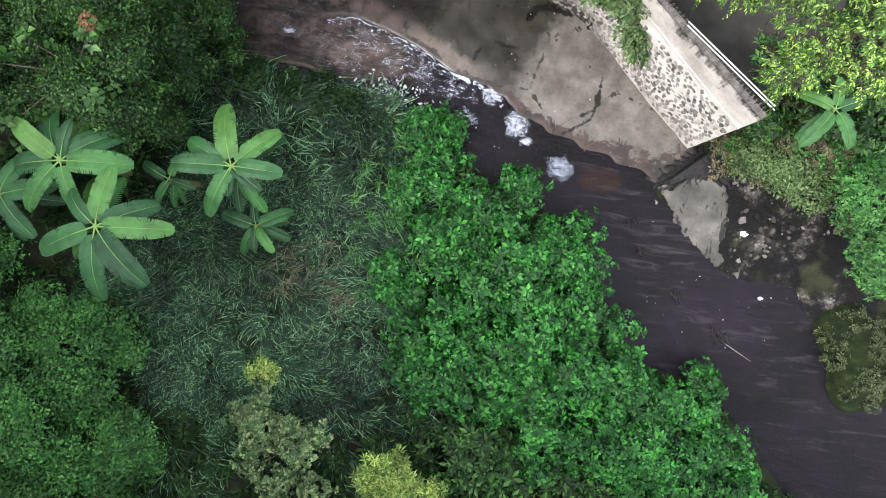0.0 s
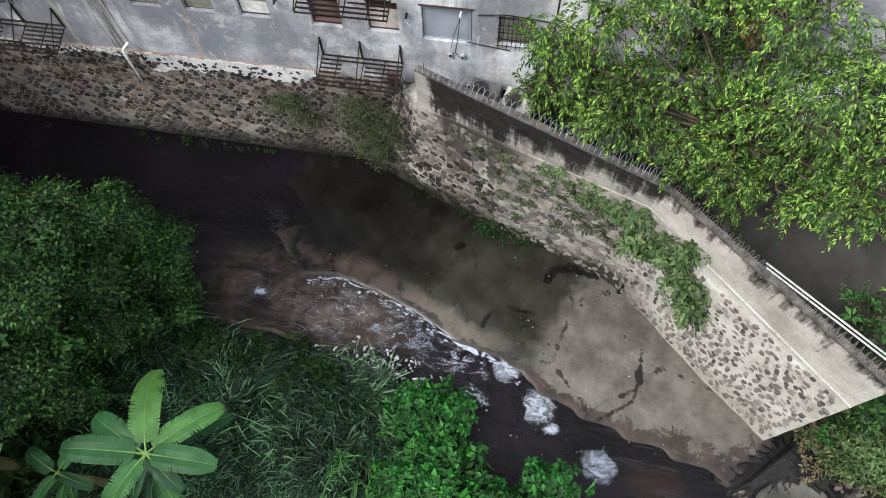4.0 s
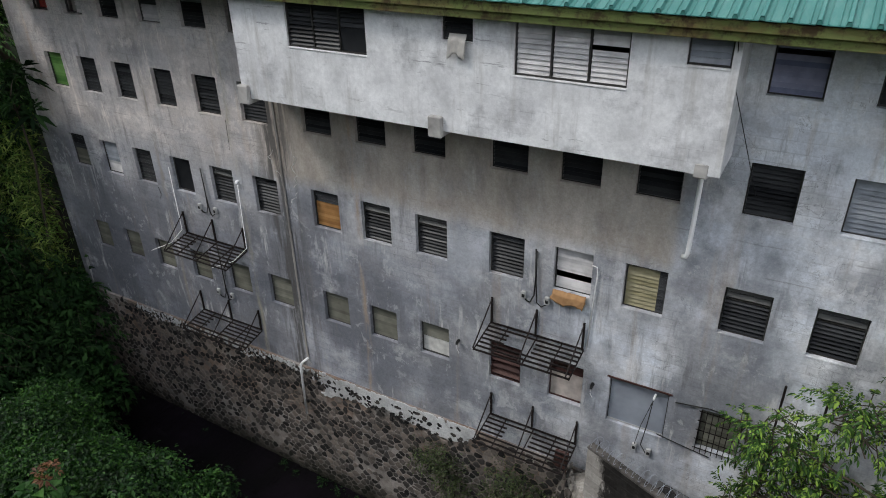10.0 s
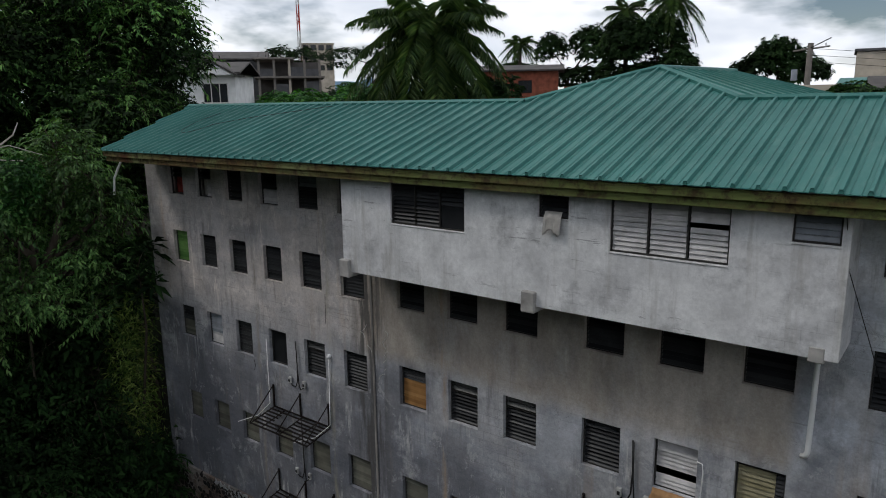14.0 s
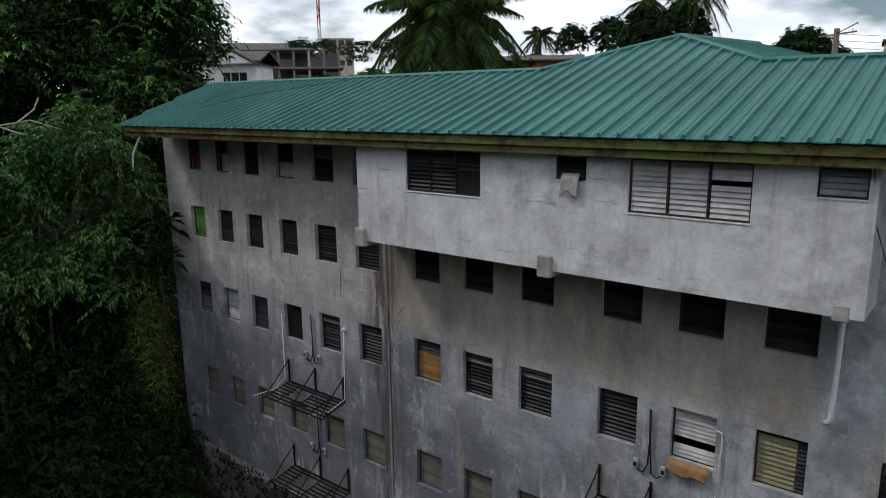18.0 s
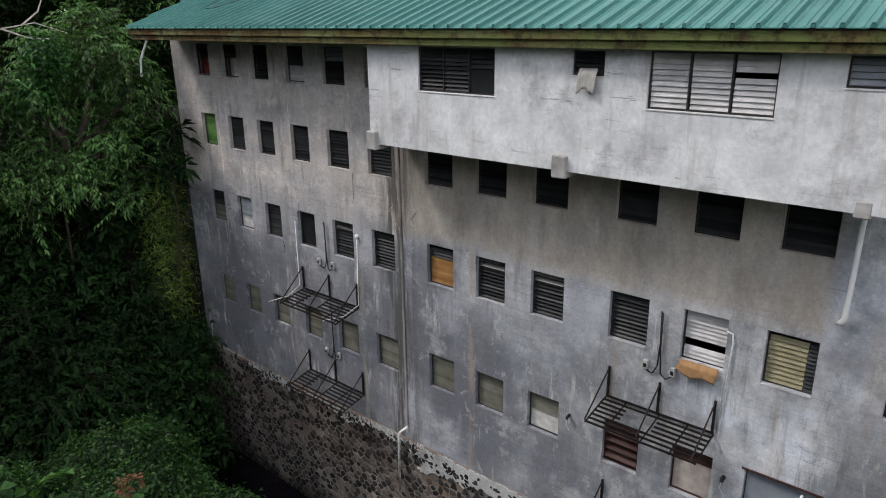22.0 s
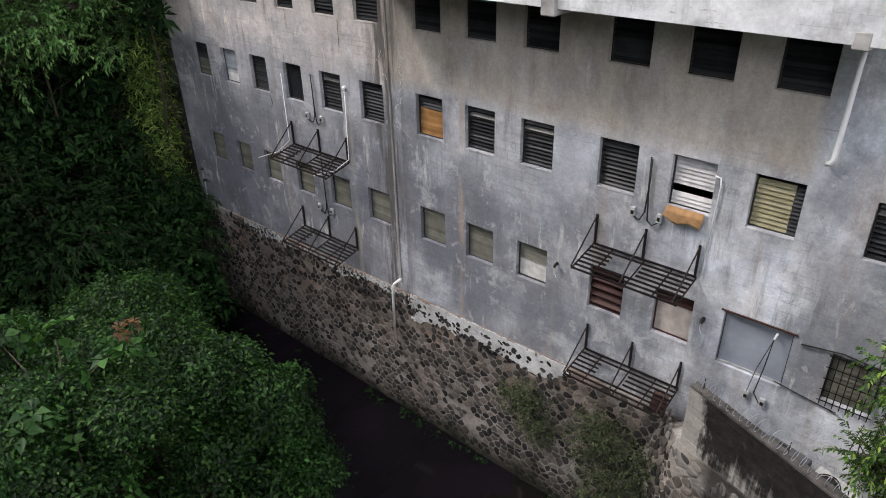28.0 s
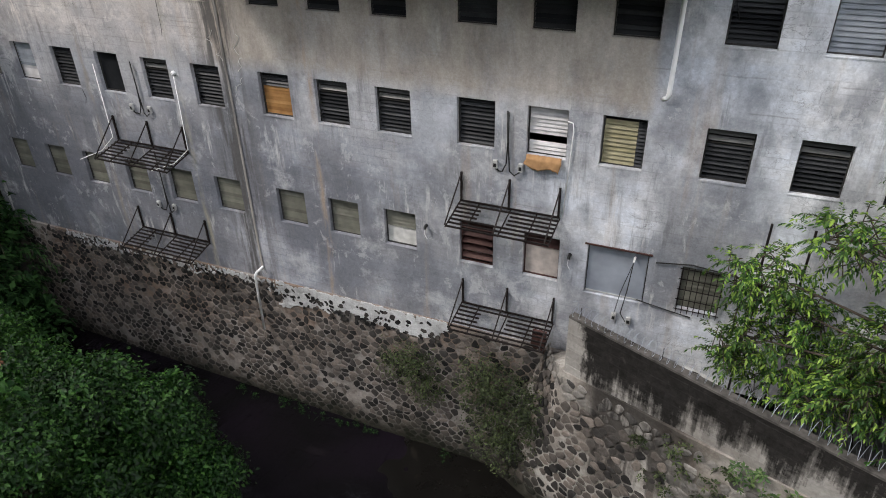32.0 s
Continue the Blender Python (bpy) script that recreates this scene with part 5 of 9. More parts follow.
        Build().box(x0 - 0.06, x1 + 0.06, y_face - 0.03, y_face - 0.003, z1 + 0.004, z1 + 0.035).put("lintel_bar", BROWN_FRAME, ob)
        Build().box(a, b, ys - 0.09, ys - 0.075, lo + 0.004, lo + 0.03).put("bottom_rail", BOX_GREY, ob)
    elif style == "grille":
        slats(ob, a, b, lo, hi, ys - 0.02, SLAT_OLIVE, 70, 0.09)
        for k in range(8):
            x = x0 + 0.02 + (x1 - x0 - 0.04) * k / 7
            Build().box(x - 0.008, x + 0.008, y_face - 0.075, y_face - 0.059, z0 - 0.06, z1 + 0.03).put("grille_bar", IRON, ob)
        for k in range(5):
            z = z0 + 0.02 + (z1 - z0 - 0.04) * k / 4
            Build().box(x0 - 0.03, x1 + 0.03, y_face - 0.059, y_face - 0.047, z - 0.008, z + 0.008).put("grille_bar", IRON, ob)
    elif style in ("red", "coloured"):
        slats(ob, a, b, lo + 0.55 * h, hi, ys, SLAT_DARK, 20, 0.12)
        cloth = Build().box(a + 0.05, b - 0.12, ys + 0.10, ys + 0.13, lo, lo + 0.62 * h)
        cloth.put("curtain", CLOTH_RED if style == "red" else CLOTH_GREY, ob)
        if style == "coloured":
            # pale slats in place of the bright view through the room
            slats(ob, (a + b) / 2, b, lo, lo + 0.62 * h, ys, SLAT_PALE, 64, 0.085)
    return ob


for number, o in enumerate(OPENINGS):
    window(number + 1, *o)

# projecting rooms: front, sides and soffit
OY = 10.76
P0, P1 = PROJ
BAY = [("bay_dark", -8.77, -6.90, 13.82, 14.66), ("bay_small", -5.30, -4.71, 14.26, 14.66), ("bay_pale", -3.95, -2.06, 13.80, 14.68), ("bay_grey", -1.23, -0.61, 14.26, 14.67)]
holed_wall("wall_bay_front", P0, P1, 12.62, 15.0, OY, OY + 0.15, [b[1:] for b in BAY], PLASTER, "pale plastered front of the projecting upper rooms")
for name, x in (("wall_bay_left", P0), ("wall_bay_right", P1 - 0.15)):
    tagged(Build().box(x, x + 0.15, OY + 0.15, FY - 0.002, 12.62, 15.0).put(name, PLASTER), "pale plastered side of the projecting rooms", "wall", kind="structure")
tagged(Build().box(P0 + 0.15, P1 - 0.15, OY + 0.15, FY - 0.002, 12.62, 12.78).put("floor_bay", FACADE), "concrete floor of the projecting rooms", "floor", kind="structure")
for n, (style, x0, x1, z0, z1) in enumerate(BAY):
    lab = {"bay_dark": "wide dark three-part louvre window", "bay_small": "small dark louvre window with a cloth on its sill", "bay_pale": "wide frosted three-part louvre window with things behind", "bay_grey": "small grey louvre window"}[style]
    ob = thing(f"window_{len(OPENINGS) + n + 1}", lab, "window", "windows of the projecting rooms", "structure")
    wide = style in ("bay_dark", "bay_pale")
    rect_frame(x0 + 0.003, x1 - 0.003, z0 + 0.003, z1 - 0.003, OY + 0.04, 0.025, 0.05, 2 if wide else 0).put("window_frame", FRAME_MAT, ob)
    Build().box(x0 - 0.01, x1 + 0.01, OY - 0.014, OY - 0.002, z0 - 0.024, z0 - 0.004, 0.003).put("window_sill", PLASTER, ob)
    cells = 3 if wide else 1
    for k in range(cells):
        a, b = x0 + (x1 - x0) * k / cells + 0.022, x0 + (x1 - x0) * (k + 1) / cells - 0.022
        if style == "bay_dark" and k == 2:
            slats(ob, a, b, z0 + 0.46, z1 - 0.03, OY + 0.075, SLAT_DARK, 50)
            Build().box(a, b, OY + 0.07, OY + 0.076, z0 + 0.03, z0 + 0.45).put("pane", SLAT_DARK, ob)
        else:
            mat = {"bay_dark": SLAT_DARK, "bay_small": SLAT_DARK, "bay_pale": SLAT_PALE, "bay_grey": SLAT_GREY}[style]
            slats(ob, a, b, z0 + 0.03, z1 - 0.03, OY + 0.075, mat, 50 if mat is SLAT_DARK else 66, 0.075, (6,) if style == "bay_pale" and k == 2 else ())
for x in (-10.12, -5.45, -0.78):
    half, out = (0.14, 0.10) if x < -1 else (0.11, 0.012)
    ob = Build().box(x - half, x + half, OY - out, FY - 0.004, 12.50 if x < -1 else 12.555, 12.90 if x < -1 else 12.80, 0.02).put("corbel", CORBEL)
    tagged(ob, "concrete beam end under the projecting rooms", "beam", "beam ends under the projecting rooms", "structure")

# roof
EAVE_Y, EAVE_Z, PITCH = 10.38, 15.02, 0.327


def roof_z(y):
    return EAVE_Z + (y - EAVE_Y) * PITCH


RIDGE_Y, APEX = 14.1, (-5.33, 16.3)


def roof_top(x):
    if x <= -7.6 or x >= -2.95:
        return RIDGE_Y
    t = (x + 7.6) / (APEX[0] + 7.6) if x < APEX[0] else (-2.95 - x) / (-2.95 - APEX[0])
    return RIDGE_Y + t * (APEX[1] - RIDGE_Y)


roof = thing("roof", "green corrugated metal roof with low hips", "roof", kind="structure")
RIB = 0.335


x = -20.9
while x < BX1 + 0.4:
    b = Build()
    for x0, x1, dz0, dz1 in ((x, x + 0.13, 0, 0), (x + 0.13, x + 0.148, 0, 0.06), (x + 0.148, x + 0.19, 0.06, 0.06), (x + 0.19, x + 0.208, 0.06, 0), (x + 0.208, x + RIB, 0, 0)):
        ya, yb = EAVE_Y, roof_top((x0 + x1) / 2)
        xm = (x0 + x1) / 2
        if xm < -19.8:
            ya = max(ya, EAVE_Y + (-19.8 - xm) / 0.26)
        if ya >= yb - 0.05:
            continue
        ty0, ty1 = roof_top(x0), roof_top(x1)
        b.add([(x0, ya, roof_z(ya) + dz0), (x1, ya, roof_z(ya) + dz1), (x1, ty1, roof_z(ty1) + dz1), (x0, ty0, roof_z(ty0) + dz0),
               (x0, ya, roof_z(ya) + dz0 - 0.012), (x1, ya, roof_z(ya) + dz1 - 0.012), (x1, ty1, roof_z(ty1) + dz1 - 0.012), (x0, ty0, roof_z(ty0) + dz0 - 0.012)],
              [(0, 1, 2, 3), (7, 6, 5, 4), (0, 4, 5, 1), (2, 6, 7, 3)])
        if dz0 == dz1 == 0.06:
            b.add([(x0 - 0.018, ya, roof_z(ya)), (x1 + 0.018, ya, roof_z(ya)), (x1, ya, roof_z(ya) + 0.06), (x0, ya, roof_z(ya) + 0.06)], [(0, 1, 2, 3)])
        elif x1 - x0 > 0.05:
            xr = (x0 + x1) / 2
            tr = roof_top(xr)
            b.add([(xr - 0.014, ya, roof_z(ya) + 0.002), (xr, ya, roof_z(ya) + 0.014), (xr + 0.014, ya, roof_z(ya) + 0.002), (xr - 0.014, tr, roof_z(tr) + 0.002), (xr, tr, roof_z(tr) + 0.014), (xr + 0.014, tr, roof_z(tr) + 0.002)], [(0, 1, 4, 3), (1, 2, 5, 4)])
    if b.v:
        b.put("roof_sheet", ROOF, roof)
    x += RIB
rz = roof_z(RIDGE_Y)
Build().add([(-20.77, RIDGE_Y, rz), (BX1 + 0.4, RIDGE_Y, rz), (BX1 + 0.4, 17.9, EAVE_Z), (-20.9, 17.9, EAVE_Z)], [(3, 2, 1, 0)]).put("back_slope", ROOF, roof)
az = roof_z(APEX[1])
b = Build()
b.add([(APEX[0], APEX[1], az + 0.01), (APEX[0] + 0.6, 20.2, az), (-2.0, 20.2, rz), (-2.95, RIDGE_Y + 0.02, rz + 0.01)], [(3, 2, 1, 0)])
b.add([(APEX[0], APEX[1], az + 0.01), (APEX[0] + 0.6, 20.2, az), (-8.4, 20.2, rz), (-7.6, RIDGE_Y + 0.02, rz + 0.01)], [(0, 1, 2, 3)])
b.put("hip_slope", ROOF, roof)
for k in range(11):
    t = (k + 0.5) / 11
    ya = APEX[1] + t * (20.2 - APEX[1])
    xa = APEX[0] + 0.6 * t
    xb, zb = -2.95 + 0.95 * t, rz + 0.015
    Build().tube([(xa, ya, az + 0.02), (xb, RIDGE_Y + t * (20.2 - RIDGE_Y), zb + 0.01)], 0.028, 4).put("roof_rib", ROOF, roof)
caps = [((-20.8, RIDGE_Y, rz), (-7.6, RIDGE_Y, rz)), ((-2.95, RIDGE_Y, rz), (BX1 + 0.4, RIDGE_Y, rz)), ((-7.6, RIDGE_Y, rz), (APEX[0], APEX[1], az)), ((APEX[0], APEX[1], az), (-2.95, RIDGE_Y, rz)), ((APEX[0], APEX[1], az), (APEX[0] + 0.6, 20.2, az))]
for p, q in caps:
    Build().tube([(p[0], p[1], p[2] + 0.01), (q[0], q[1], q[2] + 0.01)], 0.075, 6).put("ridge_cap", ROOF, roof)
Build().box(-19.75, BX1 + 0.4, EAVE_Y + 0.06, EAVE_Y + 0.10, 14.84, 14.99, 0.006).put("fascia_board", FASCIA, roof, "rusted brown and olive fascia board")
Build().box(-19.70, BX1 + 0.4, EAVE_Y + 0.12, EAVE_Y + 0.17, 14.70, 14.86, 0.006).put("fascia_board", FASCIA, roof, "rusted brown and olive lower board")
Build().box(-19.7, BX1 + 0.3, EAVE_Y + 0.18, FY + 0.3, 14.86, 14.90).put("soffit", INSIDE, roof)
tagged(Build().box(BX0 + 0.2, BX1 - 0.2, FY + 0.2, 17.8, 14.92, 14.97).put("ceiling", INSIDE), "plain dim ceiling", "ceiling", kind="structure")

# ---------------------------------------------------------------- stone walls
tagged(Build().box(-30, -2.0, FY - 0.08, FY + 0.3, -0.8, 4.55).put("wall_stone_base", MORTAR), "rubble stone river wall with stained mortar under the building", "wall", kind="structure")


def along(a, b):
    d = Vector((b[0] - a[0], b[1] - a[1]))
    return d.length, d.normalized()


# columns of the battered stone face: foot x, y, top x, y, z
FACE_EAST = [(-4.35, 11.74, -2.75, 11.74, 4.40), (-3.75, 11.52, -2.55, 11.45, 4.60), (-3.05, 11.20, -2.28, 11.10, 4.78), (-2.25, 10.88, -2.08, 10.80, 4.86),
             (-1.45, 10.58, -1.20, 10.46, 4.90), (0.40, 9.82, 0.45, 9.76, 5.00), (2.20, 9.30, 2.20, 9.105, 5.10), (3.45, 8.86, 3.93, 8.42, 5.20)]
FACE_SOUTH = [(3.45, 8.86, 3.93, 8.42, 5.20), (4.15, 8.50, 4.15, 8.23, 5.17), (5.00, 7.72, 4.85, 7.63, 5.06), (6.70, 6.10, 6.68, 6.03, 4.83), (8.52, 4.47, 8.52, 4.45, 4.60)]


def stone_face(name, cols):
    """A battered rubble face that bends along its foot, with its back in the bank; place(s, k, z) follows it."""
    foot, top = [Vector((c[0], c[1], -0.8)) for c in cols], [Vector(c[2:]) for c in cols]
    run = [0.0]
    for p, q in zip(cols[:-1], cols[1:]):
        run.append(run[-1] + math.hypot((q[0] + q[2] - p[0] - p[2]) / 2, (q[1] + q[3] - p[1] - p[3]) / 2))

    def column(s):
        s = min(max(s, 0.0), run[-1])
        i = max(k for k in range(len(run) - 1) if run[k] <= s)
        t = (s - run[i]) / (run[i + 1] - run[i])
        return foot[i].lerp(foot[i + 1], t), top[i].lerp(top[i + 1], t)

    def heading(s):
        a, b = sum(column(s - 0.3), Vector()), sum(column(s + 0.3), Vector())
        return math.atan2(b.y - a.y, b.x - a.x)

    def place(s, k, z):
        f, g = column(s)
        p = f.lerp(g, (z + 0.8) / (g.z + 0.8))
        h = heading(s)
        return (p.x - math.sin(h) * k, p.y + math.cos(h) * k, z)

    b = Build()
    n, m = int(run[-1] / 0.14), 30
    for i in range(n + 1):
        s = run[-1] * i / n
        g = column(s)[1]
        for j in range(m + 1):
            z = -0.8 + (g.z + 0.8) * j / m
            worn = 0.05 * noise.noise((s * 0.8, z * 1.1, 4.0)) + 0.035 * noise.noise((s * 2.6, z * 2.9, 1.0))
            b.v.append(place(s, (worn if 0 < j < m else 0.0), z))
        for z in (g.z, -0.8):
            q = place(s, 0.45, z)
            b.v.append((q[0], min(q[1], FY - 0.09), z))
    w = m + 3
    for i in range(n):
        b.f += [(i * w + j, (i + 1) * w + j, (i + 1) * w + j + 1, i * w + j + 1) for j in range(m + 2)]
    b.f += [tuple(range(w - 1, -1, -1)), tuple(range(n * w, n * w + w))]
    ob = tagged(b.put(name, MORTAR_PALE), "battered rubble stone retaining wall in pale stained mortar", "wall", kind="structure")
    return ob, place, heading, run[-1]


def parapet(name, a, b, low, high):
    """Block parapet along one straight run; its foot follows the top of the stone face, low and high give z at both ends."""
    length, d = along(a, b)
    nrm = Vector((-d.y, d.x))
    p = lambda s, k, z: (a[0] + d.x * s + nrm.x * k, a[1] + d.y * s + nrm.y * k, z)
    at = lambda pair, s: pair[0] + (pair[1] - pair[0]) * s / length
    faces = [(3, 2, 1, 0), (4, 5, 6, 7), (0, 1, 5, 4), (1, 2, 6, 5), (2, 3, 7, 6), (3, 0, 4, 7)]
    par = thing(name, "blackened concrete block parapet over the stone wall", "wall", kind="structure")
    ring = [(0.0, 0.03), (length, 0.03), (length, 0.19), (0.0, 0.19)]
    Build().add([p(s, k, at(low, s) + 0.002) for s, k in ring] + [p(s, k, at(high, s)) for s, k in ring], faces).put("blockwork", PARAPET, par)
    ring = [(0.0, 0.015), (length, 0.015), (length, 0.20), (0.0, 0.20)]
    Build().add([p(s, k, at(high, s) + 0.002) for s, k in ring] + [p(s, k, at(high, s) + 0.05) for s, k in ring], faces).put("coping", SOOTY, par)
    return p, length


stone_1, face_1, head_1, run_1 = stone_face("wall_stone_east", FACE_EAST)
stone_2, face_2, head_2, run_2 = stone_face("wall_stone_south", FACE_SOUTH)
place_1, len_1 = parapet("wall_parapet_east", WALL_A, WALL_B, (4.86, 5.20), (6.26, 6.20))
place_2, len_2 = parapet("wall_parapet_south", WALL_B, WALL_C, (5.20, 4.60), (6.20, 6.18))

# ---------------------------------------------------------------- fittings on the facade


def rack(x0, x1, z):
    """A slatted iron rack that hangs on the wall by three posts and stays."""
    ob = thing("iron_rack", "rusty black iron slatted rack for air conditioners, fixed to the wall", "rack", "iron racks on the facade")
    yb, yf, drop = FY - 0.03, 10.96, 0.18
    zz = lambda y: z - drop * (yb - y) / (yb - yf)
    for k in range(8):
        y = yb + (yf - yb) * k / 7
        gap = (x0 + 0.35 * (x1 - x0), x0 + 0.55 * (x1 - x0)) if k in (2, 3, 4) else None
        runs = [(x0, gap[0] - 0.2), (gap[1], x1)] if gap else [(x0, x1)]
        for a, b in runs:
            Build().box(a, b, y - 0.016, y + 0.016, zz(y) - 0.016, zz(y) + 0.016).put("slat_bar", IRON, ob)
    for x in (x0, x0 + 0.2 * (x1 - x0), x0 + 0.52 * (x1 - x0), x0 + 0.78 * (x1 - x0), x1):
        Build().tube([(x, yb, z - 0.03), (x, yf, z - drop - 0.03)], 0.017, 4).put("cross_bar", IRON, ob)
    for x in (x0 + 0.03, (x0 + x1) / 2, x1 - 0.03):
        Build().box(x - 0.02, x + 0.02, yb - 0.02, yb + 0.02, z - 0.02, z + 0.66).put("post", IRON, ob)
        Build().tube([(x, yb - 0.01, z + 0.62), (x - 0.05, yf + 0.02, z - drop)], 0.016, 4).put("stay", IRON, ob)
    return ob


for x0, x1, z in ((-4.80, -2.64, 7.93), (-4.78, -2.60, 5.27), (-14.36, -12.07, 7.90), (-14.36, -12.03, 5.30)):
    rack(x0, x1, z)


def wall_pipe(name, label, points, r, material, sides=8):
    return tagged(Build().tube(points, r, sides).put(name, material, smooth=True), label, "pipe")


Y1 = FY - 0.04
wall_pipe("rain_pipe", "white plastic rain pipe running down below the projecting rooms", [(-0.86, FY - 0.3, 12.6), (-0.87, FY - 0.18, 12.42), (-0.885, FY - 0.13, 12.2), (-0.89, FY - 0.13, 11.4), (-0.90, FY - 0.13, 10.74), (-0.93, FY - 0.12, 10.66), (-0.99, FY - 0.06, 10.62)], 0.043, RAIN_WHITE)
wall_pipe("drain_pipe", "thin white drain pipe on the stone wall with an elbow", [(-10.32, FY - 0.12, 4.98), (-10.50, FY - 0.2, 4.80), (-10.55, FY - 0.22, 4.70), (-10.60, FY - 0.2, 2.90)], 0.035, PIPE_WHITE)
wall_pipe("conduit", "thin white conduit beside a louvre window", [(-14.49, Y1, 9.86), (-14.51, Y1, 7.95), (-14.45, 11.3, 7.78), (-14.75, 10.85, 7.68)], 0.010, PIPE_WHITE, 5)
wall_pipe("conduit", "thin white conduit beside a louvre window", [(-11.98, Y1, 9.87), (-12.05, Y1, 7.97), (-12.10, 11.3, 7.80), (-12.5, 10.92, 7.70)], 0.010, PIPE_WHITE, 5)
wall_pipe("conduit", "pale conduit running down to an iron rack", [(-2.62, Y1, 9.98), (-2.52, Y1, 9.96), (-2.50, Y1, 9.8), (-2.58, Y1, 7.95)], 0.013, PIPE_WHITE, 5)
for x in (4.25, 4.42, 4.62):
    wall_pipe("service_pipe", "dark grey vertical service pipe on the facade", [(x, FY - 0.06, 6.0), (x + 0.04, FY - 0.06, 10.0), (x - 0.02, FY - 0.06, 14.6)], 0.05, PIPE_BLACK)
for x, z0, z1, w in ((-10.42, 4.8, 12.6, 0.034),):
    tagged(Build().box(x - w, x + w, FY - 0.035, FY - 0.002, z0, z1, 0.012).put("trim_pipe_casing", CASING), "rendered vertical casing on the facade", "casing", kind="structure")


rng = random.Random(8)
for x, z in ((-10.62, 11.0), (-10.55, 10.5), (-10.0, 10.95), (-9.95, 10.45), (-10.02, 10.0)):
    pts, px, pz = [], x, z
    for k in range(7):
        pts.append((px, FY - 0.006, pz))
        px, pz = px + rng.uniform(-0.10, 0.10), pz - rng.uniform(0.02, 0.10)
    tagged(Build().tube(pts, [rng.uniform(0.004, 0.010) for _ in pts], 4).put("trim_lime_crust", WHITE_PAINT), "white lime crust run out of a crack in the facade", "stain", kind="structure")


def meter_box(x, z, white=False):
    ob = thing("junction_box", "small grey junction box on the facade", "junction box", "junction boxes on the facade")
    Build().box(x - 0.05, x + 0.05, FY - 0.075, FY - 0.002, z - 0.09, z + 0.09, 0.01).put("case", BOX_GREY if white else PIPE_BLACK, ob)
    Build().box(x - 0.03, x + 0.03, FY - 0.083, FY - 0.0755, z - 0.05, z + 0.03, 0.003).put("cover", PIPE_BLACK, ob)


def cable(points, r=0.015, label="black electric cable hanging on the wall"):
    return tagged(Build().tube(points, r, 5).put("cable", PIPE_BLACK, smooth=True), label, "cable")


for xc, z0, xa, xb, zb in ((-13.25, 10.05, -13.56, -12.99, 8.88), (-3.80, 10.04, -4.03, -3.50, 8.89), (-13.20, 7.75, -13.50, -12.98, 6.18)):
    meter_box(xa, zb, True)
    meter_box(xb, zb, True)
    cable([(xc, Y1, z0), (xc + 0.02, Y1, zb + 0.5), (xc, Y1, zb + 0.05), (xc - 0.08, Y1, zb - 0.14), (xa + 0.08, Y1, zb - 0.14), (xa, Y1, zb - 0.06)])
    cable([(xc + 0.03, Y1 - 0.02, z0 - 0.02), (xc + 0.04, Y1 - 0.02, zb + 0.4), (xc + 0.08, Y1 - 0.02, zb - 0.1), (xb - 0.12, Y1 - 0.02, zb - 0.18), (xb, Y1 - 0.02, zb - 0.08)])
meter_box(-1.33, 5.82, True)
meter_box(-1.02, 5.79, True)
cable([(-1.07, FY - 0.16, 7.28), (-1.12, FY - 0.14, 6.6), (-1.2, FY - 0.06, 5.95), (-1.08, FY - 0.05, 5.75)], 0.011)
cable([(-1.07, FY - 0.16, 7.28), (-1.25, FY - 0.10, 6.5), (-1.33, FY - 0.06, 5.9)], 0.008)
cable([(-0.58, 10.72, 14.70), (-0.50, 10.9, 13.9), (-0.25, 11.4, 12.9), (-0.02, FY - 0.03, 12.0)], 0.007, "thin pale wire running slantwise past the corner")
cable([(-15.1, Y1, 9.15), (-15.05, Y1, 8.95), (-15.12, Y1, 8.8)], 0.008)
cable([(-12.0, Y1, 11.55), (-12.02, Y1, 10.9), (-12.05, Y1, 10.75)], 0.006)
cable([(-0.66, Y1, 7.32), (0.0, Y1, 7.42), (0.7, Y1, 7.36), (1.23, Y1, 7.30)], 0.014, "rusty rod over the grille window")
cable([(-0.92, Y1, 6.36), (-0.3, Y1, 6.26), (0.16, Y1, 6.2)], 0.012, "rusty rod under the metal sheet")
for x, z in ((-5.62, 7.13), (-2.37, 7.1)):
    ob = thing("wall_lamp", "small pale lamp holder with a loose wire", "lamp", "lamp holders on the facade")
    Build().tube([(x, FY - 0.002, z), (x, FY - 0.09, z), (x, FY - 0.13, z - 0.05)], [0.04, 0.035, 0.028], 7).put("holder", PIPE_BLACK, ob)
    Build().tube([(x, FY - 0.12, z - 0.05), (x - 0.03, FY - 0.06, z - 0.22), (x + 0.02, FY - 0.04, z - 0.34)], 0.008, 4).put("wire", PIPE_WHITE, ob)
ob = thing("wall_camera", "small white lamp on the metal sheet", "lamp")
Build().tube([(-1.07, FY + 0.04, 7.3), (-1.07, FY - 0.14, 7.3)], [0.024, 0.018], 8).put("housing", PIPE_WHITE, ob)
ob = thing("wall_lamp", "round pale lamp between two louvre windows", "lamp", "lamp holders on the facade")
Build().tube([(-11.98, FY - 0.002, 9.9), (-11.98, FY - 0.05, 9.9), (-11.98, FY - 0.09, 9.9)], [0.055, 0.055, 0.03], 10).put("holder", PIPE_WHITE, ob)


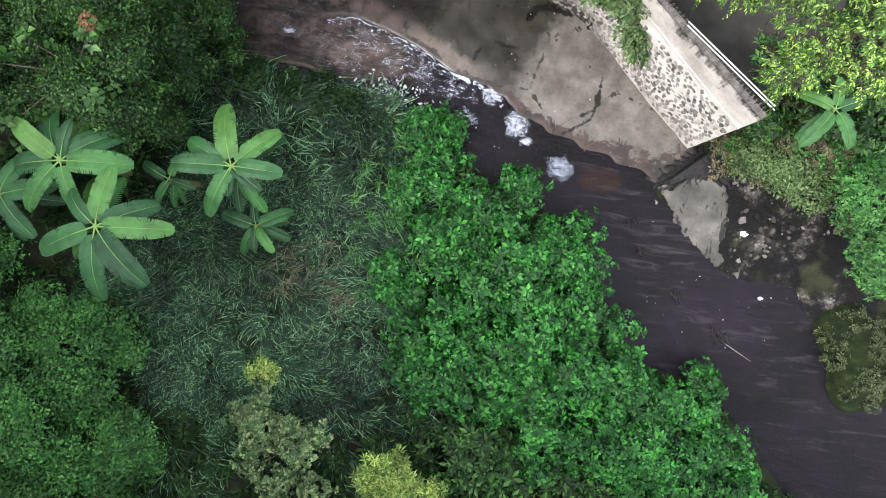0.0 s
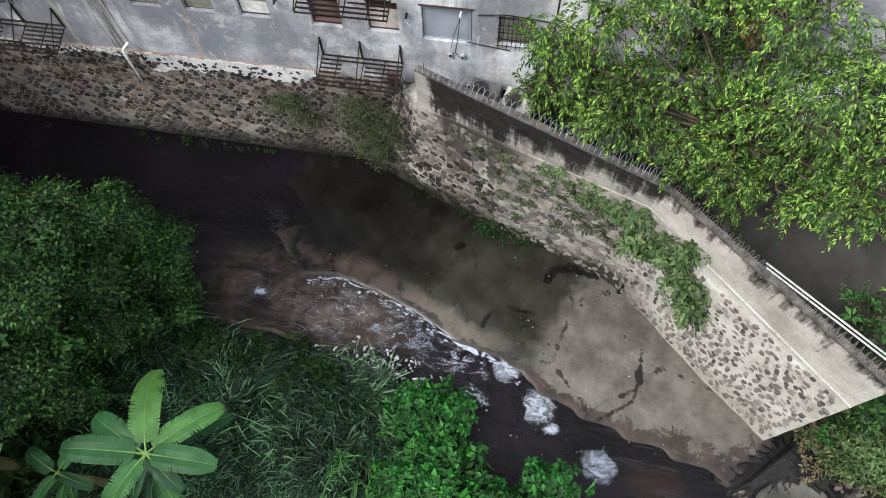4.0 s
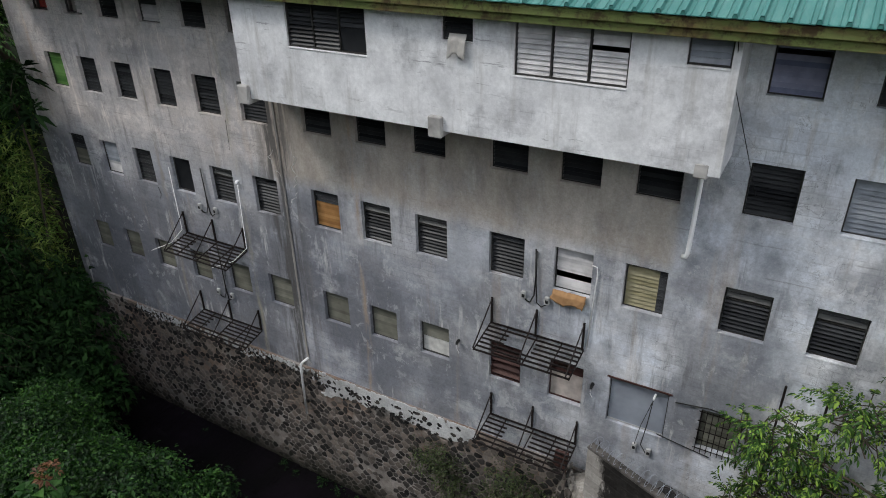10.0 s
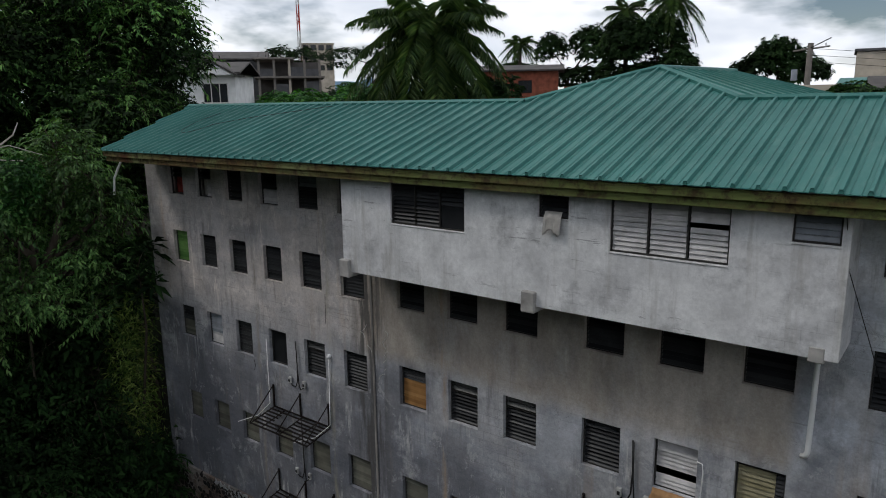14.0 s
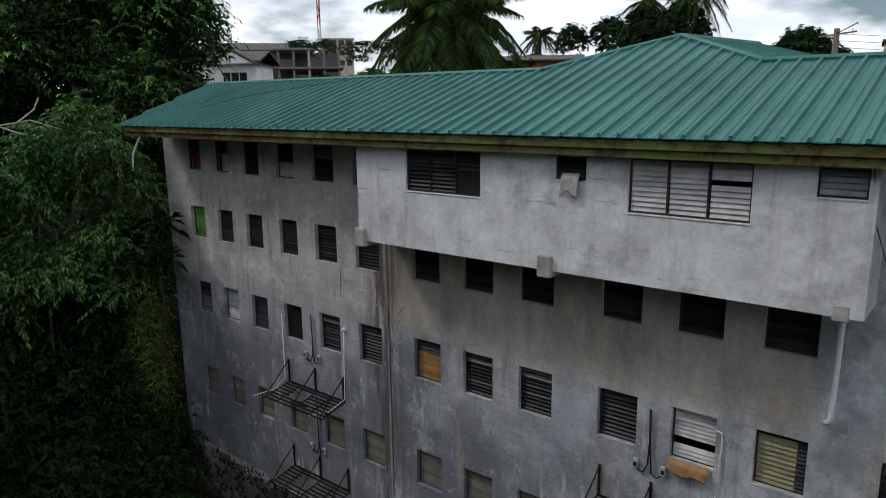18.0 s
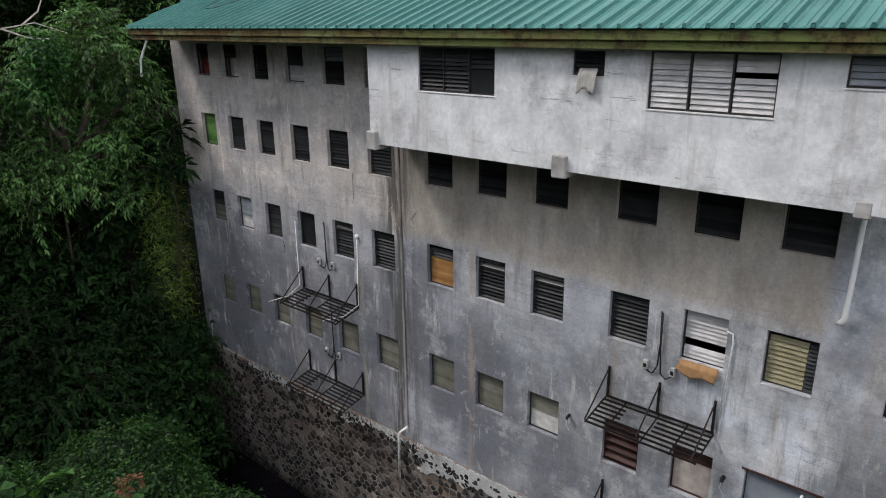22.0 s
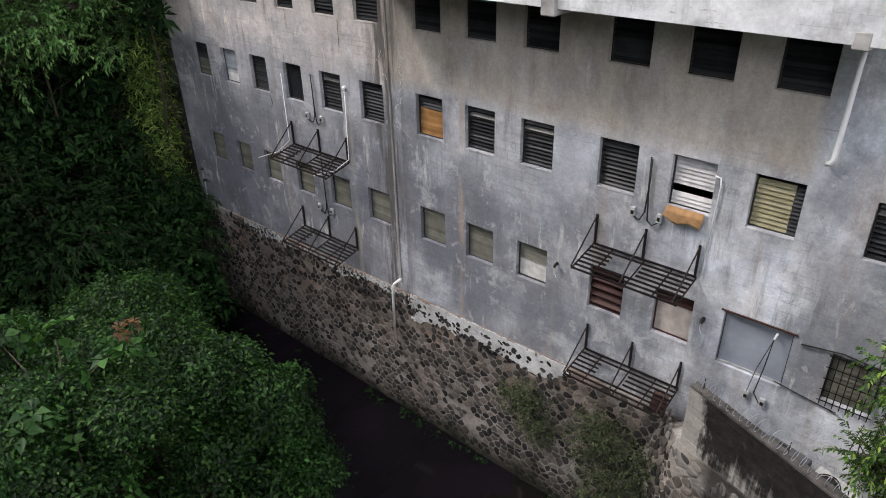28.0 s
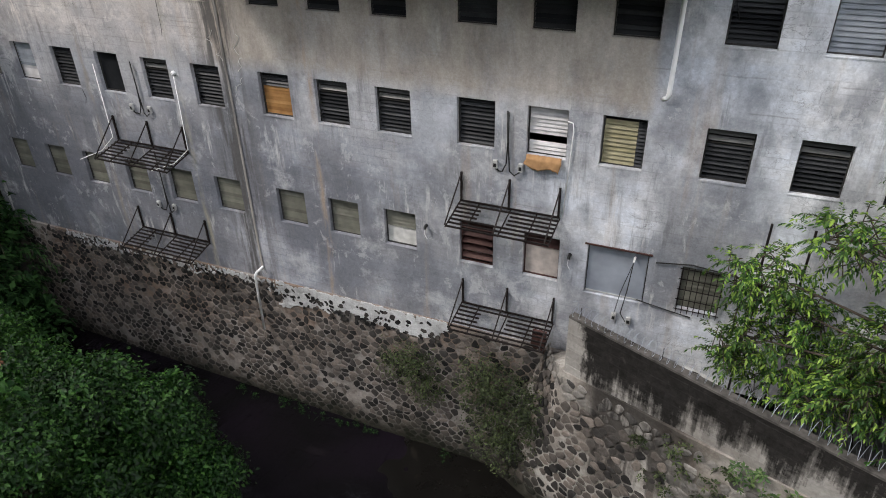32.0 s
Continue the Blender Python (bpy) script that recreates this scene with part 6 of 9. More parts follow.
def cloth(name, label, x0, x1, z0, z1, y, material, seed, skew=0.0):
    """A cloth with folds that hangs over a sill."""
    rng = random.Random(seed)
    b, n, m = Build(), 14, 8
    ph = [rng.uniform(0, 6) for _ in range(3)]
    for k in range(m + 1):
        for i in range(n + 1):
            u, v = i / n, k / m
            fold = 0.03 * math.sin(u * 15 + ph[0]) * (0.3 + v) + 0.015 * math.sin(u * 31 + ph[1])
            hem = 0.05 * math.sin(u * 7 + ph[2]) * v
            over = 0.08 * (1 - min(1, v * 4))
            b.v.append((x0 + (x1 - x0) * (u + 0.03 * math.sin(v * 5)), y - 0.03 + over - abs(fold), z1 - (z1 - z0) * v + hem - skew * u * v + skew * 0.5 * v))
    b.f = [(k * (n + 1) + i, k * (n + 1) + i + 1, (k + 1) * (n + 1) + i + 1, (k + 1) * (n + 1) + i) for k in range(m) for i in range(n)]
    ob = tagged(b.put(name, material, smooth=True), label, "cloth")
    mod = ob.modifiers.new("thickness", "SOLIDIFY")
    mod.thickness = 0.008
    return ob


cloth("hanging_cloth", "crumpled orange cloth hanging over a window sill", -3.40, -2.70, 8.95, 9.20, FY - 0.05, CLOTH_ORANGE, 4, 0.10)
cloth("hanging_cloth", "grey towel hanging from a small window", -5.15, -4.82, 14.02, 14.38, OY - 0.04, CLOTH_GREY, 5)
# last one: folded sheet in place of a brown rubble clump
cloth("rag", "brown folded sheet in place of a rubble clump by the iron rack", -2.98, -2.66, 4.72, 5.20, 11.5, BROWN_FRAME, 6, 0.2)
for k, (x, m, w) in enumerate(((-3.75, CLOTH_RED, 0.3), (-3.2, CLOTH_GREY, 0.35), (-2.85, SLAT_GREEN, 0.3), (-2.4, TRASH_WHITE, 0.35))):
    bag = tagged(Build().box(x - w / 2, x + w / 2, OY + 0.22, OY + 0.5, 13.80, 14.02 + 0.05 * (k % 2), 0.06).put("stored_bag", m), "bundle of coloured cloth stored behind the frosted window", "bundle", "bundles behind the window")
shelf = tagged(Build().box(-4.0, -2.0, OY + 0.16, OY + 0.6, 13.70, 13.798).put("shelf", INSIDE), "plain shelf behind the wide frosted window", "shelf")
pole = Build().tube([(-20.1, 11.2, 14.75), (-20.35, 11.0, 14.1), (-20.42, 10.98, 13.6)], 0.035, 6).put("gutter_spout", PIPE_WHITE)
tagged(pole, "white plastic spout hanging from the eave's corner", "pipe")
wire = Build().tube([(-17.5 + 0.55 * math.cos(a), 12.6 + 0.9 * math.sin(a), roof_z(12.6 + 0.9 * math.sin(a)) + 0.06) for a in np.linspace(2.3, 6.0, 14)] + [(-16.0, 12.9, roof_z(12.9) + 0.06), (-13.5, 13.8, roof_z(13.8) + 0.06)], 0.008, 4).put("loose_wire", PIPE_BLACK)
tagged(wire, "loose black wire lying on the green roof", "wire")

# ---------------------------------------------------------------- courtyard behind the parapet


yard = [(-2.0, 11.72), (-1.75, 10.95), (3.98, 8.72), (8.6, 4.8), (11.5, 7.0), (11.5, 11.72)]
tagged(Build().slab(yard, 3.66, 0.1).put("floor_courtyard", TERRACE), "dark stained concrete floor of the courtyard", "floor", kind="structure")


def razor_wire(name, place, length, z, turns, r, metal):
    ob = thing(name, "coil of razor wire on brackets along the parapet", "razor wire")
    pts = []
    for k in range(turns * 12 + 1):
        a = k / 12 * math.tau
        s = length * k / (turns * 12)
        pts.append(place(s, 0.13 + r * math.sin(a), z + 0.01 + r + r * math.cos(a)))
    Build().tube(pts, 0.005, 3).put("coil", metal, ob)
    for k in range(int(length / 1.8) + 1):
        s = 0.2 + k * 1.8
        if s < length:
            Build().tube([place(s, 0.14, z + 0.002), place(s, 0.14, z + 0.26)], 0.010, 4).put("bracket", IRON, ob)
    return ob


razor_wire("razor_wire", place_1, len_1, 6.28, 44, 0.155, STEEL)
razor_wire("razor_wire", place_2, len_2, 6.24, 44, 0.11, POLE_MAT)


def ac_unit(x, y, z, turn, label, paint):
    ob = thing("air_conditioner", label, "air conditioner", "outdoor air conditioner units")
    Build().box(-0.40, 0.40, -0.15, 0.15, 0.0, 0.58, 0.02).put("casing", paint, ob)
    b = Build()
    ring = [(-0.10 + 0.23 * math.cos(a), -0.16, 0.29 + 0.23 * math.sin(a)) for a in np.linspace(0, math.tau, 19)]
    b.tube(ring, 0.012, 4).put("fan_guard", IRON, ob)
    for k in range(6):
        a = k * math.pi / 6
        c, s = 0.22 * math.cos(a), 0.22 * math.sin(a)
        Build().tube([(-0.10 - c, -0.162, 0.29 - s), (-0.10 + c, -0.162, 0.29 + s)], 0.006, 3).put("guard_bar", IRON, ob)
    Build().tube([(-0.10, -0.151, 0.29), (-0.10, -0.154, 0.29)], 0.21, 18).put("fan_recess", PIPE_BLACK, ob)
    ob.matrix_basis = pose(x, y, z, *turn)
    return ob


ac_unit(-0.42, 10.95, 5.06, (-70, 0, -14), "dark grey outdoor air conditioner lying behind the parapet", OLD_SHEET)
ac_unit(0.44, 10.85, 4.92, (-66, 0, -20), "pale grey outdoor air conditioner lying behind the parapet", BOX_GREY)
for x, y, z in ((-0.42, 10.95, 5.03), (0.44, 10.85, 4.89)):
    st = Build().box(x - 0.33, x + 0.33, y + 0.02, y + 0.5, 3.55, z, 0.02).put("plinth", TERRACE)
    tagged(st, "stained concrete plinth under an air conditioner", "plinth")
for x in (1.12, 1.80):
    po = Build().tube([(x, 11.25, 3.5), (x + 0.02, 11.25, 8.85)], 0.022, 6).put("iron_post", IRON)
    tagged(po, "rusty iron post standing among the leaves", "post", "rusty posts in the courtyard")
shed = thing("lean_to_roof", "grey corrugated sheet lean-to roof in the courtyard", "roof")
for k in range(7):
    x = 2.0 + k * 0.62
    b = Build()
    for j in range(6):
        a, c = x + j * 0.1, x + j * 0.1 + 0.05
        b.add([(a, 10.2 - 0.33 * (x - 2) * 0.55, 5.1), (c, 10.2 - 0.33 * (x - 2) * 0.55, 5.14), (c, 11.7, 5.7), (a, 11.7, 5.66)], [(0, 1, 2, 3)])
        b.add([(c, 10.2 - 0.33 * (x - 2) * 0.55, 5.14), (a + 0.1, 10.2 - 0.33 * (x - 2) * 0.55, 5.1), (a + 0.1, 11.7, 5.66), (c, 11.7, 5.7)], [(0, 1, 2, 3)])
    b.put("corrugated_sheet", OLD_SHEET, shed)
for x in (2.1, 6.1):
    Build().box(x - 0.04, x + 0.04, 10.3 - 0.18 * (x - 2), 10.38 - 0.18 * (x - 2), 3.55, 5.1).put("post", IRON, shed)
for dy in (0.0, 0.11):
    pl = Build().tube([(6.1, 6.68 + dy, 6.42), (8.75, 4.72 + dy, 6.42)], 0.021, 7).put("long_pole", POLE_PALE)
    tagged(pl, "long white pole resting on the parapet brackets", "pole", "white poles on the parapet")
for s in (1.2, 3.6):
    px, py, pz = place_2(s, 0.3, 5.0)
    st = Build().tube([(px, py, 3.55), (px, py + 0.02, 6.32)], 0.03, 5).put("iron_post", IRON)
    tagged(st, "iron post behind the parapet carrying poles", "post", "iron posts behind the parapet")

# ---------------------------------------------------------------- weathered joints of the parapets and stones of the walls


def pebble_shape(seed, sides=8):
    """A low irregular stone face, one unit across and one unit proud."""
    rng = random.Random(seed)
    rim = [(0.5 * rng.uniform(0.68, 1.12) * math.cos(k * math.tau / sides + rng.uniform(-0.25, 0.25)), 0.5 * rng.uniform(0.68, 1.12) * math.sin(k * math.tau / sides)) for k in range(sides)]
    v = [(x, 0.25, y) for x, y in rim] + [(x * 0.98, -0.6, y * 0.98) for x, y in rim] + [(x * 0.88 + rng.uniform(-0.03, 0.03), -0.95 + rng.uniform(-0.12, 0.12), y * 0.88) for x, y in rim] + [(0, -1.0, 0)]
    f = []
    for r in range(2):
        f += [(r * sides + k, r * sides + (k + 1) % sides, (r + 1) * sides + (k + 1) % sides, (r + 1) * sides + k) for k in range(sides)]
    f += [(2 * sides + k, 2 * sides + (k + 1) % sides, 3 * sides) for k in range(sides)]
    return v, f


SHAPES = [pebble_shape(k, 5 + k % 3) for k in range(14)]
STONE_MESHES = []
for v, f in SHAPES:
    me = bpy.data.meshes.new("stone")
    me.from_pydata(v, [], f)
    me.materials.append(STONE)
    STONE_MESHES.append(me)
WALL_STONE_MESHES = [me.copy() for me in STONE_MESHES]
for me in WALL_STONE_MESHES:
    me.materials[0] = STONE_WALL


def stone_field(parent, place, heading, s0, s1, z0, z1, seed, near, step=0.31, proud=0.05, fill=0.9, bare=None, gate=-0.22, pale=False):
    """Stones over a wall face; those in the near stretch are parts, the rest is one joined part."""
    rng = random.Random(seed)
    rest, count = Build(), 0
    z, row = z0, 0
    while z < z1:
        s = s0 + (row % 2) * step * 0.5
        while s < s1:
            if rng.random() < fill and noise.noise((s * 0.7 + seed, z * 0.9, 3.1)) > gate and not (bare and bare(s, z) > rng.random()):
                w, h = step * rng.uniform(0.55, 1.35) * (0.78 if pale else 1), step * rng.uniform(0.5, 0.95) * (0.78 if pale else 1)
                c = place(s + rng.uniform(-0.06, 0.06), 0.0, z + rng.uniform(-0.05, 0.05))
                m = Matrix.Translation(c) @ Matrix.Rotation(heading(s) if callable(heading) else heading, 4, "Z") @ Matrix.Rotation(rng.uniform(-1.2, 1.2), 4, "Y") @ Matrix.Diagonal((w, proud * rng.uniform(0.5, 1.2), h, 1))
                k = rng.randrange(len(SHAPES))
                if near[0] <= s <= near[1] and count < 300:
                    ob = new("stone", (WALL_STONE_MESHES if pale else STONE_MESHES)[k])
                    ob.parent = parent
                    ob.matrix_basis = m
                    count += 1
                else:
                    v, f = SHAPES[k]
                    rest.add([m @ Vector(p) for p in v], f)
            s += step * rng.uniform(0.85, 1.2)
        z += step * 0.72
        row += 1
    if rest.v:
        tagged(rest.put("stone_facing", STONE_WALL_FAR if pale else STONE_FAR, parent), kind="stuff")


def rubble_cells(parent, place, s0, s1, z0, z1, seed, near, step, joint, proud, keep, near_mat, far_mat):
    """Angular stones that fit one another with open joints; those in the near stretch are parts, the rest is one joined part."""
    r = random.Random(seed)
    dx, dz = step * 1.25, step * 0.8
    cols, rows = int((s1 - s0) / dx), int((z1 - z0) / dz)
    seeds = {(i, j): (s0 + (i + 0.5 * (j % 2) + r.uniform(-0.34, 0.34)) * dx, z0 + (j + r.uniform(-0.34, 0.34)) * dz) for i in range(-2, cols + 3) for j in range(-2, rows + 3)}
    rest, count = Build(), 0
    for j in range(rows + 1):
        for i in range(cols + 1):
            cx, cz = seeds[i, j]
            if keep(cx, cz) < r.random():
                continue
            poly = [(cx - dx, cz - dz * 1.2), (cx + dx, cz - dz * 1.2), (cx + dx, cz + dz * 1.2), (cx - dx, cz + dz * 1.2)]
            for di in (-2, -1, 0, 1, 2):
                for dj in (-2, -1, 0, 1, 2):
                    if di == dj == 0 or (i + di, j + dj) not in seeds:
                        continue
                    qx, qz = seeds[i + di, j + dj]
                    nx, nz = qx - cx, qz - cz
                    half = math.hypot(nx, nz)
                    lim = half / 2 - joint * r.uniform(0.7, 1.4)
                    dist = [((x - cx) * nx + (z - cz) * nz) / half - lim for x, z in poly]
                    cut = []
                    for k in range(len(poly)):
                        (x, z), (u, w), d, e = poly[k - 1], poly[k], dist[k - 1], dist[k]
                        if (d < 0) != (e < 0):
                            t = d / (d - e)
                            cut.append((x + (u - x) * t, z + (w - z) * t))
                        if e <= 0:
                            cut.append((u, w))
                    poly = cut
                    if len(poly) < 3:
                        break
                if len(poly) < 3:
                    break
            if len(poly) < 3:
                continue
            rim = []
            for k in range(len(poly)):
                (x, z), (u, w) = poly[k - 1], poly[k]
                c = r.uniform(0.16, 0.30)
                if math.hypot(u - x, w - z) > 0.05:
                    rim += [(x + (u - x) * c, z + (w - z) * c), (u + (x - u) * c, w + (z - w) * c)]
                else:
                    rim.append(((x + u) / 2, (z + w) / 2))
            n, h = len(rim), proud * r.uniform(0.4, 1.3)
            mx, mz = sum(q[0] for q in rim) / n, sum(q[1] for q in rim) / n
            v = [place(x, 0.03, z) for x, z in rim] + [place(x, -0.6 * h, z) for x, z in rim]
            v += [place(mx + (x - mx) * 0.8, -h * r.uniform(0.85, 1.1), mz + (z - mz) * 0.8) for x, z in rim] + [place(mx, -h * 1.1, mz)]
            f = [(g * n + k, g * n + (k + 1) % n, g * n + n + (k + 1) % n, g * n + n + k) for g in (0, 1) for k in range(n)]
            f += [(2 * n + k, 2 * n + (k + 1) % n, 3 * n) for k in range(n)]
            if near[0] <= cx <= near[1] and count < 300:
                Build().add(v, f).put("stone", near_mat, parent)
                count += 1
            else:
                rest.add(v, f)
    tagged(rest.put("stone_facing", far_mat, parent), kind="stuff")


# block courses of the parapets
def block_courses(par_name, place, length, z0, z1, heading, seed):
    rng = random.Random(seed)
    par = bpy.data.objects[par_name]
    me = {}
    rows = int((z1 - z0) / 0.21)
    for r in range(rows):
        s = 0.02 + (r % 2) * 0.2
        while s + 0.39 < length:
            if rng.random() < 0.86 and z0 + r * 0.21 > z0 + 0.34 * s / length - 0.03:
                key = rng.randrange(3)
                if key not in me:
                    b = Build().box(0, 0.392, 0, 0.03, 0, 0.200, 0.0025)
                    me[key] = bpy.data.meshes.new("block")
                    me[key].from_pydata(b.v, [], b.f)
                    me[key].materials.append(PARAPET)
                ob = new("block", me[key])
                ob.parent = par
                ob.matrix_basis = Matrix.Translation(place(s, 0.026 - rng.uniform(0, 0.004), z0 + r * 0.21 + 0.008)) @ Matrix.Rotation(heading, 4, "Z")
            s += 0.405


HEAD_1 = math.atan2(WALL_B[1] - WALL_A[1], WALL_B[0] - WALL_A[0])

# ---------------------------------------------------------------- stream: foam, litter, rocks


def flat_patch(b, x, y, r, z, rng, thick=0.012, sides=9, stretch=1.0, turn=0.0):
    out = []
    for k in range(sides):
        a = k * math.tau / sides
        rr = r * rng.uniform(0.55, 1.15)
        px, py = rr * math.cos(a) * stretch, rr * math.sin(a)
        out.append((x + px * math.cos(turn) - py * math.sin(turn), y + px * math.sin(turn) + py * math.cos(turn)))
    n = len(b.v)
    b.v += [(px, py, z) for px, py in out] + [(x + (px - x) * 0.6, y + (py - y) * 0.6, z + thick) for px, py in out]
    b.f += [(n + k, n + (k + 1) % sides, n + sides + (k + 1) % sides, n + sides + k) for k in range(sides)] + [tuple(range(n + sides, n + 2 * sides))]


rng = random.Random(21)
for cx, cy, rx, turn, lab in ((2.2, 4.55, 0.62, -0.9, "patch of white foam drifting on the stream"), (3.95, 3.1, 0.58, -0.5, "patch of white foam drifting on the stream"), (-6.5, 6.7, 0.22, 0.2, "small clump of white foam"), (2.6, 3.9, 0.25, 0.4, "thin foam on the stream"), (1.1, 5.45, 0.5, -0.5, "white foam at the concrete edge"), (0.2, 4.4, 0.5, 0.3, "thin pale foam on the rapids")):
    b = Build()
    flat_patch(b, cx, cy, rx * 1.05, level(cx) + 0.012, rng, 0.012, 23, 1.75, turn)
    tagged(b.put("foam_patch", FOAM_PATCH), lab, "foam", "foam patches on the stream")
b = Build()
line = [(-5.2, 7.25), (-4.3, 7.48), (-3.0, 7.15), (-1.8, 6.72), (-0.4, 5.98), (0.9, 5.6), (1.6, 5.15)]
for (ax, ay), (bx, by) in zip(line[:-1], line[1:]):
    for _ in range(16):
        t = rng.random()
        x, y = ax + t * (bx - ax) + rng.gauss(0, 0.02), ay + t * (by - ay) - abs(rng.gauss(0, 0.11))
        flat_patch(b, x, y, rng.uniform(0.008, 0.032), level(x) + 0.012, rng, 0.008, 7, rng.uniform(1, 2.8), math.atan2(by - ay, bx - ax))
fine = []
for (ax, ay), (bx, by) in zip(line[:-1], line[1:]):
    fine += [(ax + (bx - ax) * k / 12, ay + (by - ay) * k / 12) for k in range(12)]
start = len(b.v)
for k, (x, y) in enumerate(fine):
    y += 0.10 * noise.noise((k * 0.31, 2.0, 0.0)) + 0.05 * noise.noise((k * 0.9, 5.0, 0.0))
    w = max(0.004, 0.016 + 0.075 * math.exp(-((x - 0.35) / 0.55) ** 2) + 0.035 * noise.noise((k * 0.17, 9.0, 0.0)) + 0.03 * noise.noise((k * 0.7, 3.0, 0.0)))
    b.v += [(x, y + w, level(x) + 0.012), (x, y, level(x) + 0.022), (x, y - w, level(x) + 0.012)]
b.f += [(start + 3 * k + q, start + 3 * k + q + 1, start + 3 * k + q + 4, start + 3 * k + q + 3) for k in range(len(fine) - 1) for q in (0, 1)]
tagged(b.put("foam_line", FOAM), "line of white foam along the concrete edge", "foam", kind="stuff")
b = Build()
for cx, cy, rx in ((-4.2, 6.5, 1.1), (-2.6, 6.1, 1.2), (-1.2, 5.7, 1.0), (-0.2, 5.2, 0.9)):
    flat_patch(b, cx, cy, rx, level(cx) + 0.010, rng, 0.004, 17, 1.2, -0.45)
tagged(b.put("rapids_foam", FOAM_THIN), "broken white foam on the rapids", "foam", kind="stuff")
b = Build()
for _ in range(230):
    x, y = rng.gauss(-2.6, 0.75), rng.gauss(4.75, 0.32)
    flat_patch(b, x, y, rng.uniform(0.015, 0.055), 0.30 + rng.uniform(0, 0.15), rng, 0.02, 5, rng.uniform(1, 3), rng.uniform(0, 3))
tagged(b.put("litter_scatter", LITTER), "scattered pale litter caught in the bank growth", "litter", kind="stuff")
b = Build()
for _ in range(150):
    x, y = rng.uniform(-5, 13), 0
    y = rng.uniform(3.0, 9.5) if x < 7 else rng.uniform(-3, 3)
    z = max(float(ground_height(x, y)), level(x) + (0.04 if x < 8.5 and y > 3 else 0.01))
    flat_patch(b, x, y, rng.uniform(0.012, 0.035), z + 0.004, rng, 0.01, 5)
tagged(b.put("litter_specks", LITTER), "small specks of pale litter on concrete and water", "litter", kind="stuff")
for x, y, r in ((10.9, 1.65, 0.17), (12.0, -0.6, 0.10), (2.72, 1.9, 0.13)):
    b = Build()
    z = max(float(ground_height(x, y)), level(x))
    v, f = SHAPES[int(x) % 10]
    b.add([(x + p[0] * r * 2, y + p[2] * r * 1.5, z + 0.02 - p[1] * 0.07) for p in v], [tuple(reversed(q)) for q in f])
    tagged(b.put("plastic_bag", TRASH_WHITE), "crumpled white plastic litter on the bank", "litter", "pieces of white litter")


def debris(cx, cy, size, count, label, seed, stick=None):
    r = random.Random(seed)
    ob = thing("debris_pile", label, "debris", "branch debris in the stream")
    for _ in range(count):
        a, ln = r.gauss(-0.75, 0.55), size * r.uniform(0.3, 1.2)
        x, y = cx + r.gauss(0, size * 0.25), cy + r.gauss(0, size * 0.25)
        z = level(x) + r.uniform(0.02, 0.12)
        dx, dy = math.cos(a) * ln / 2, math.sin(a) * ln / 2
        Build().tube([(x - dx, y - dy, z), (x + 0.05 * dy, y - 0.05 * dx, z + 0.04), (x + dx, y + dy, z - 0.02)], [0.014, 0.020, 0.007], 4).put("branch", WET_WOOD, ob)
    if stick:
        Build().tube([(*p, level(p[0]) + 0.05) for p in stick], [0.018, 0.015, 0.008], 5).put("branch", POLE_MAT, ob, "long grey stick")
    return ob


debris(10.75, -2.25, 0.55, 26, "tangle of branches stranded in the stream with a long pale stick", 3, [(10.9, -2.4), (11.4, -2.65), (12.0, -2.95)])
debris(7.0, 1.5, 0.4, 12, "small tangle of branches in the stream", 4)
debris(7.4, 0.4, 0.35, 10, "small tangle of twigs in the stream", 5)
debris(2.7, 1.95, 0.45, 12, "tangle of branches and litter by the bank", 6)
debris(8.9, -1.0, 0.5, 9, "long twigs lying in the stream", 7)
debris(8.9, 3.8, 0.55, 22, "tangle of black wet twigs at the end of the concrete apron", 9)
lg = Build().tube([(-8.4, 5.35, 0.35), (-7.2, 5.55, 0.33), (-5.8, 5.5, 0.30), (-4.7, 5.25, 0.25)], [0.11, 0.10, 0.09, 0.05], 8).put("fallen_trunk", BARK, smooth=True)
tagged(lg, "fallen dark tree trunk along the water's edge", "log")

SLAB_LINE = [(7.85, 2.75), (8.45, 1.75), (9.2, 1.05), (10.0, 0.45), (10.75, 0.1), (10.2, 0.9), (10.3, 2.1), (10.0, 3.25), (9.2, 3.5), (8.6, 3.35), (7.85, 2.75)]
rubble = thing("rubble_bank", "rubble of grey rocks and broken concrete on the bank", "rubble", kind="structure")
rng = random.Random(33)
ROCKS = []
for k in range(6):
    v, f = pebble_shape(100 + k, 8)
    me = bpy.data.meshes.new("rock")
    me.from_pydata([(p[0], p[2], -p[1] * 0.8) for p in v], [], [tuple(reversed(q)) for q in f])
    me.materials.append(stone_material(f"bank_rock_{k}", (0.007, 0.007, 0.006), (0.030, 0.028, 0.025), (0.17, 0.16, 0.145), True) if k == 0 else ROCKS[0].materials[0])
    ROCKS.append(me)
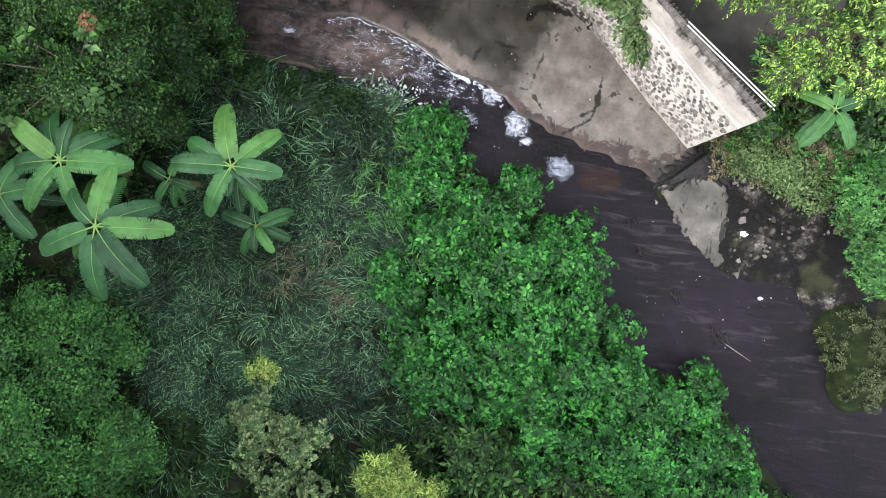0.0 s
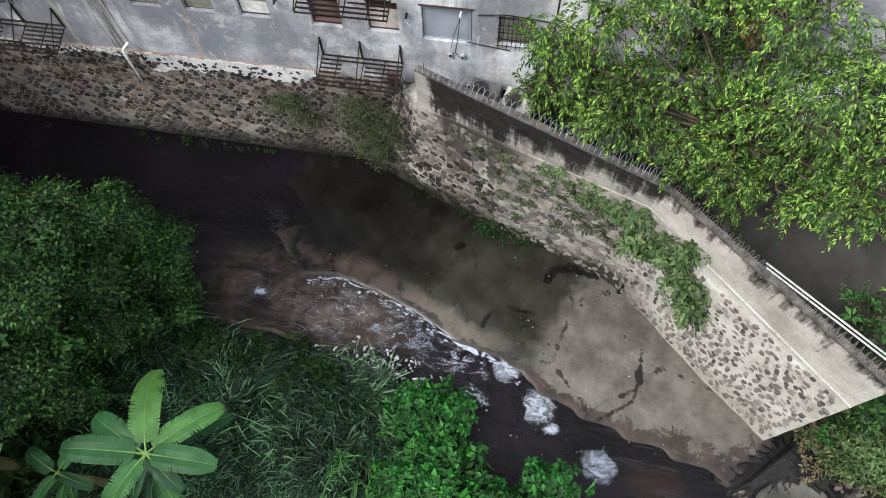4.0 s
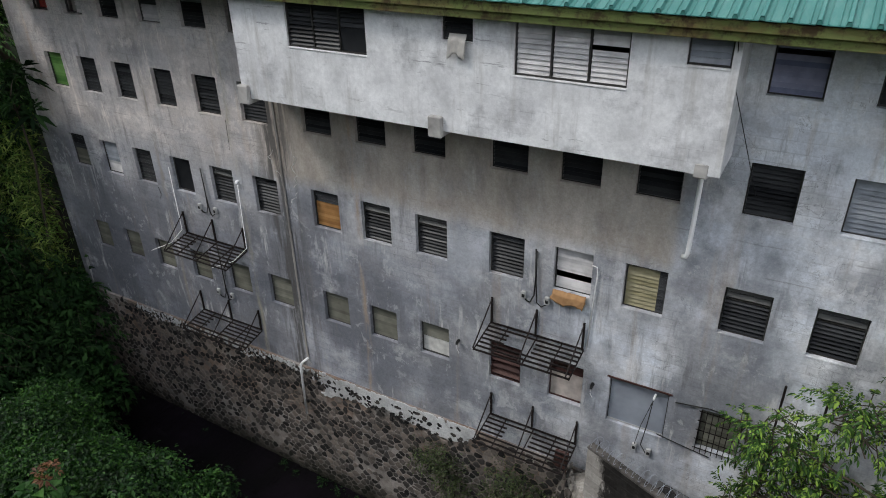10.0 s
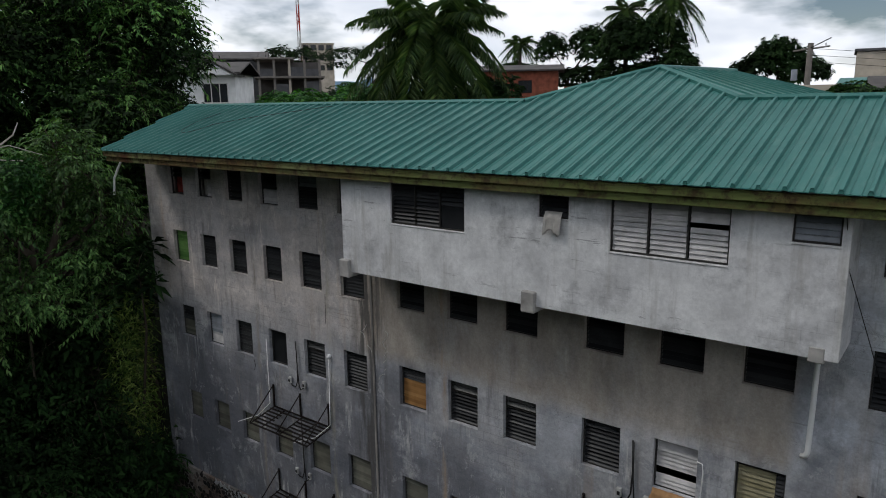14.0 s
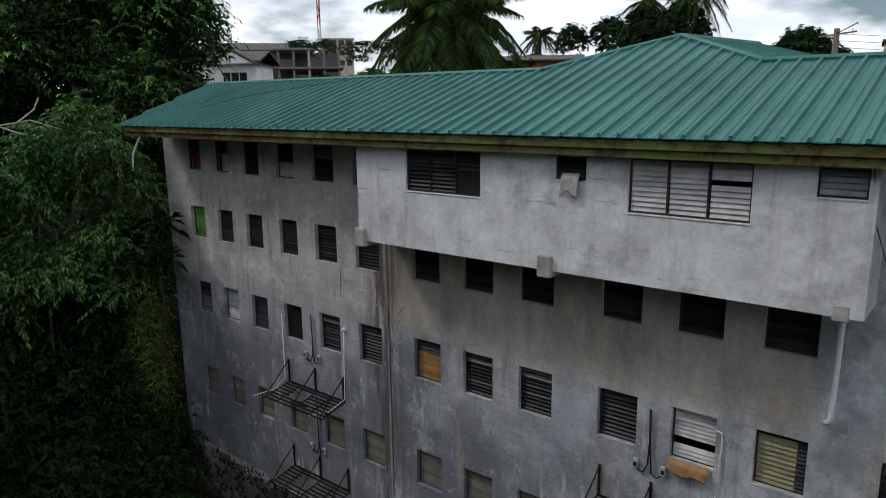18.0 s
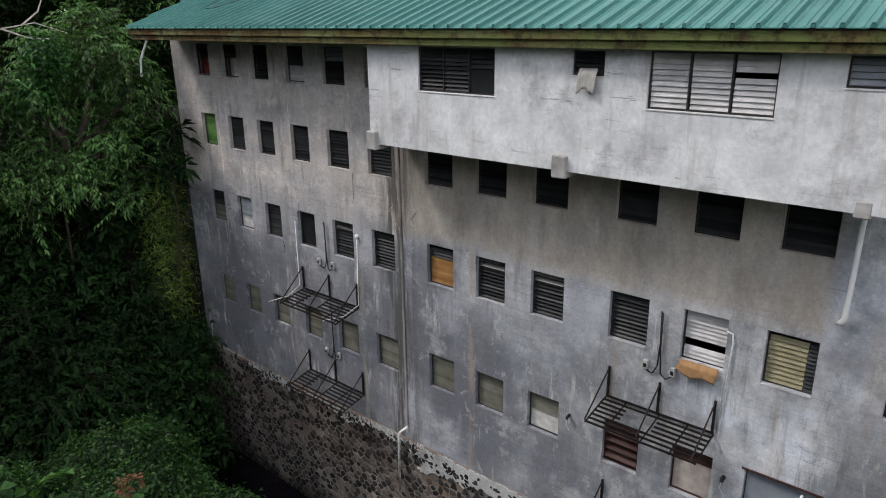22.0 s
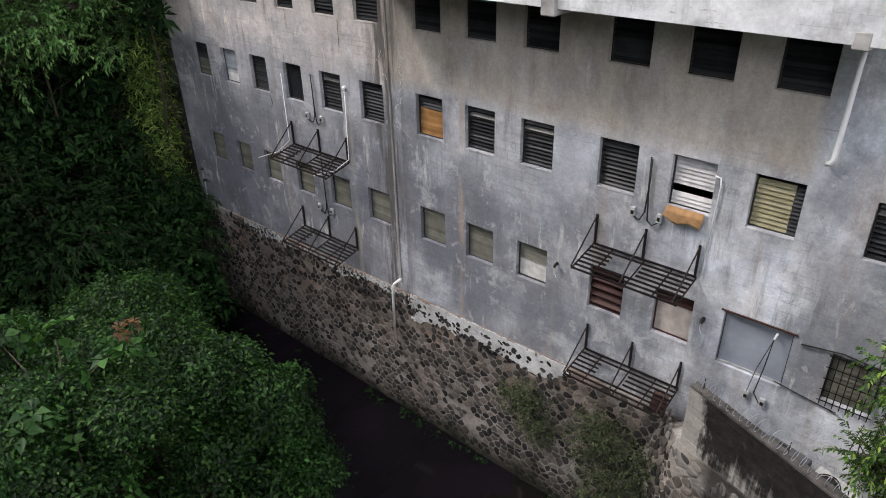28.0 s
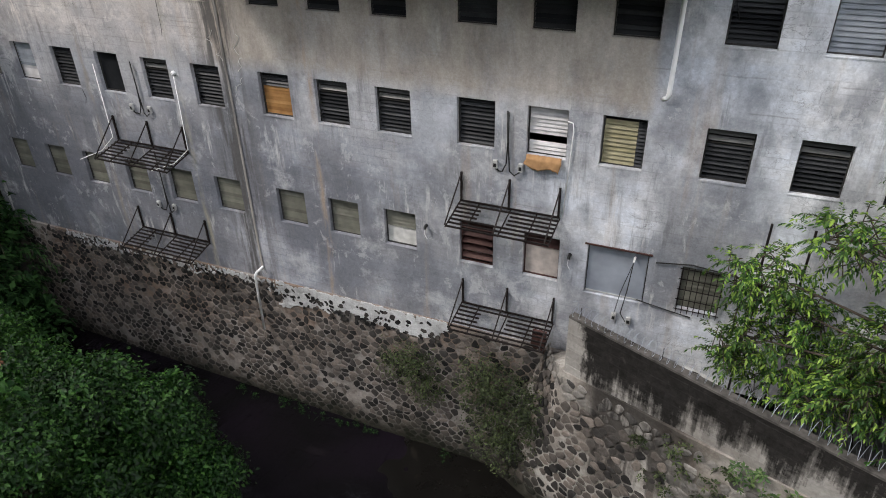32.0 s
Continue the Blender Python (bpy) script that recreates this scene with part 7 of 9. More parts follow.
for k in range(700):
    x, y = rng.uniform(7.6, 15.8), rng.uniform(-0.5, 4.8)
    inside = to_line(np.array([x]), np.array([y]), EDGE)[0]
    if inside < -0.25 or (x < 9.0 and y > 3.9) or to_line(np.array([x]), np.array([y]), SLAB_LINE)[0] > -0.25:
        continue
    z = float(ground_height(x, y))
    s = rng.choice((0.06, 0.07, 0.08, 0.10, 0.13, 0.17, 0.28)) * rng.uniform(0.8, 1.3)
    ob = new("rock", ROCKS[k % 6])
    ob.parent = rubble
    ob.matrix_basis = Matrix.Translation((x, y, z + 0.015)) @ Matrix.Rotation(rng.uniform(0, 6.28), 4, "Z") @ Matrix.Diagonal((s, s * rng.uniform(0.6, 1.0), s * rng.uniform(0.25, 0.5), 1))
gx, gy = np.meshgrid(np.arange(7.5, 11.1, 0.07), np.arange(-0.2, 3.9, 0.07))
inward = to_line(gx, gy, SLAB_LINE) + 0.09 * np.sin(gx * 9.1 + gy * 2) * np.sin(gy * 7.7 - gx) + 0.05 * np.sin(gx * 21) * np.sin(gy * 19)
gz = ground_height(gx, gy) + np.clip(inward * 1.4, -0.25, 0.085) + 0.012 * np.sin(gx * 4.1) * np.sin(gy * 3.3)
nx, ny = gx.shape[1], gx.shape[0]
k = (np.arange(ny - 1)[:, None] * nx + np.arange(nx - 1)[None]).ravel()
k = k[inward[:-1, :-1].ravel() > -0.25]
slab = arrays("slab", np.stack([gx, gy, gz], -1).reshape(-1, 3), np.concatenate([np.stack([k, k + 1, k + nx + 1], 1), np.stack([k, k + nx + 1, k + nx], 1)]), slab_material())
slab.parent = rubble
gx, gy = np.meshgrid(np.arange(7.3, 16.4, 0.15), np.arange(-2.0, 5.4, 0.15))
gz = ground_height(gx, gy) + 0.03
edge = to_line(gx, gy, EDGE)
gz -= np.clip(0.12 * (np.abs(gx - 12) - 3.9), 0, 1) + np.clip(0.3 * (gy - 4.6), 0, 1)
nx, ny = gx.shape[1], gx.shape[0]
k = (np.arange(ny - 1)[:, None] * nx + np.arange(nx - 1)[None]).ravel()
k = k[(edge[:-1, :-1].ravel() > -0.9) & (to_line(gx, gy, APRON_EDGE)[:-1, :-1].ravel() < 0.1)]
gv = arrays("gravel_bank", np.stack([gx, gy, gz], -1).reshape(-1, 3), np.concatenate([np.stack([k, k + 1, k + nx + 1], 1), np.stack([k, k + nx + 1, k + nx], 1)]), GRAVEL)
tagged(gv, "dark wet gravel and broken concrete bank", "gravel", kind="structure")
FAN = [(7.45, 3.15), (8.1, 2.95), (8.6, 3.2), (9.2, 3.4), (10.1, 3.3), (10.3, 3.8), (9.7, 4.35), (9.05, 4.6), (8.4, 4.15), (7.7, 3.5), (7.45, 3.15)]
gx, gy = np.meshgrid(np.arange(7.1, 10.7, 0.05), np.arange(2.6, 4.9, 0.05))
a = np.arctan2(gy - 3.9, gx - 9.1)
inward = to_line(gx, gy, FAN) + 0.13 * np.sin(a * 19 + 2 * np.sin(gx * 5)) + 0.07 * np.sin(gx * 17 + 2) * np.sin(gy * 15)
gz = np.maximum(ground_height(gx, gy) + 0.075, level(gx) + 0.055) + np.clip(inward * 0.5, -0.3, 0.03) + 0.01 * np.sin(gx * 21) * np.sin(gy * 23)
nx, ny = gx.shape[1], gx.shape[0]
k = (np.arange(ny - 1)[:, None] * nx + np.arange(nx - 1)[None]).ravel()
k = k[inward[:-1, :-1].ravel() > -0.2]
SILT = Mat("black_silt")
SILT = SILT.done(SILT.ramp(SILT.noise(5, 9, 0.75), (0.4, (0.003, 0.003, 0.003)), (0.6, (0.010, 0.009, 0.009)), (0.72, (0.05, 0.047, 0.045))), 0.55, SILT.noise(14, 8, 0.75), 0.8, 0.03, spec=0.2)
silt = arrays("silt_bank", np.stack([gx, gy, gz], -1).reshape(-1, 3), np.concatenate([np.stack([k, k + 1, k + nx + 1], 1), np.stack([k, k + nx + 1, k + nx], 1)]), SILT)
tagged(silt, "black wet silt fanning out at the end of the concrete apron", "silt", kind="structure")
mound = Build()
N, K = 28, 9
for j in range(K + 1):
    for i in range(N):
        a, r = i * math.tau / N, j / K
        wob = 1 + 0.12 * math.sin(a * 3 + 1) + 0.07 * math.sin(a * 5)
        x, y = 16.0 + 1.9 * r * wob * math.cos(a) - 0.45 * r * math.sin(a), -2.1 + 2.3 * r * wob * math.sin(a)
        mound.v.append((x, y, level(x) - 0.3 + 1.3 * math.cos(r * math.pi / 2) ** 0.7 + 0.06 * math.sin(x * 5) * math.sin(y * 6)))
mound.f = [(j * N + i, (j + 1) * N + i, (j + 1) * N + (i + 1) % N, j * N + (i + 1) % N) for j in range(K) for i in range(N)]
MOSS = Mat("mossy_rock")
MOSS = MOSS.done(MOSS.ramp(MOSS.noise(2.2, 10, 0.75), (0.35, (0.003, 0.006, 0.002)), (0.55, (0.010, 0.017, 0.005)), (0.75, (0.04, 0.048, 0.015))), 0.95, MOSS.noise(8, 8, 0.7), 0.8, 0.05)
tagged(mound.put("mossy_boulder", MOSS, smooth=True), "large boulder overgrown with moss at the water's edge", "boulder")

# ---------------------------------------------------------------- bananas


def banana(name, label, x, y, z_ground, z_top, leaves, seed, size=1.0):
    """A banana plant: stem, and torn leaves given by heading in degrees and length."""
    r = random.Random(seed)
    ob = thing(name, label, "banana plant", "banana plants on the bank")
    Build().tube([(x, y, z_ground - 0.1), (x + 0.03, y, (z_ground + z_top) / 2), (x, y, z_top - 0.15)], [0.16 * size, 0.13 * size, 0.07 * size], 10).put("stem", STEM, ob, smooth=True)
    old = [(r.uniform(0, 360), 0.85 * leaves[k % len(leaves)][1], 0.35 + 0.12 * k) for k in range(5 if size > 0.85 else 3)]
    for deg, ln, below in [(*q, 0.0) for q in leaves] + old:
        a = radians(deg)
        d, side = Vector((math.cos(a), math.sin(a), 0)), Vector((-math.sin(a), math.cos(a), 0))
        rise, fall = r.uniform(0.25, 0.5) - 0.25 * bool(below), r.uniform(0.35, 0.75)
        mid = lambda t: Vector((x, y, z_top - 0.15 - below)) + d * (ln * (t - 0.06 * t * t)) + Vector((0, 0, ln * (rise * t - fall * t * t)))
        wmax = ln * r.uniform(0.14, 0.175)
        b = Build()
        n = 22
        torn = below > 0 or r.random() < 0.6
        for sgn in (1, -1):
            for k in range(n):
                t0, t1 = 0.10 + 0.9 * k / n, 0.10 + 0.9 * (k + 1) / n
                prof = lambda t: wmax * max(0.03, (1 - abs((t - 0.49) / 0.55) ** (3.0 if t > 0.49 else 4.0)) ** 0.9) if abs(t - 0.52) < 0.52 else wmax * 0.03
                cut = (r.uniform(0.4, 0.9) if r.random() < (0.75 if below else 0.3 if torn else 0.1) else 0.03) * (t1 - t0) * 0.5
                droop = r.uniform(0.0, 0.25) if torn and r.random() < 0.12 else 0.04
                p0, p1 = mid(t0), mid(t1)
                e0, e1 = prof(t0), prof(t1)
                up0, up1 = Vector((0, 0, e0 * (0.22 - droop))), Vector((0, 0, e1 * (0.22 - droop)))
                o0 = mid(t0 + cut + 0.03) + side * sgn * e0 + up0 * 0.5
                o1 = mid(min(1.0, t1 - cut + 0.03)) + side * sgn * e1 + up1 * 0.5
                m0 = (mid(t0 + 0.01) + side * sgn * e0 * 0.5 + Vector((0, 0, e0 * 0.16)))
                m1 = (mid(min(1, t1 + 0.01)) + side * sgn * e1 * 0.5 + Vector((0, 0, e1 * 0.16)))
                quads = [(0, 1, 2, 3), (3, 2, 4, 5)]
                b.add([p0, p1, m1, m0, o1, o0], quads if sgn < 0 else [tuple(reversed(q)) for q in quads])
        leaf = b.put("leaf", BANANA, ob)
        Build().tube([mid(t) + Vector((0, 0, 0.012)) for t in np.linspace(0, 0.98, 9)], [0.03 * size, 0.018 * size, 0.012 * size, 0.010, 0.008, 0.007, 0.006, 0.005, 0.003], 5).put("midrib", MIDRIB, leaf, "pale green midrib")
    return ob


STEM = plain("banana_stem", (0.12, 0.13, 0.05), 0.7, 0.0, 0.5, 4)
MIDRIB = plain("banana_midrib", (0.12, 0.22, 0.06), 0.6)
TURN0 = 7.5
banana("banana_plant", "banana plant with broad bright green leaves", -6.35, 1.24, 1.0, 5.0, [(a + TURN0, l) for a, l in ((100, 2.1), (38, 1.9), (-8, 1.7), (-40, 1.2), (-120, 1.85), (178, 1.9), (150, 1.7), (-100, 1.0))], 1)
banana("banana_plant", "small young banana plant", -6.0, -0.5, 1.0, 2.9, [(a + TURN0, l) for a, l in ((25, 1.3), (160, 1.3), (-122, 1.25), (-55, 1.15), (-95, 0.9), (95, 0.9))], 2, 0.7)
banana("banana_plant", "banana plant with long torn leaves", -9.28, -1.04, 1.2, 6.8, [(a + TURN0, l) for a, l in ((76, 1.85), (-2, 2.2), (-50, 2.3), (-92, 2.25), (-158, 2.1), (132, 1.5), (22, 1.8))], 3, 1.1)
banana("banana_plant", "tall banana plant with torn drooping leaves", -10.86, 0.65, 1.2, 6.2, [(a + TURN0, l) for a, l in ((30, 2.1), (-3, 2.2), (112, 2.0), (140, 1.9), (184, 2.0), (-130, 2.0), (-75, 1.7), (70, 1.3))], 4, 1.1)
banana("banana_plant", "young yellowing banana plant", -8.5, 0.6, 1.2, 4.3, [(a + TURN0, l) for a, l in ((150, 1.1), (60, 1.1), (-20, 0.9), (-120, 0.9))], 5, 0.7)
banana("banana_plant", "banana plant among the trees by the water", -13.2, -0.6, 1.4, 5.2, [(a + TURN0, l) for a, l in ((10, 1.8), (60, 1.6), (-50, 1.8), (130, 1.7), (-110, 1.6))], 6, 0.9)
banana("banana_plant", "banana plant beside the retaining wall", 11.6, 5.6, 1.4, 4.0, [(a + TURN0, l) for a, l in ((20, 1.3), (-60, 1.4), (150, 1.2), (-130, 1.5), (80, 1.1))], 7, 0.8)
# ---------------------------------------------------------------- undergrowth and trees of the near bank


def blades(name, label, spots, material, seed, length=0.8, per=12, width=0.022, comb=0.0):
    """Tufts of long arching blades, each of three segments."""
    r = np.random.default_rng(seed)
    p = np.asarray(spots, float)
    n = len(p)
    ang = r.random((n, per)) * math.tau
    lean = 0.25 + 0.9 * r.random((n, per))
    drift = np.array([0.35, -0.2])
    lay = np.sin(p[:, 0] * 0.9 + p[:, 1] * 0.6) * 2.2 + np.sin(p[:, 1] * 1.3 - p[:, 0] * 0.4) * 1.6 + r.normal(size=n) * 0.5
    out = np.stack([np.cos(ang) + drift[0] + comb * np.cos(lay)[:, None], np.sin(ang) + drift[1] + comb * np.sin(lay)[:, None], np.zeros_like(ang)], -1) * lean[..., None]
    ln = length * (0.55 + 0.8 * r.random((n, per)))[..., None]
    base = p[:, None] + np.stack([r.normal(size=(n, per)) * 0.08, r.normal(size=(n, per)) * 0.08, np.zeros((n, per))], -1)
    pts = [base + out * ln * t * 0.8 + np.array([0, 0, 1.0]) * ln * (1.1 * t - (0.45 + 0.5 * lean[..., None]) * t * t) for t in (0, 0.4, 0.75, 1.0)]
    side = unit(np.cross(out + 1e-4, np.array([0, 0, 1.0]))) * width
    rows = [(pts[0] - side, pts[0] + side), (pts[1] - side, pts[1] + side), (pts[2] - side * 0.7, pts[2] + side * 0.7), (pts[3], pts[3])]
    v = np.stack([rows[0][0], rows[0][1], rows[1][0], rows[1][1], rows[2][0], rows[2][1], rows[3][0]], 2).reshape(-1, 3)
    k = np.arange(n * per)[:, None] * 7
    t = np.concatenate([k + q for q in ([0, 1, 3], [0, 3, 2], [2, 3, 5], [2, 5, 4], [4, 5, 6])], 1).reshape(-1, 3)
    ob = arrays(name, v, t, material)
    return tagged(ob, label, "grass", kind="stuff")


def spots_in(test, x0, x1, y0, y1, n, seed, lift=0.0):
    r = np.random.default_rng(seed)
    q = np.stack([r.uniform(x0, x1, n * 6), r.uniform(y0, y1, n * 6)], 1)
    q = q[test(q[:, 0], q[:, 1])][:n]
    return np.column_stack([q, ground_height(q[:, 0], q[:, 1]) + lift])


near_bank = lambda x, y: -to_line(x, y, SHORE)
grass_zone = lambda x, y: (near_bank(x, y) > 0.2) & (((x + 6.2) / 5.9) ** 2 + ((y + 3.0) / 4.6) ** 2 < 1.0 + 0.25 * np.sin(x * 2.1) * np.sin(y * 1.7))
blades("tall_grass", "dense blue-green tall grass on the bank", spots_in(grass_zone, -12, 0, -8, 2.5, 2050, 51, 0.2), LEAF_GRASS, 52, 0.50, 19, 0.012, 0.8)
edge_zone = lambda x, y: (near_bank(x, y) > 0.0) & (near_bank(x, y) < 2.0) & (x < -0.5)
blades("bank_grass", "rough grass along the water's edge", spots_in(edge_zone, -9, -0.5, 1, 6, 420, 53, 0.05), LEAF_GRASS, 54, 0.55, 13, 0.015, 0.9)
mud_zone = lambda x, y: (near_bank(x, y) > 0.1) & (x > -9.5) & (x < -0.5) & (y > -0.5)
blades("bank_sedge", "dark sedge between the banana plants and the water", spots_in(mud_zone, -9.5, -0.5, -0.5, 5.5, 800, 86, 0.1), LEAF_GRASS, 87, 0.6, 13, 0.016, 0.9)
foot_zone = lambda x, y: (near_bank(x, y) > 0.3)
blades("low_sedge", "dark green sedge between the shrubs of the bank", spots_in(foot_zone, -9.5, 7.0, -12.0, -5.0, 1000, 88, 0.15), LEAF_GRASS, 89, 0.55, 13, 0.014, 0.8)
low_zone = lambda x, y: (near_bank(x, y) > 0.4)
blades("shade_grass", "dark grass in the shade of the trees", spots_in(low_zone, -18, 16, -16, 6, 1200, 55, 0.0), LEAF_DARK, 56, 0.8, 9, 0.03)
dry_zone = lambda x, y: ((x + 4.2) / 1.6) ** 2 + ((y + 1.9) / 1.3) ** 2 < 1
blades("dry_grass", "patch of brownish dry grass", spots_in(dry_zone, -6, -2, -4, 0, 30, 57, 0.3), LEAF_DRY, 58, 0.7, 8, 0.010)


def ground_cover(name, label, spots, material, seed, leaf=0.22, per=7, scale=0.5, **how):
    r = np.random.default_rng(seed)
    blobs = [(x, y, z, scale * r.uniform(0.7, 1.3), scale * r.uniform(0.7, 1.3), scale * r.uniform(0.7, 1.3)) for x, y, z in spots]
    ob = foliage(name, blobs, len(spots) * how.pop("each", 9), material, r, leaf=leaf, per=per, **how)
    return tagged(ob, label, "undergrowth", kind="stuff")


far_low = lambda x, y: (near_bank(x, y) > 0.3) & ~((x > -10.5) & (x < 0) & (y > -7.5) & (y < 4))
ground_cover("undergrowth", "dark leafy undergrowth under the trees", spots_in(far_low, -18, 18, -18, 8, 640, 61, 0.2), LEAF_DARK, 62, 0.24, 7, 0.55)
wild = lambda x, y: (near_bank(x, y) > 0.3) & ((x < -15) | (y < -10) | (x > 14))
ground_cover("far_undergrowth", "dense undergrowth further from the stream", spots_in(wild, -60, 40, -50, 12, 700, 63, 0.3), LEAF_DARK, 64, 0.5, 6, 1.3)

# bright bushes: many shoots in low domes that follow the shore
BUSHES = [
    (1.0, 0.8, 1.0, 1.5), (2.6, 0.6, 1.2, 1.5), (0.2, -0.6, 1.2, 1.5), (2.0, -1.0, 1.5, 1.6), (3.9, -0.3, 1.2, 1.4), (5.0, -1.6, 1.3, 1.5), (3.4, -2.4, 1.6, 1.6),
    (1.2, -2.8, 1.5, 1.5), (5.6, -3.4, 1.3, 1.5), (4.2, -4.3, 1.5, 1.5), (2.2, -4.6, 1.5, 1.6), (0.3, -4.6, 1.2, 1.4), (6.2, -5.2, 1.3, 1.5), (-0.6, 2.8, 0.8, 1.3), (-1.2, 1.5, 0.8, 1.1),
    (8.6, -5.0, 1.0, 1.4), (9.9, -4.8, 0.9, 1.2), (10.6, -6.3, 1.0, 1.4), (8.9, -6.8, 1.2, 1.4), (12.0, -7.4, 0.8, 1.2), (7.2, -6.7, 1.2, 1.4), (-0.9, -2.2, 0.9, 0.9), (11.0, -8.2, 1.0, 1.4), (4.6, -6.4, 1.3, 1.3),
]
for k, (x, y, z, r) in enumerate(BUSHES):
    rg = np.random.default_rng(200 + k)
    zg = float(ground_height(x, y))
    lobes = [(x + rg.normal() * 0.45 * r, y + rg.normal() * 0.45 * r, zg + z * rg.uniform(0.35, 1.0), r * rg.uniform(0.28, 0.5), r * rg.uniform(0.28, 0.5), z * rg.uniform(0.35, 0.6)) for _ in range(11)]
    tree("bank_bush", "bright green bush of palmate leaves beside the stream", (x, y, zg), lobes, int(250 * r * r), LEAF_BUSH, 300 + k, 0.04, "bright bushes along the stream", leaf=0.185, per=7, width=0.55, droop=0.24, lift=0.12, depth=1.0, rough=0.75)

# pale willow-like shoots between grass and bushes
shoots = spots_in(lambda x, y: ((x + 1.6) / 1.5) ** 2 + ((y - 0.2) / 3.0) ** 2 < 1, -3.5, 0.2, -3, 3.5, 34, 71, 0.9)
blades("shoots", "slender pale shoots among the bushes", shoots, LEAF_FRESH, 72, 0.5, 16, 0.014)

ROUND = [(-10.4, 4.2, 4.7, 2.4, 2.3, 2.9), (-9.7, 6.1, 4.0, 1.9, 1.5, 2.3), (-12.8, 5.0, 3.6, 2.4, 2.2, 3.0), (-8.5, 5.5, 2.2, 1.3, 1.4, 1.9), (-10.3, 2.5, 4.6, 2.0, 1.6, 2.6), (-14.5, 6.0, 3.2, 2.4, 2.2, 2.6), (-8.9, 6.3, 2.6, 1.2, 1.2, 1.9), (-13.0, 3.2, 4.6, 2.2, 1.7, 2.5)]
tree("round_tree", "dense round tree overgrown with creeper on the stream bank", (-10.4, 3.6, 0.8), ROUND, 22000, LEAF_TREE, 11, 0.22, lumps=16, share=0.28, kind="spray", leaf=0.098, per=7, width=0.55, depth=0.55, rough=0.25)
tree("creeper", "broad-leaved creeper on top of the round tree", (-10.6, 3.0, 1.5), [(-9.7, 4.0, 7.4, 0.8, 0.6, 0.4), (-11.2, 3.6, 7.2, 0.7, 0.6, 0.4), (-9.9, 2.4, 6.9, 0.8, 0.6, 0.4), (-9.1, 2.8, 6.0, 0.6, 0.5, 0.5), (-8.6, 3.6, 5.6, 0.5, 0.5, 0.5), (-13.0, 3.0, 6.9, 0.8, 0.7, 0.4), (-12.4, 1.6, 5.8, 0.8, 0.8, 0.5)], 60, LEAF_CREEPER, 18, 0.05, leaf=0.21, per=5, width=0.72, droop=0.25, lift=0.25, depth=0.5)
tree("bank_tree", "bright fine-leaved tree on the near bank", (-11.5, -6.0, 1.2), [(-11.6, -5.6, 3.0, 2.9, 2.4, 2.0), (-12.6, -8.4, 3.6, 3.2, 2.6, 2.2), (-9.6, -8.0, 3.2, 1.9, 1.7, 1.6), (-10.4, -10.4, 3.4, 2.8, 2.2, 2.0), (-14.6, -4.4, 3.0, 2.4, 2.2, 1.9)], 16500, LEAF_FRESH, 19, 0.2, lumps=18, share=0.26, kind="spray", leaf=0.115, per=7, width=0.5, depth=0.9, rough=0.5)
tree("pale_shrub_tree", "pale grey-green small tree with clustered leaves", (-4.2, -7.4, 1.2), [(-4.8, -6.6, 2.8, 1.2, 1.1, 1.0), (-3.4, -7.2, 3.0, 1.1, 1.1, 1.0), (-4.6, -8.2, 2.9, 1.4, 1.2, 1.1), (-3.2, -8.8, 2.7, 1.2, 1.1, 1.0)], 1250, LEAF_SAGE, 20, 0.08, lumps=9, share=0.34, leaf=0.11, per=10, width=0.62, droop=0.15, lift=0.15, depth=0.9, rough=0.5)
tree("yellow_shrub", "yellow-green shrub with slender leaves", (-5.3, -5.5, 1.2), [(-5.3, -5.5, 1.9, 0.7, 0.6, 0.6)], 110, LEAF_YELLOW, 21, 0.04, leaf=0.2, per=8, width=0.28)
tree("yellow_shrub", "yellow-green shrub at the edge of the bushes", (-0.3, -8.0, 1.2), [(-0.6, -7.8, 3.2, 1.1, 0.9, 1.0), (0.5, -8.6, 3.0, 1.0, 0.9, 0.9)], 620, LEAF_YELLOW, 22, 0.06, lumps=8, share=0.36, leaf=0.17, per=8, width=0.26, depth=0.7, rough=0.5)
tree("bank_shrub", "dark green shrub behind the bright bushes", (2.6, -8.6, 1.2), [(2.2, -7.6, 1.5, 1.8, 1.3, 1.2), (4.4, -8.2, 1.4, 1.8, 1.3, 1.1), (3.2, -10.0, 1.5, 2.2, 1.5, 1.3)], 900, LEAF_TREE, 23, 0.08, leaf=0.26, per=7)
tree("bank_shrub", "dark green shrub behind the bright bushes", (7.4, -9.2, 1.2), [(6.6, -8.8, 1.2, 1.8, 1.3, 1.0), (9.0, -9.4, 1.1, 1.8, 1.3, 1.0)], 700, LEAF_TREE, 24, 0.08, leaf=0.24, per=7)

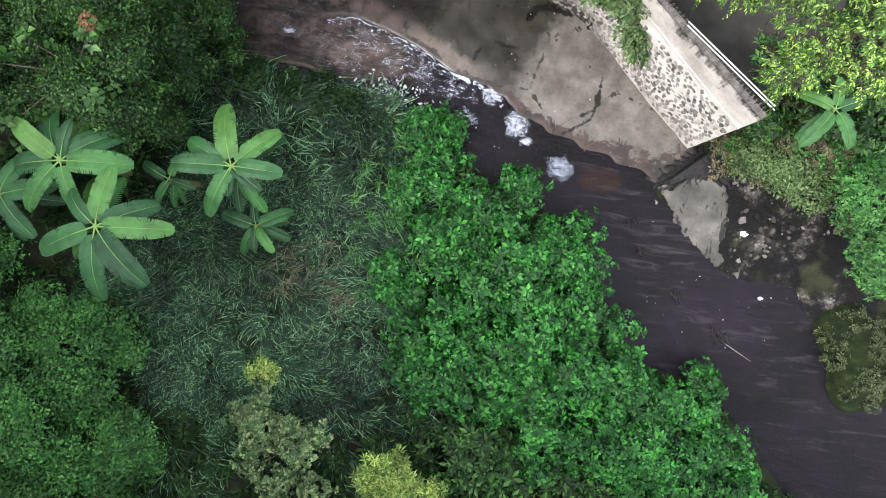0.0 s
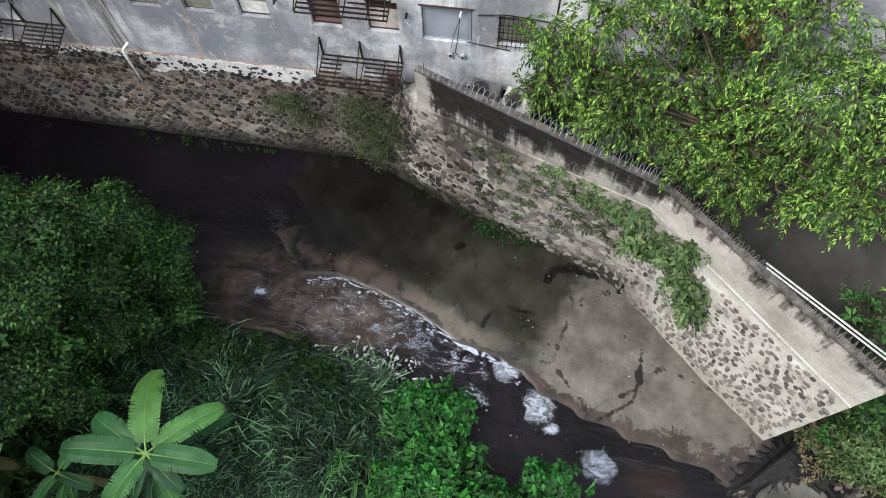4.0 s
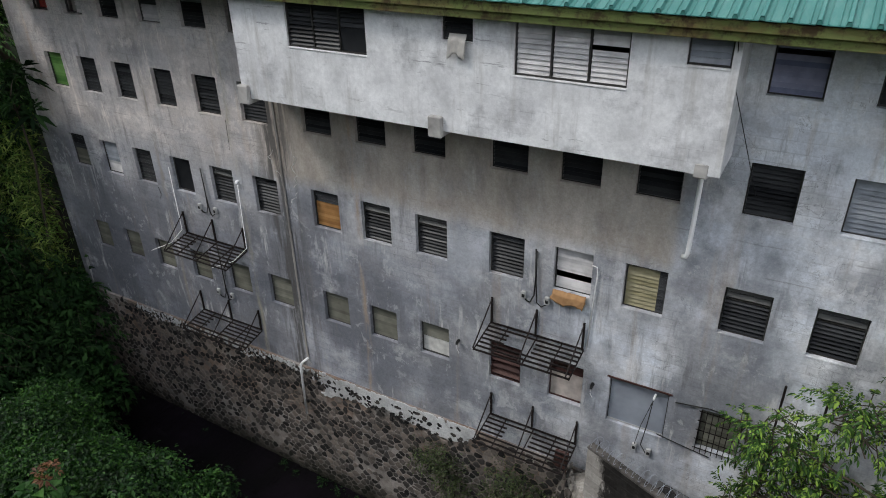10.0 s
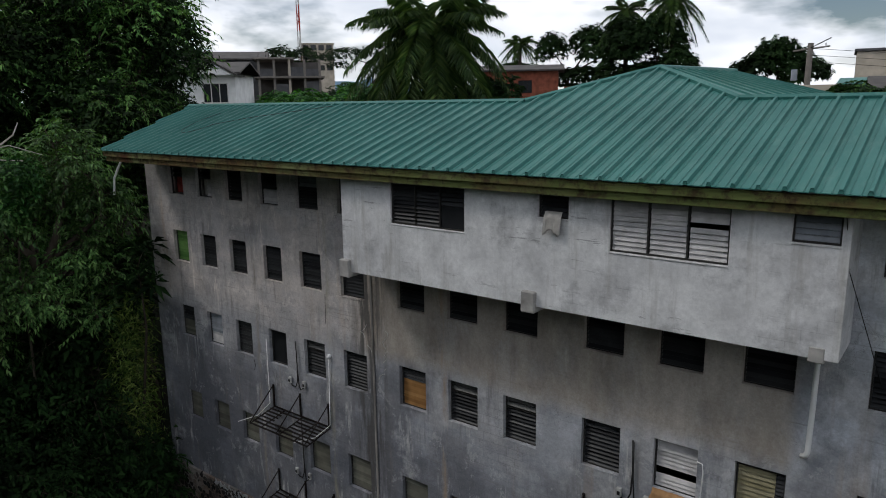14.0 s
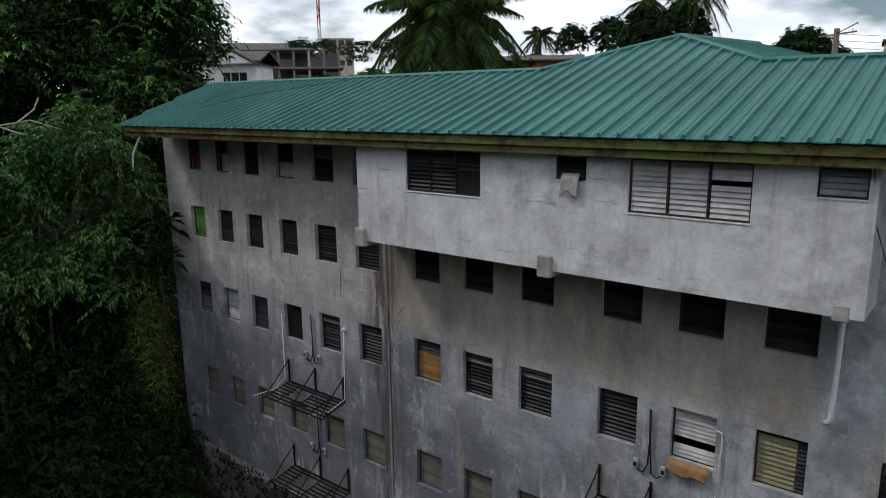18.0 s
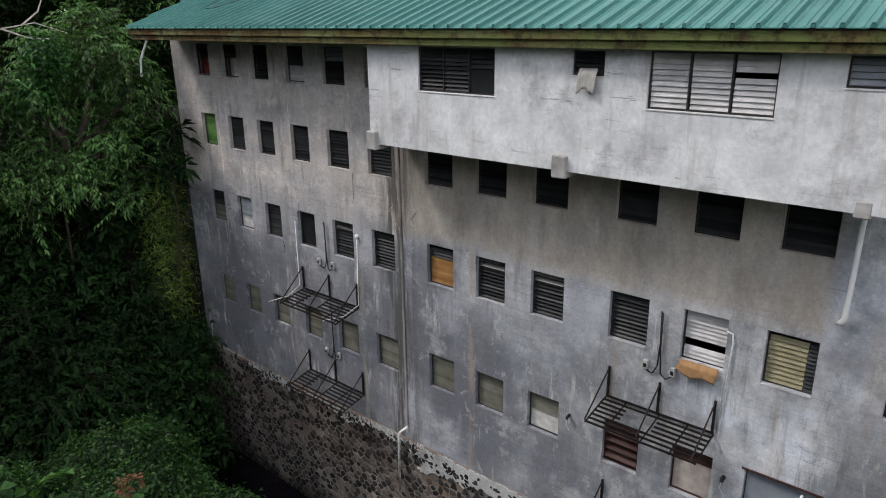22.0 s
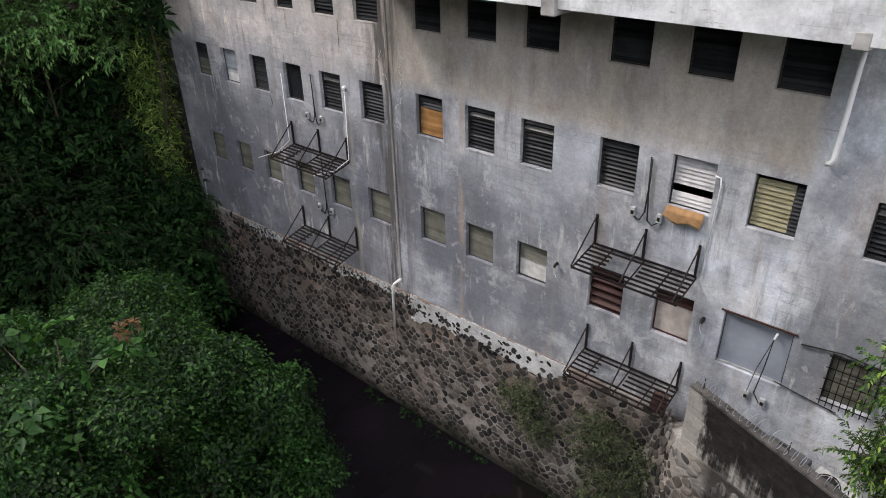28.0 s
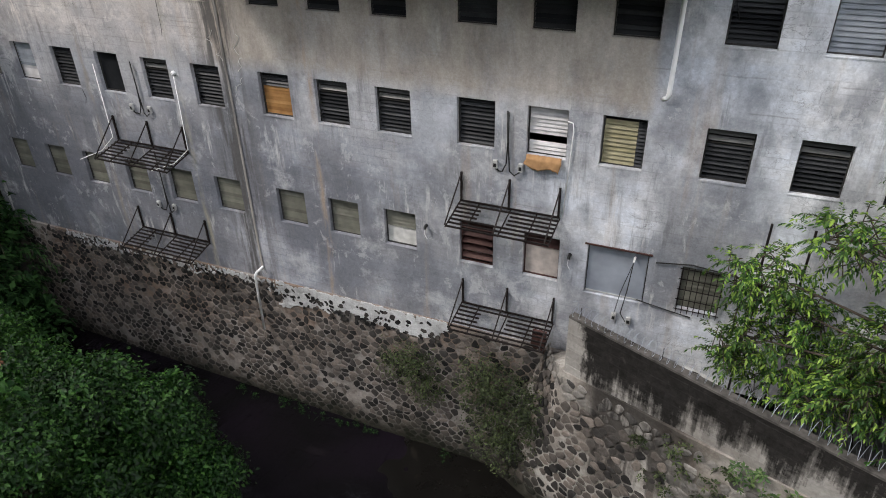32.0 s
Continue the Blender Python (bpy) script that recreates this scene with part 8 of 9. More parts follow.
# right bank and courtyard
LIME_LOBES = [
    (4.6, 9.6, 8.3, 1.6, 1.2, 1.2), (6.4, 8.9, 9.0, 1.7, 1.4, 1.2), (8.2, 8.0, 9.0, 1.6, 1.5, 1.2), (2.4, 10.3, 6.4, 1.2, 0.9, 1.0), (4.4, 9.5, 6.7, 1.5, 1.1, 1.1), (8.35, 5.9, 8.1, 1.15, 1.0, 0.9), (6.6, 8.1, 7.3, 1.3, 1.1, 0.9), (1.6, 10.6, 7.5, 0.8, 0.5, 0.7), (3.4, 10.6, 8.6, 0.9, 0.7, 0.7),
    (10.8, 7.6, 9.0, 1.8, 1.8, 1.4), (8.6, 9.6, 9.0, 1.8, 1.6, 1.4), (3.6, 11.0, 9.6, 0.7, 0.5, 0.5), (4.6, 10.8, 9.6, 0.9, 0.6, 0.6), (1.55, 10.4, 6.6, 0.7, 0.45, 0.8), (1.25, 10.6, 8.0, 0.75, 0.45, 0.8), (2.3, 10.2, 9.2, 0.7, 0.6, 0.7), (3.2, 9.8, 10.4, 0.9, 0.7, 0.7), (4.8, 9.5, 10.6, 1.2, 0.9, 0.9),
    (3.3, 10.0, 7.3, 1.0, 0.7, 0.9), (5.6, 8.7, 6.2, 0.8, 0.6, 0.8), (10.0, 6.0, 8.2, 1.4, 1.2, 1.1),
    (5.2, 8.2, 7.2, 0.9, 0.7, 0.7), (4.2, 8.9, 7.0, 0.8, 0.6, 0.8), (6.3, 7.6, 7.5, 0.9, 0.7, 0.7), (2.9, 9.5, 6.9, 0.7, 0.5, 0.7), (7.0, 7.4, 8.2, 0.9, 0.8, 0.7), (1.0, 10.35, 6.9, 0.5, 0.4, 0.7)]


def leafy_twigs(lobes, count, material, seed, parent, leaf=0.112, per=15, reach=0.55):
    """Twigs that arch out of the lobes of a crown, with pointed leaves hanging on both sides; twigs and leaves are two meshes."""
    r = np.random.default_rng(seed)
    p, out = crown_points(lobes, count, r, -0.7, 0.75, 0.35)
    n = len(p)
    way = unit(out * [1, 1, 0.5] + r.normal(size=(n, 3)) * 0.45 + [0, 0, 0.25])
    ln = reach * r.uniform(0.55, 1.25, (n, 1))
    t = np.linspace(0.12, 1.0, per)
    line = lambda s: p[:, None] + way[:, None] * (ln * s[None])[..., None] + np.array([0, 0, -0.42]) * (ln * s[None] ** 2)[..., None]
    base = line(t)
    tangent = unit(line(t + 0.05) - base)
    side = unit(np.cross(tangent, [0, 0, 1.0]) + 1e-5) * np.where(np.arange(per) % 2, 1.0, -1.0)[None, :, None]
    heading = unit(tangent * 0.75 + side * (1.0 - 0.75 * t[None, :, None] ** 3) + r.normal(size=base.shape) * 0.22 + [0, 0, -0.18])
    length = leaf * r.uniform(0.65, 1.2, (n, per)) * r.uniform(0.8, 1.15, (n, 1))
    b, w, u = base.reshape(-1, 3), heading.reshape(-1, 3), np.tile([0, 0, 1.0], (n * per, 1)) + r.normal(size=(n * per, 3)) * 0.35
    across = unit(np.cross(w, u))
    lift = unit(np.cross(across, w))
    length = length.reshape(-1, 1)
    width = length * 0.40
    sag = np.array([0, 0, 1.0]) * length
    v = np.stack([b, b + w * length * 0.30 - across * width * 0.42 + lift * width * 0.14, b + w * length * 0.66 - across * width * 0.40 + lift * width * 0.12 - sag * 0.10, b + w * length - sag * 0.30,
                  b + w * length * 0.66 + across * width * 0.40 + lift * width * 0.12 - sag * 0.10, b + w * length * 0.30 + across * width * 0.42 + lift * width * 0.14, b + w * length * 0.5 - sag * 0.04], 1).reshape(-1, 3)
    k = np.arange(n * per)[:, None] * 7
    tris = np.concatenate([k + q for q in ([6, 0, 1], [6, 1, 2], [6, 2, 3], [6, 3, 4], [6, 4, 5], [6, 5, 0])], 1).reshape(-1, 3)
    arrays("leaves", v, tris, material, parent)
    twig = Build()
    for i in range(0, n, 2):
        twig.tube([p[i] - way[i] * 0.25, base[i, per // 3], base[i, 2 * per // 3], base[i, -1]], [0.012, 0.009, 0.006, 0.003], 3)
    twig.put("twig_growth", BARK, parent)


lime = thing("courtyard_tree", "large lime green tree with drooping pointed leaves behind the retaining wall", "tree")
trunk_mesh((6.3, 8.6, 3.6), LIME_LOBES, 0.08, np.random.default_rng(14), lime)
leafy_twigs(lumpy(LIME_LOBES, 9, 0.34, 14), 6000, LEAF_LIME, 15, lime, leaf=0.094, per=16, reach=0.44)
tree("wall_shrub", "leafy shrub growing from the top of the stone wall", (4.9, 7.6, 3.4), [(4.85, 7.45, 5.1, 0.35, 0.30, 0.45), (4.75, 7.45, 4.4, 0.50, 0.40, 0.55), (5.15, 7.05, 3.8, 0.45, 0.35, 0.55), (5.45, 6.75, 3.2, 0.38, 0.30, 0.55), (4.35, 7.95, 4.0, 0.50, 0.35, 0.5), (4.1, 8.2, 3.4, 0.40, 0.32, 0.45), (5.6, 6.6, 2.5, 0.2, 0.2, 0.4)], 230, LEAF_PALE, 25, 0.04, leaf=0.19, per=7, width=0.42, depth=0.7, rough=0.6)
tree("bank_shrub", "lime green shrub on the far bank", (14.6, 3.2, 1.2), [(14.4, 3.4, 1.8, 1.4, 1.6, 1.2), (15.2, 1.4, 1.6, 1.2, 1.3, 1.0), (15.6, 4.6, 2.4, 1.5, 1.5, 1.4)], 2200, LEAF_FRESH, 26, 0.06, leaf=0.13, per=8, width=0.45)
tree("dry_shrub", "brownish thin shrub at the foot of the retaining wall", (11.4, 4.0, 0.8), [(10.6, 4.2, 1.0, 0.9, 0.6, 0.7), (11.8, 4.0, 1.0, 1.0, 0.7, 0.7), (12.6, 3.4, 1.0, 0.7, 0.7, 0.6)], 750, LEAF_PALE, 27, 0.04, leaf=0.13, per=7, kind="spray")
tree("bank_shrub", "green shrub at the end of the retaining wall", (12.6, 5.6, 1.8), [(12.2, 5.8, 2.4, 1.2, 0.9, 0.9), (13.8, 5.6, 2.4, 1.2, 1.0, 1.0), (10.4, 5.4, 1.6, 0.9, 0.6, 0.7)], 500, LEAF_TREE, 28, 0.05, leaf=0.2, per=7)
tree("wall_bush", "thin grey-green bush growing out of the stone wall", (-3.6, 11.55, 1.2), [(-3.9, 11.4, 3.2, 0.9, 0.4, 1.0), (-3.0, 11.35, 2.7, 0.8, 0.45, 1.0), (-3.5, 11.35, 1.7, 0.9, 0.5, 0.9)], 1300, LEAF_OLIVE, 29, 0.03, kind="spray", leaf=0.075, per=6, depth=0.8, rough=0.4, low=-0.9)
tree("wall_bush", "thin grey-green bush growing out of the stone wall", (-6.2, 11.6, 2.0), [(-6.2, 11.55, 3.1, 0.8, 0.3, 0.7), (-5.7, 11.55, 2.5, 0.5, 0.3, 0.6)], 420, LEAF_OLIVE, 30, 0.025, kind="spray", leaf=0.075, per=6, depth=0.8, rough=0.4, low=-0.9)
foot = [(x, FY - 0.35 + 0.1 * math.sin(x * 3), 0.30) for x in np.arange(-17, -4.0, 0.16)] + [tuple(Vector(face_1(s, -0.22 + 0.1 * math.sin(s * 4), 0.12))) for s in np.arange(0.2, 5.6, 0.14)]
foot = [p for p in foot[::2] if noise.noise((p[0] * 0.9, p[1] * 0.4, 2.0)) > 0.10]
ground_cover("wall_foot_weeds", "low weeds along the foot of the stone wall", foot, LEAF_DEEP, 73, 0.07, 6, 0.14, each=7)
r_l = random.Random(74)
spot = lambda s0, s1, z0, z1: tuple(Vector(face_1(r_l.uniform(s0, s1), -0.06, z0 + (z1 - z0) * r_l.random() ** 0.7)))
ledge = [spot(5.6, run_1, 3.9, 5.05) for _ in range(52)] + [tuple(Vector(face_2(r_l.uniform(0, 1.6), -0.06, r_l.uniform(3.4, 5.0)))) for _ in range(14)]
ground_cover("wall_creeper", "creeping weeds on the ledge of the stone wall", ledge, LEAF_PALE, 74, 0.10, 7, 0.15, each=6)
ground_cover("wall_moss_weeds", "olive weeds hanging on the worn stone wall", [spot(3.6, run_1, 1.6, 4.8) for _ in range(60)], LEAF_OLIVE, 75, 0.085, 6, 0.15, each=8)
tree("wall_shrub", "dark shrub rooted at the water by the wall", (0.9, 9.6, 0.0), [(0.9, 9.55, 0.35, 0.75, 0.35, 0.35), (0.2, 9.85, 0.3, 0.6, 0.3, 0.3)], 110, LEAF_DEEP, 31, 0.02, kind="spray", leaf=0.12, per=6)

corner = spots_in(lambda x, y: y + 0.9 * x > 13.2, 9.2, 15.5, 3.4, 8.0, 150, 79, 0.1)
ground_cover("corner_weeds", "mixed weeds and low shrubs at the end of the retaining wall", corner, LEAF_OLIVE, 80, 0.12, 7, 0.30, each=7)
ground_cover("corner_shrubs", "green low growth at the end of the retaining wall", corner[::3], LEAF_FRESH, 81, 0.18, 7, 0.45, each=7)
foot_2 = spots_in(lambda x, y: (y + 0.9 * x > 11.2) & (to_line(x, y, APRON_EDGE) < -0.1), 9.3, 13.6, 3.7, 5.6, 190, 83, 0.12)
ground_cover("slope_weeds", "olive and brownish weeds on the slope below the wall's end", foot_2[::2], LEAF_OLIVE, 84, 0.10, 7, 0.26, each=8)
ground_cover("slope_dry_weeds", "brownish dry weeds on the slope below the wall's end", foot_2[1::3], LEAF_DRY, 85, 0.12, 7, 0.34, each=9)
r_m = np.random.default_rng(77)
cover = [(16.0 + 1.7 * math.sqrt(q) * math.cos(a), -2.1 + 2.0 * math.sqrt(q) * math.sin(a), level(16) - 0.28 + 1.3 * math.cos(math.sqrt(q) * 1.3) ** 0.7) for q, a in zip(r_m.random(70), r_m.random(70) * 6.28)]
ground_cover("boulder_weeds", "small weeds and moss over the large boulder", cover, LEAF_OLIVE, 78, 0.10, 6, 0.24, each=10)
# unseen trees added behind the view to block low sky light
for k, (x, y) in enumerate(((-24, -9), (-16, -15), (-6, -18), (5, -19), (15, -18), (24, -17))):
    zg = float(ground_height(x, y))
    tree("slope_tree", "unseen tall dense tree added behind the near bank to block low sky", (x, y, zg), [(x, y, zg + 9, 5.0, 3.6, 5.0), (x + 2.5, y - 2, zg + 16, 4.6, 3.6, 5.0), (x - 2.8, y - 1, zg + 13, 4.6, 3.4, 5.0), (x - 1, y - 2, zg + 21, 3.6, 3.2, 3.6)], 1800, LEAF_DARK, 600 + k, 0.35, "trees on the near slope", kind="spray", leaf=0.6, per=6, width=0.5, depth=0.4, low=-0.8)
# trees at the end of the building
VALLEY = [
    ("valley_tree", "tall dark tree at the end of the building", (-25, 14, 4), [(-26.4, 14.2, 14.5, 2.6, 2.4, 3.0), (-28.2, 17.0, 17.8, 2.8, 2.6, 3.2), (-26.6, 16.4, 14.5, 2.0, 2.0, 2.6), (-28.5, 14.0, 12.0, 3.0, 3.0, 3.6), (-29.5, 15.0, 20.0, 2.6, 2.4, 2.4), (-30.0, 12.5, 16.5, 3.2, 3.0, 3.6)], 2100, LEAF_FEATHER),
    ("valley_tree", "tall dark feathery tree beyond the building", (-33, 20, 6), [(-33.5, 18.5, 19.8, 3.6, 3.4, 4.2), (-30.5, 18.2, 18.6, 2.6, 2.4, 3.4), (-36, 16, 18.5, 3.8, 3.6, 4.4), (-33, 13, 15.0, 3.4, 3.4, 4.2), (-31.0, 18.0, 14.5, 2.8, 2.6, 3.0)], 2000, LEAF_FEATHER),
    ("valley_tree", "dense creeper-covered tree beside the stream, shade put into its leaf colour", (-23, 9.6, 1.0), [(-23.4, 10.6, 8.6, 2.8, 2.2, 3.2), (-22.4, 9.2, 5.0, 2.6, 2.2, 3.4), (-25.6, 8.2, 7.2, 3.2, 2.8, 3.8), (-22.0, 11.6, 10.4, 1.4, 1.2, 1.5)], 1900, LEAF_DEEP),
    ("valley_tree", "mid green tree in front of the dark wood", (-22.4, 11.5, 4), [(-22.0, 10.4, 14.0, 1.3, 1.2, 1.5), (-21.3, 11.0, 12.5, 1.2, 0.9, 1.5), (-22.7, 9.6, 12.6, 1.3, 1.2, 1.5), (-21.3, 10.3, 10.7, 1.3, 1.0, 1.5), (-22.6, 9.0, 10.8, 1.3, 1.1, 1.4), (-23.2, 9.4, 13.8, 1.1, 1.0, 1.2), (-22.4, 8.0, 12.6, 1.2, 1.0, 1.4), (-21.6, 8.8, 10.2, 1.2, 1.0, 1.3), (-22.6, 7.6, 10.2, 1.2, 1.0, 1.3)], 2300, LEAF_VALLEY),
    ("valley_tree", "tree over the stream, shade put into its leaf colour", (-19.5, 7.4, 0.8), [(-19.8, 7.2, 3.4, 2.6, 2.2, 3.0), (-18.2, 8.8, 2.4, 1.8, 1.5, 2.4), (-22.0, 6.0, 4.0, 3.0, 2.6, 3.4), (-20.0, 10.6, 3.2, 1.2, 1.1, 3.0)], 1700, LEAF_DEEP),
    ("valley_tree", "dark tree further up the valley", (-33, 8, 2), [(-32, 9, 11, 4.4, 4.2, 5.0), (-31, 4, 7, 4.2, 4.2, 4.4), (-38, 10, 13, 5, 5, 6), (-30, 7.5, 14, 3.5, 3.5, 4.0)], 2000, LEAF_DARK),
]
# unseen trees added out of view to shade the lower far facade
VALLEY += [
    ("valley_tree", "unseen tall dark tree added to shade the gully and facade", (-25, 4.5, 1.5), [(-25.0, 5.0, 9.0, 3.0, 2.4, 4.2), (-26.0, 3.0, 13.5, 3.4, 2.8, 3.6), (-24.0, 5.0, 14.5, 2.4, 2.0, 2.6), (-27.5, 6.0, 5.0, 3.0, 2.4, 3.6)], 2250, LEAF_DARK),
    ("valley_tree", "unseen tall dark tree added to shade the gully and facade", (-21, 0.5, 1.5), [(-22.0, 1.0, 8.0, 2.8, 2.2, 4.0), (-23.5, -1.0, 12.0, 3.0, 2.4, 3.4), (-20.5, 2.2, 5.0, 2.2, 1.8, 3.0)], 1200, LEAF_DARK),
]
for k, (nm, lab, base, blobs, cnt, mt) in enumerate(VALLEY):
    ob = thing(nm, lab, "tree", "trees at the valley's end")
    trunk_mesh(base, blobs, 0.3, np.random.default_rng(400 + k), ob)
    leafy_twigs(lumpy(blobs, 14, 0.30, 400 + k), cnt, mt, 430 + k, ob, leaf=0.15 if k == 3 else 0.19, per=15, reach=0.8 if k == 3 else 1.1)
    # inner crown in darker leaves: the crown's own shade put into colour
    if k != 3:
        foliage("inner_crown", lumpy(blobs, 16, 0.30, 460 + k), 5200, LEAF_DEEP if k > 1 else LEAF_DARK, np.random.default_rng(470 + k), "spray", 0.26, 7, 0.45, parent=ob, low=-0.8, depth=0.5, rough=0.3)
tree("bamboo_clump", "yellow-green bamboo hanging beside the wall", (-20.9, 11.3, 1.0), [(-20.75, 11.2, 9.6, 0.6, 0.45, 1.0), (-20.9, 11.1, 8.3, 0.7, 0.5, 1.2), (-20.7, 11.1, 6.8, 0.6, 0.5, 1.3), (-20.5, 11.0, 5.2, 0.5, 0.5, 1.3)], 900, LEAF_YELLOW, 32, 0.03, kind="spray", leaf=0.22, per=6, width=0.14, low=-0.9)
tree("papaya_tree", "dark broad-fingered leaves beside the building's corner", (-20.9, 11.1, 3.0), [(-19.2, 11.1, 11.9, 0.5, 0.3, 0.35), (-19.0, 11.0, 11.1, 0.45, 0.3, 0.35), (-19.8, 11.0, 10.6, 0.45, 0.3, 0.35)], 26, LEAF_DEEP, 33, 0.05, leaf=0.42, per=9, width=0.26)
tree("yellow_shrub", "yellow-green young tree among the dark wood", (-22.2, 8.6, 3.0), [(-21.7, 8.8, 14.0, 0.6, 0.5, 0.8), (-21.9, 8.4, 13.0, 0.6, 0.5, 0.7)], 420, LEAF_FRESH, 34, 0.05, kind="spray", leaf=0.17, per=6, width=0.4)
LEAF_RUST = leaf_material("rusty_dead_leaf", (0.06, 0.025, 0.014), (0.12, 0.055, 0.03), (0.20, 0.11, 0.06))
tree("dead_sprig", "cluster of rusty dead leaves on top of the round tree", (-9.5, 4.25, 7.4), [(-9.5, 4.25, 7.95, 0.2, 0.18, 0.12)], 10, LEAF_RUST, 35, 0.015, leaf=0.11, per=7, width=0.45)
tree("dead_sprig", "cluster of rusty dead leaves in the lime green tree", (5.0, 9.6, 9.0), [(4.6, 9.7, 10.3, 0.5, 0.4, 0.35)], 60, LEAF_RUST, 36, 0.02, kind="spray", leaf=0.13, per=7, width=0.4)
bare = Build()
for pts in ([(-22.6, 7.0, 14.6), (-22.0, 7.9, 15.05), (-21.7, 8.7, 15.2), (-21.3, 9.4, 14.9)], [(-21.8, 8.4, 15.15), (-21.6, 8.8, 15.5), (-21.55, 8.95, 15.85)], [(-22.0, 7.9, 15.05), (-21.6, 8.4, 14.8), (-21.4, 8.9, 14.75)]):
    bare.tube(pts, [0.030, 0.022, 0.016, 0.007][: len(pts)], 5)
tagged(bare.put("bare_branch", PINK_BOARD), "bare pale dead branches against the dark wood", "branch")

# ---------------------------------------------------------------- beyond the building


def palm(label, x, y, z0, z1, frond, count, seed, hang=1.0):
    r = np.random.default_rng(seed)
    ob = thing("palm_tree", label, "palm tree", "palm trees behind the building")
    Build().tube([(x, y, z0), (x + 0.15, y, (z0 + z1) / 2), (x, y, z1)], [0.30, 0.22, 0.17], 9).put("trunk", BARK, ob, smooth=True)
    for k in range(count):
        a = k * 2.399 + r.normal() * 0.1
        el = 1.15 - 1.75 * (k / count) * hang
        ln = frond * r.uniform(0.85, 1.1)
        d = np.array([math.cos(a), math.sin(a), 0])
        s = np.linspace(0, 1, 42)
        mid = np.array([x, y, z1]) + np.outer(s * ln * math.cos(el * 0.7), d) + np.outer(ln * (s * math.sin(el) - (0.55 + 0.3 * (el < 0.5)) * s * s), [0, 0, 1])
        t = unit(np.gradient(mid, axis=0))
        side = unit(np.cross(t, [0, 0, 1.0]) + 1e-5)
        base = np.concatenate([mid[2:], mid[2:], mid[2:] * 0.5 + mid[1:-1] * 0.5, mid[2:] * 0.5 + mid[1:-1] * 0.5])
        way = unit(np.concatenate([side[2:], -side[2:]] * 2) + np.concatenate([t[2:]] * 4) * 0.5 - np.array([0, 0, 0.45]) + r.normal(size=(len(base), 3)) * 0.15)
        length = 0.17 * ln * np.tile(np.sin(np.linspace(0.25, 2.9, 40)) + 0.35, 4)
        v, tr = leaf_mesh(base, way, np.broadcast_to([0, 0, 1.0], base.shape) + 0.0, length, 0.05 * ln * 0.2, 0.2, 0.25)
        arrays("frond", v, tr, LEAF_PALM, ob)
    return ob


palm("large dark palm with arching and hanging fronds behind the roof", -20.4, 26.8, 12, 19.4, 4.2, 64, 1, 1.25)
palm("slim palm against the clouds", -38.3, 64.2, 12, 22.0, 2.3, 26, 2)
palm("tall palm in the distant trees", -24.6, 59.0, 12, 23.6, 2.6, 24, 3)
palm("tall palm in the distant trees", -20.6, 59.0, 12, 24.2, 3.0, 26, 4)
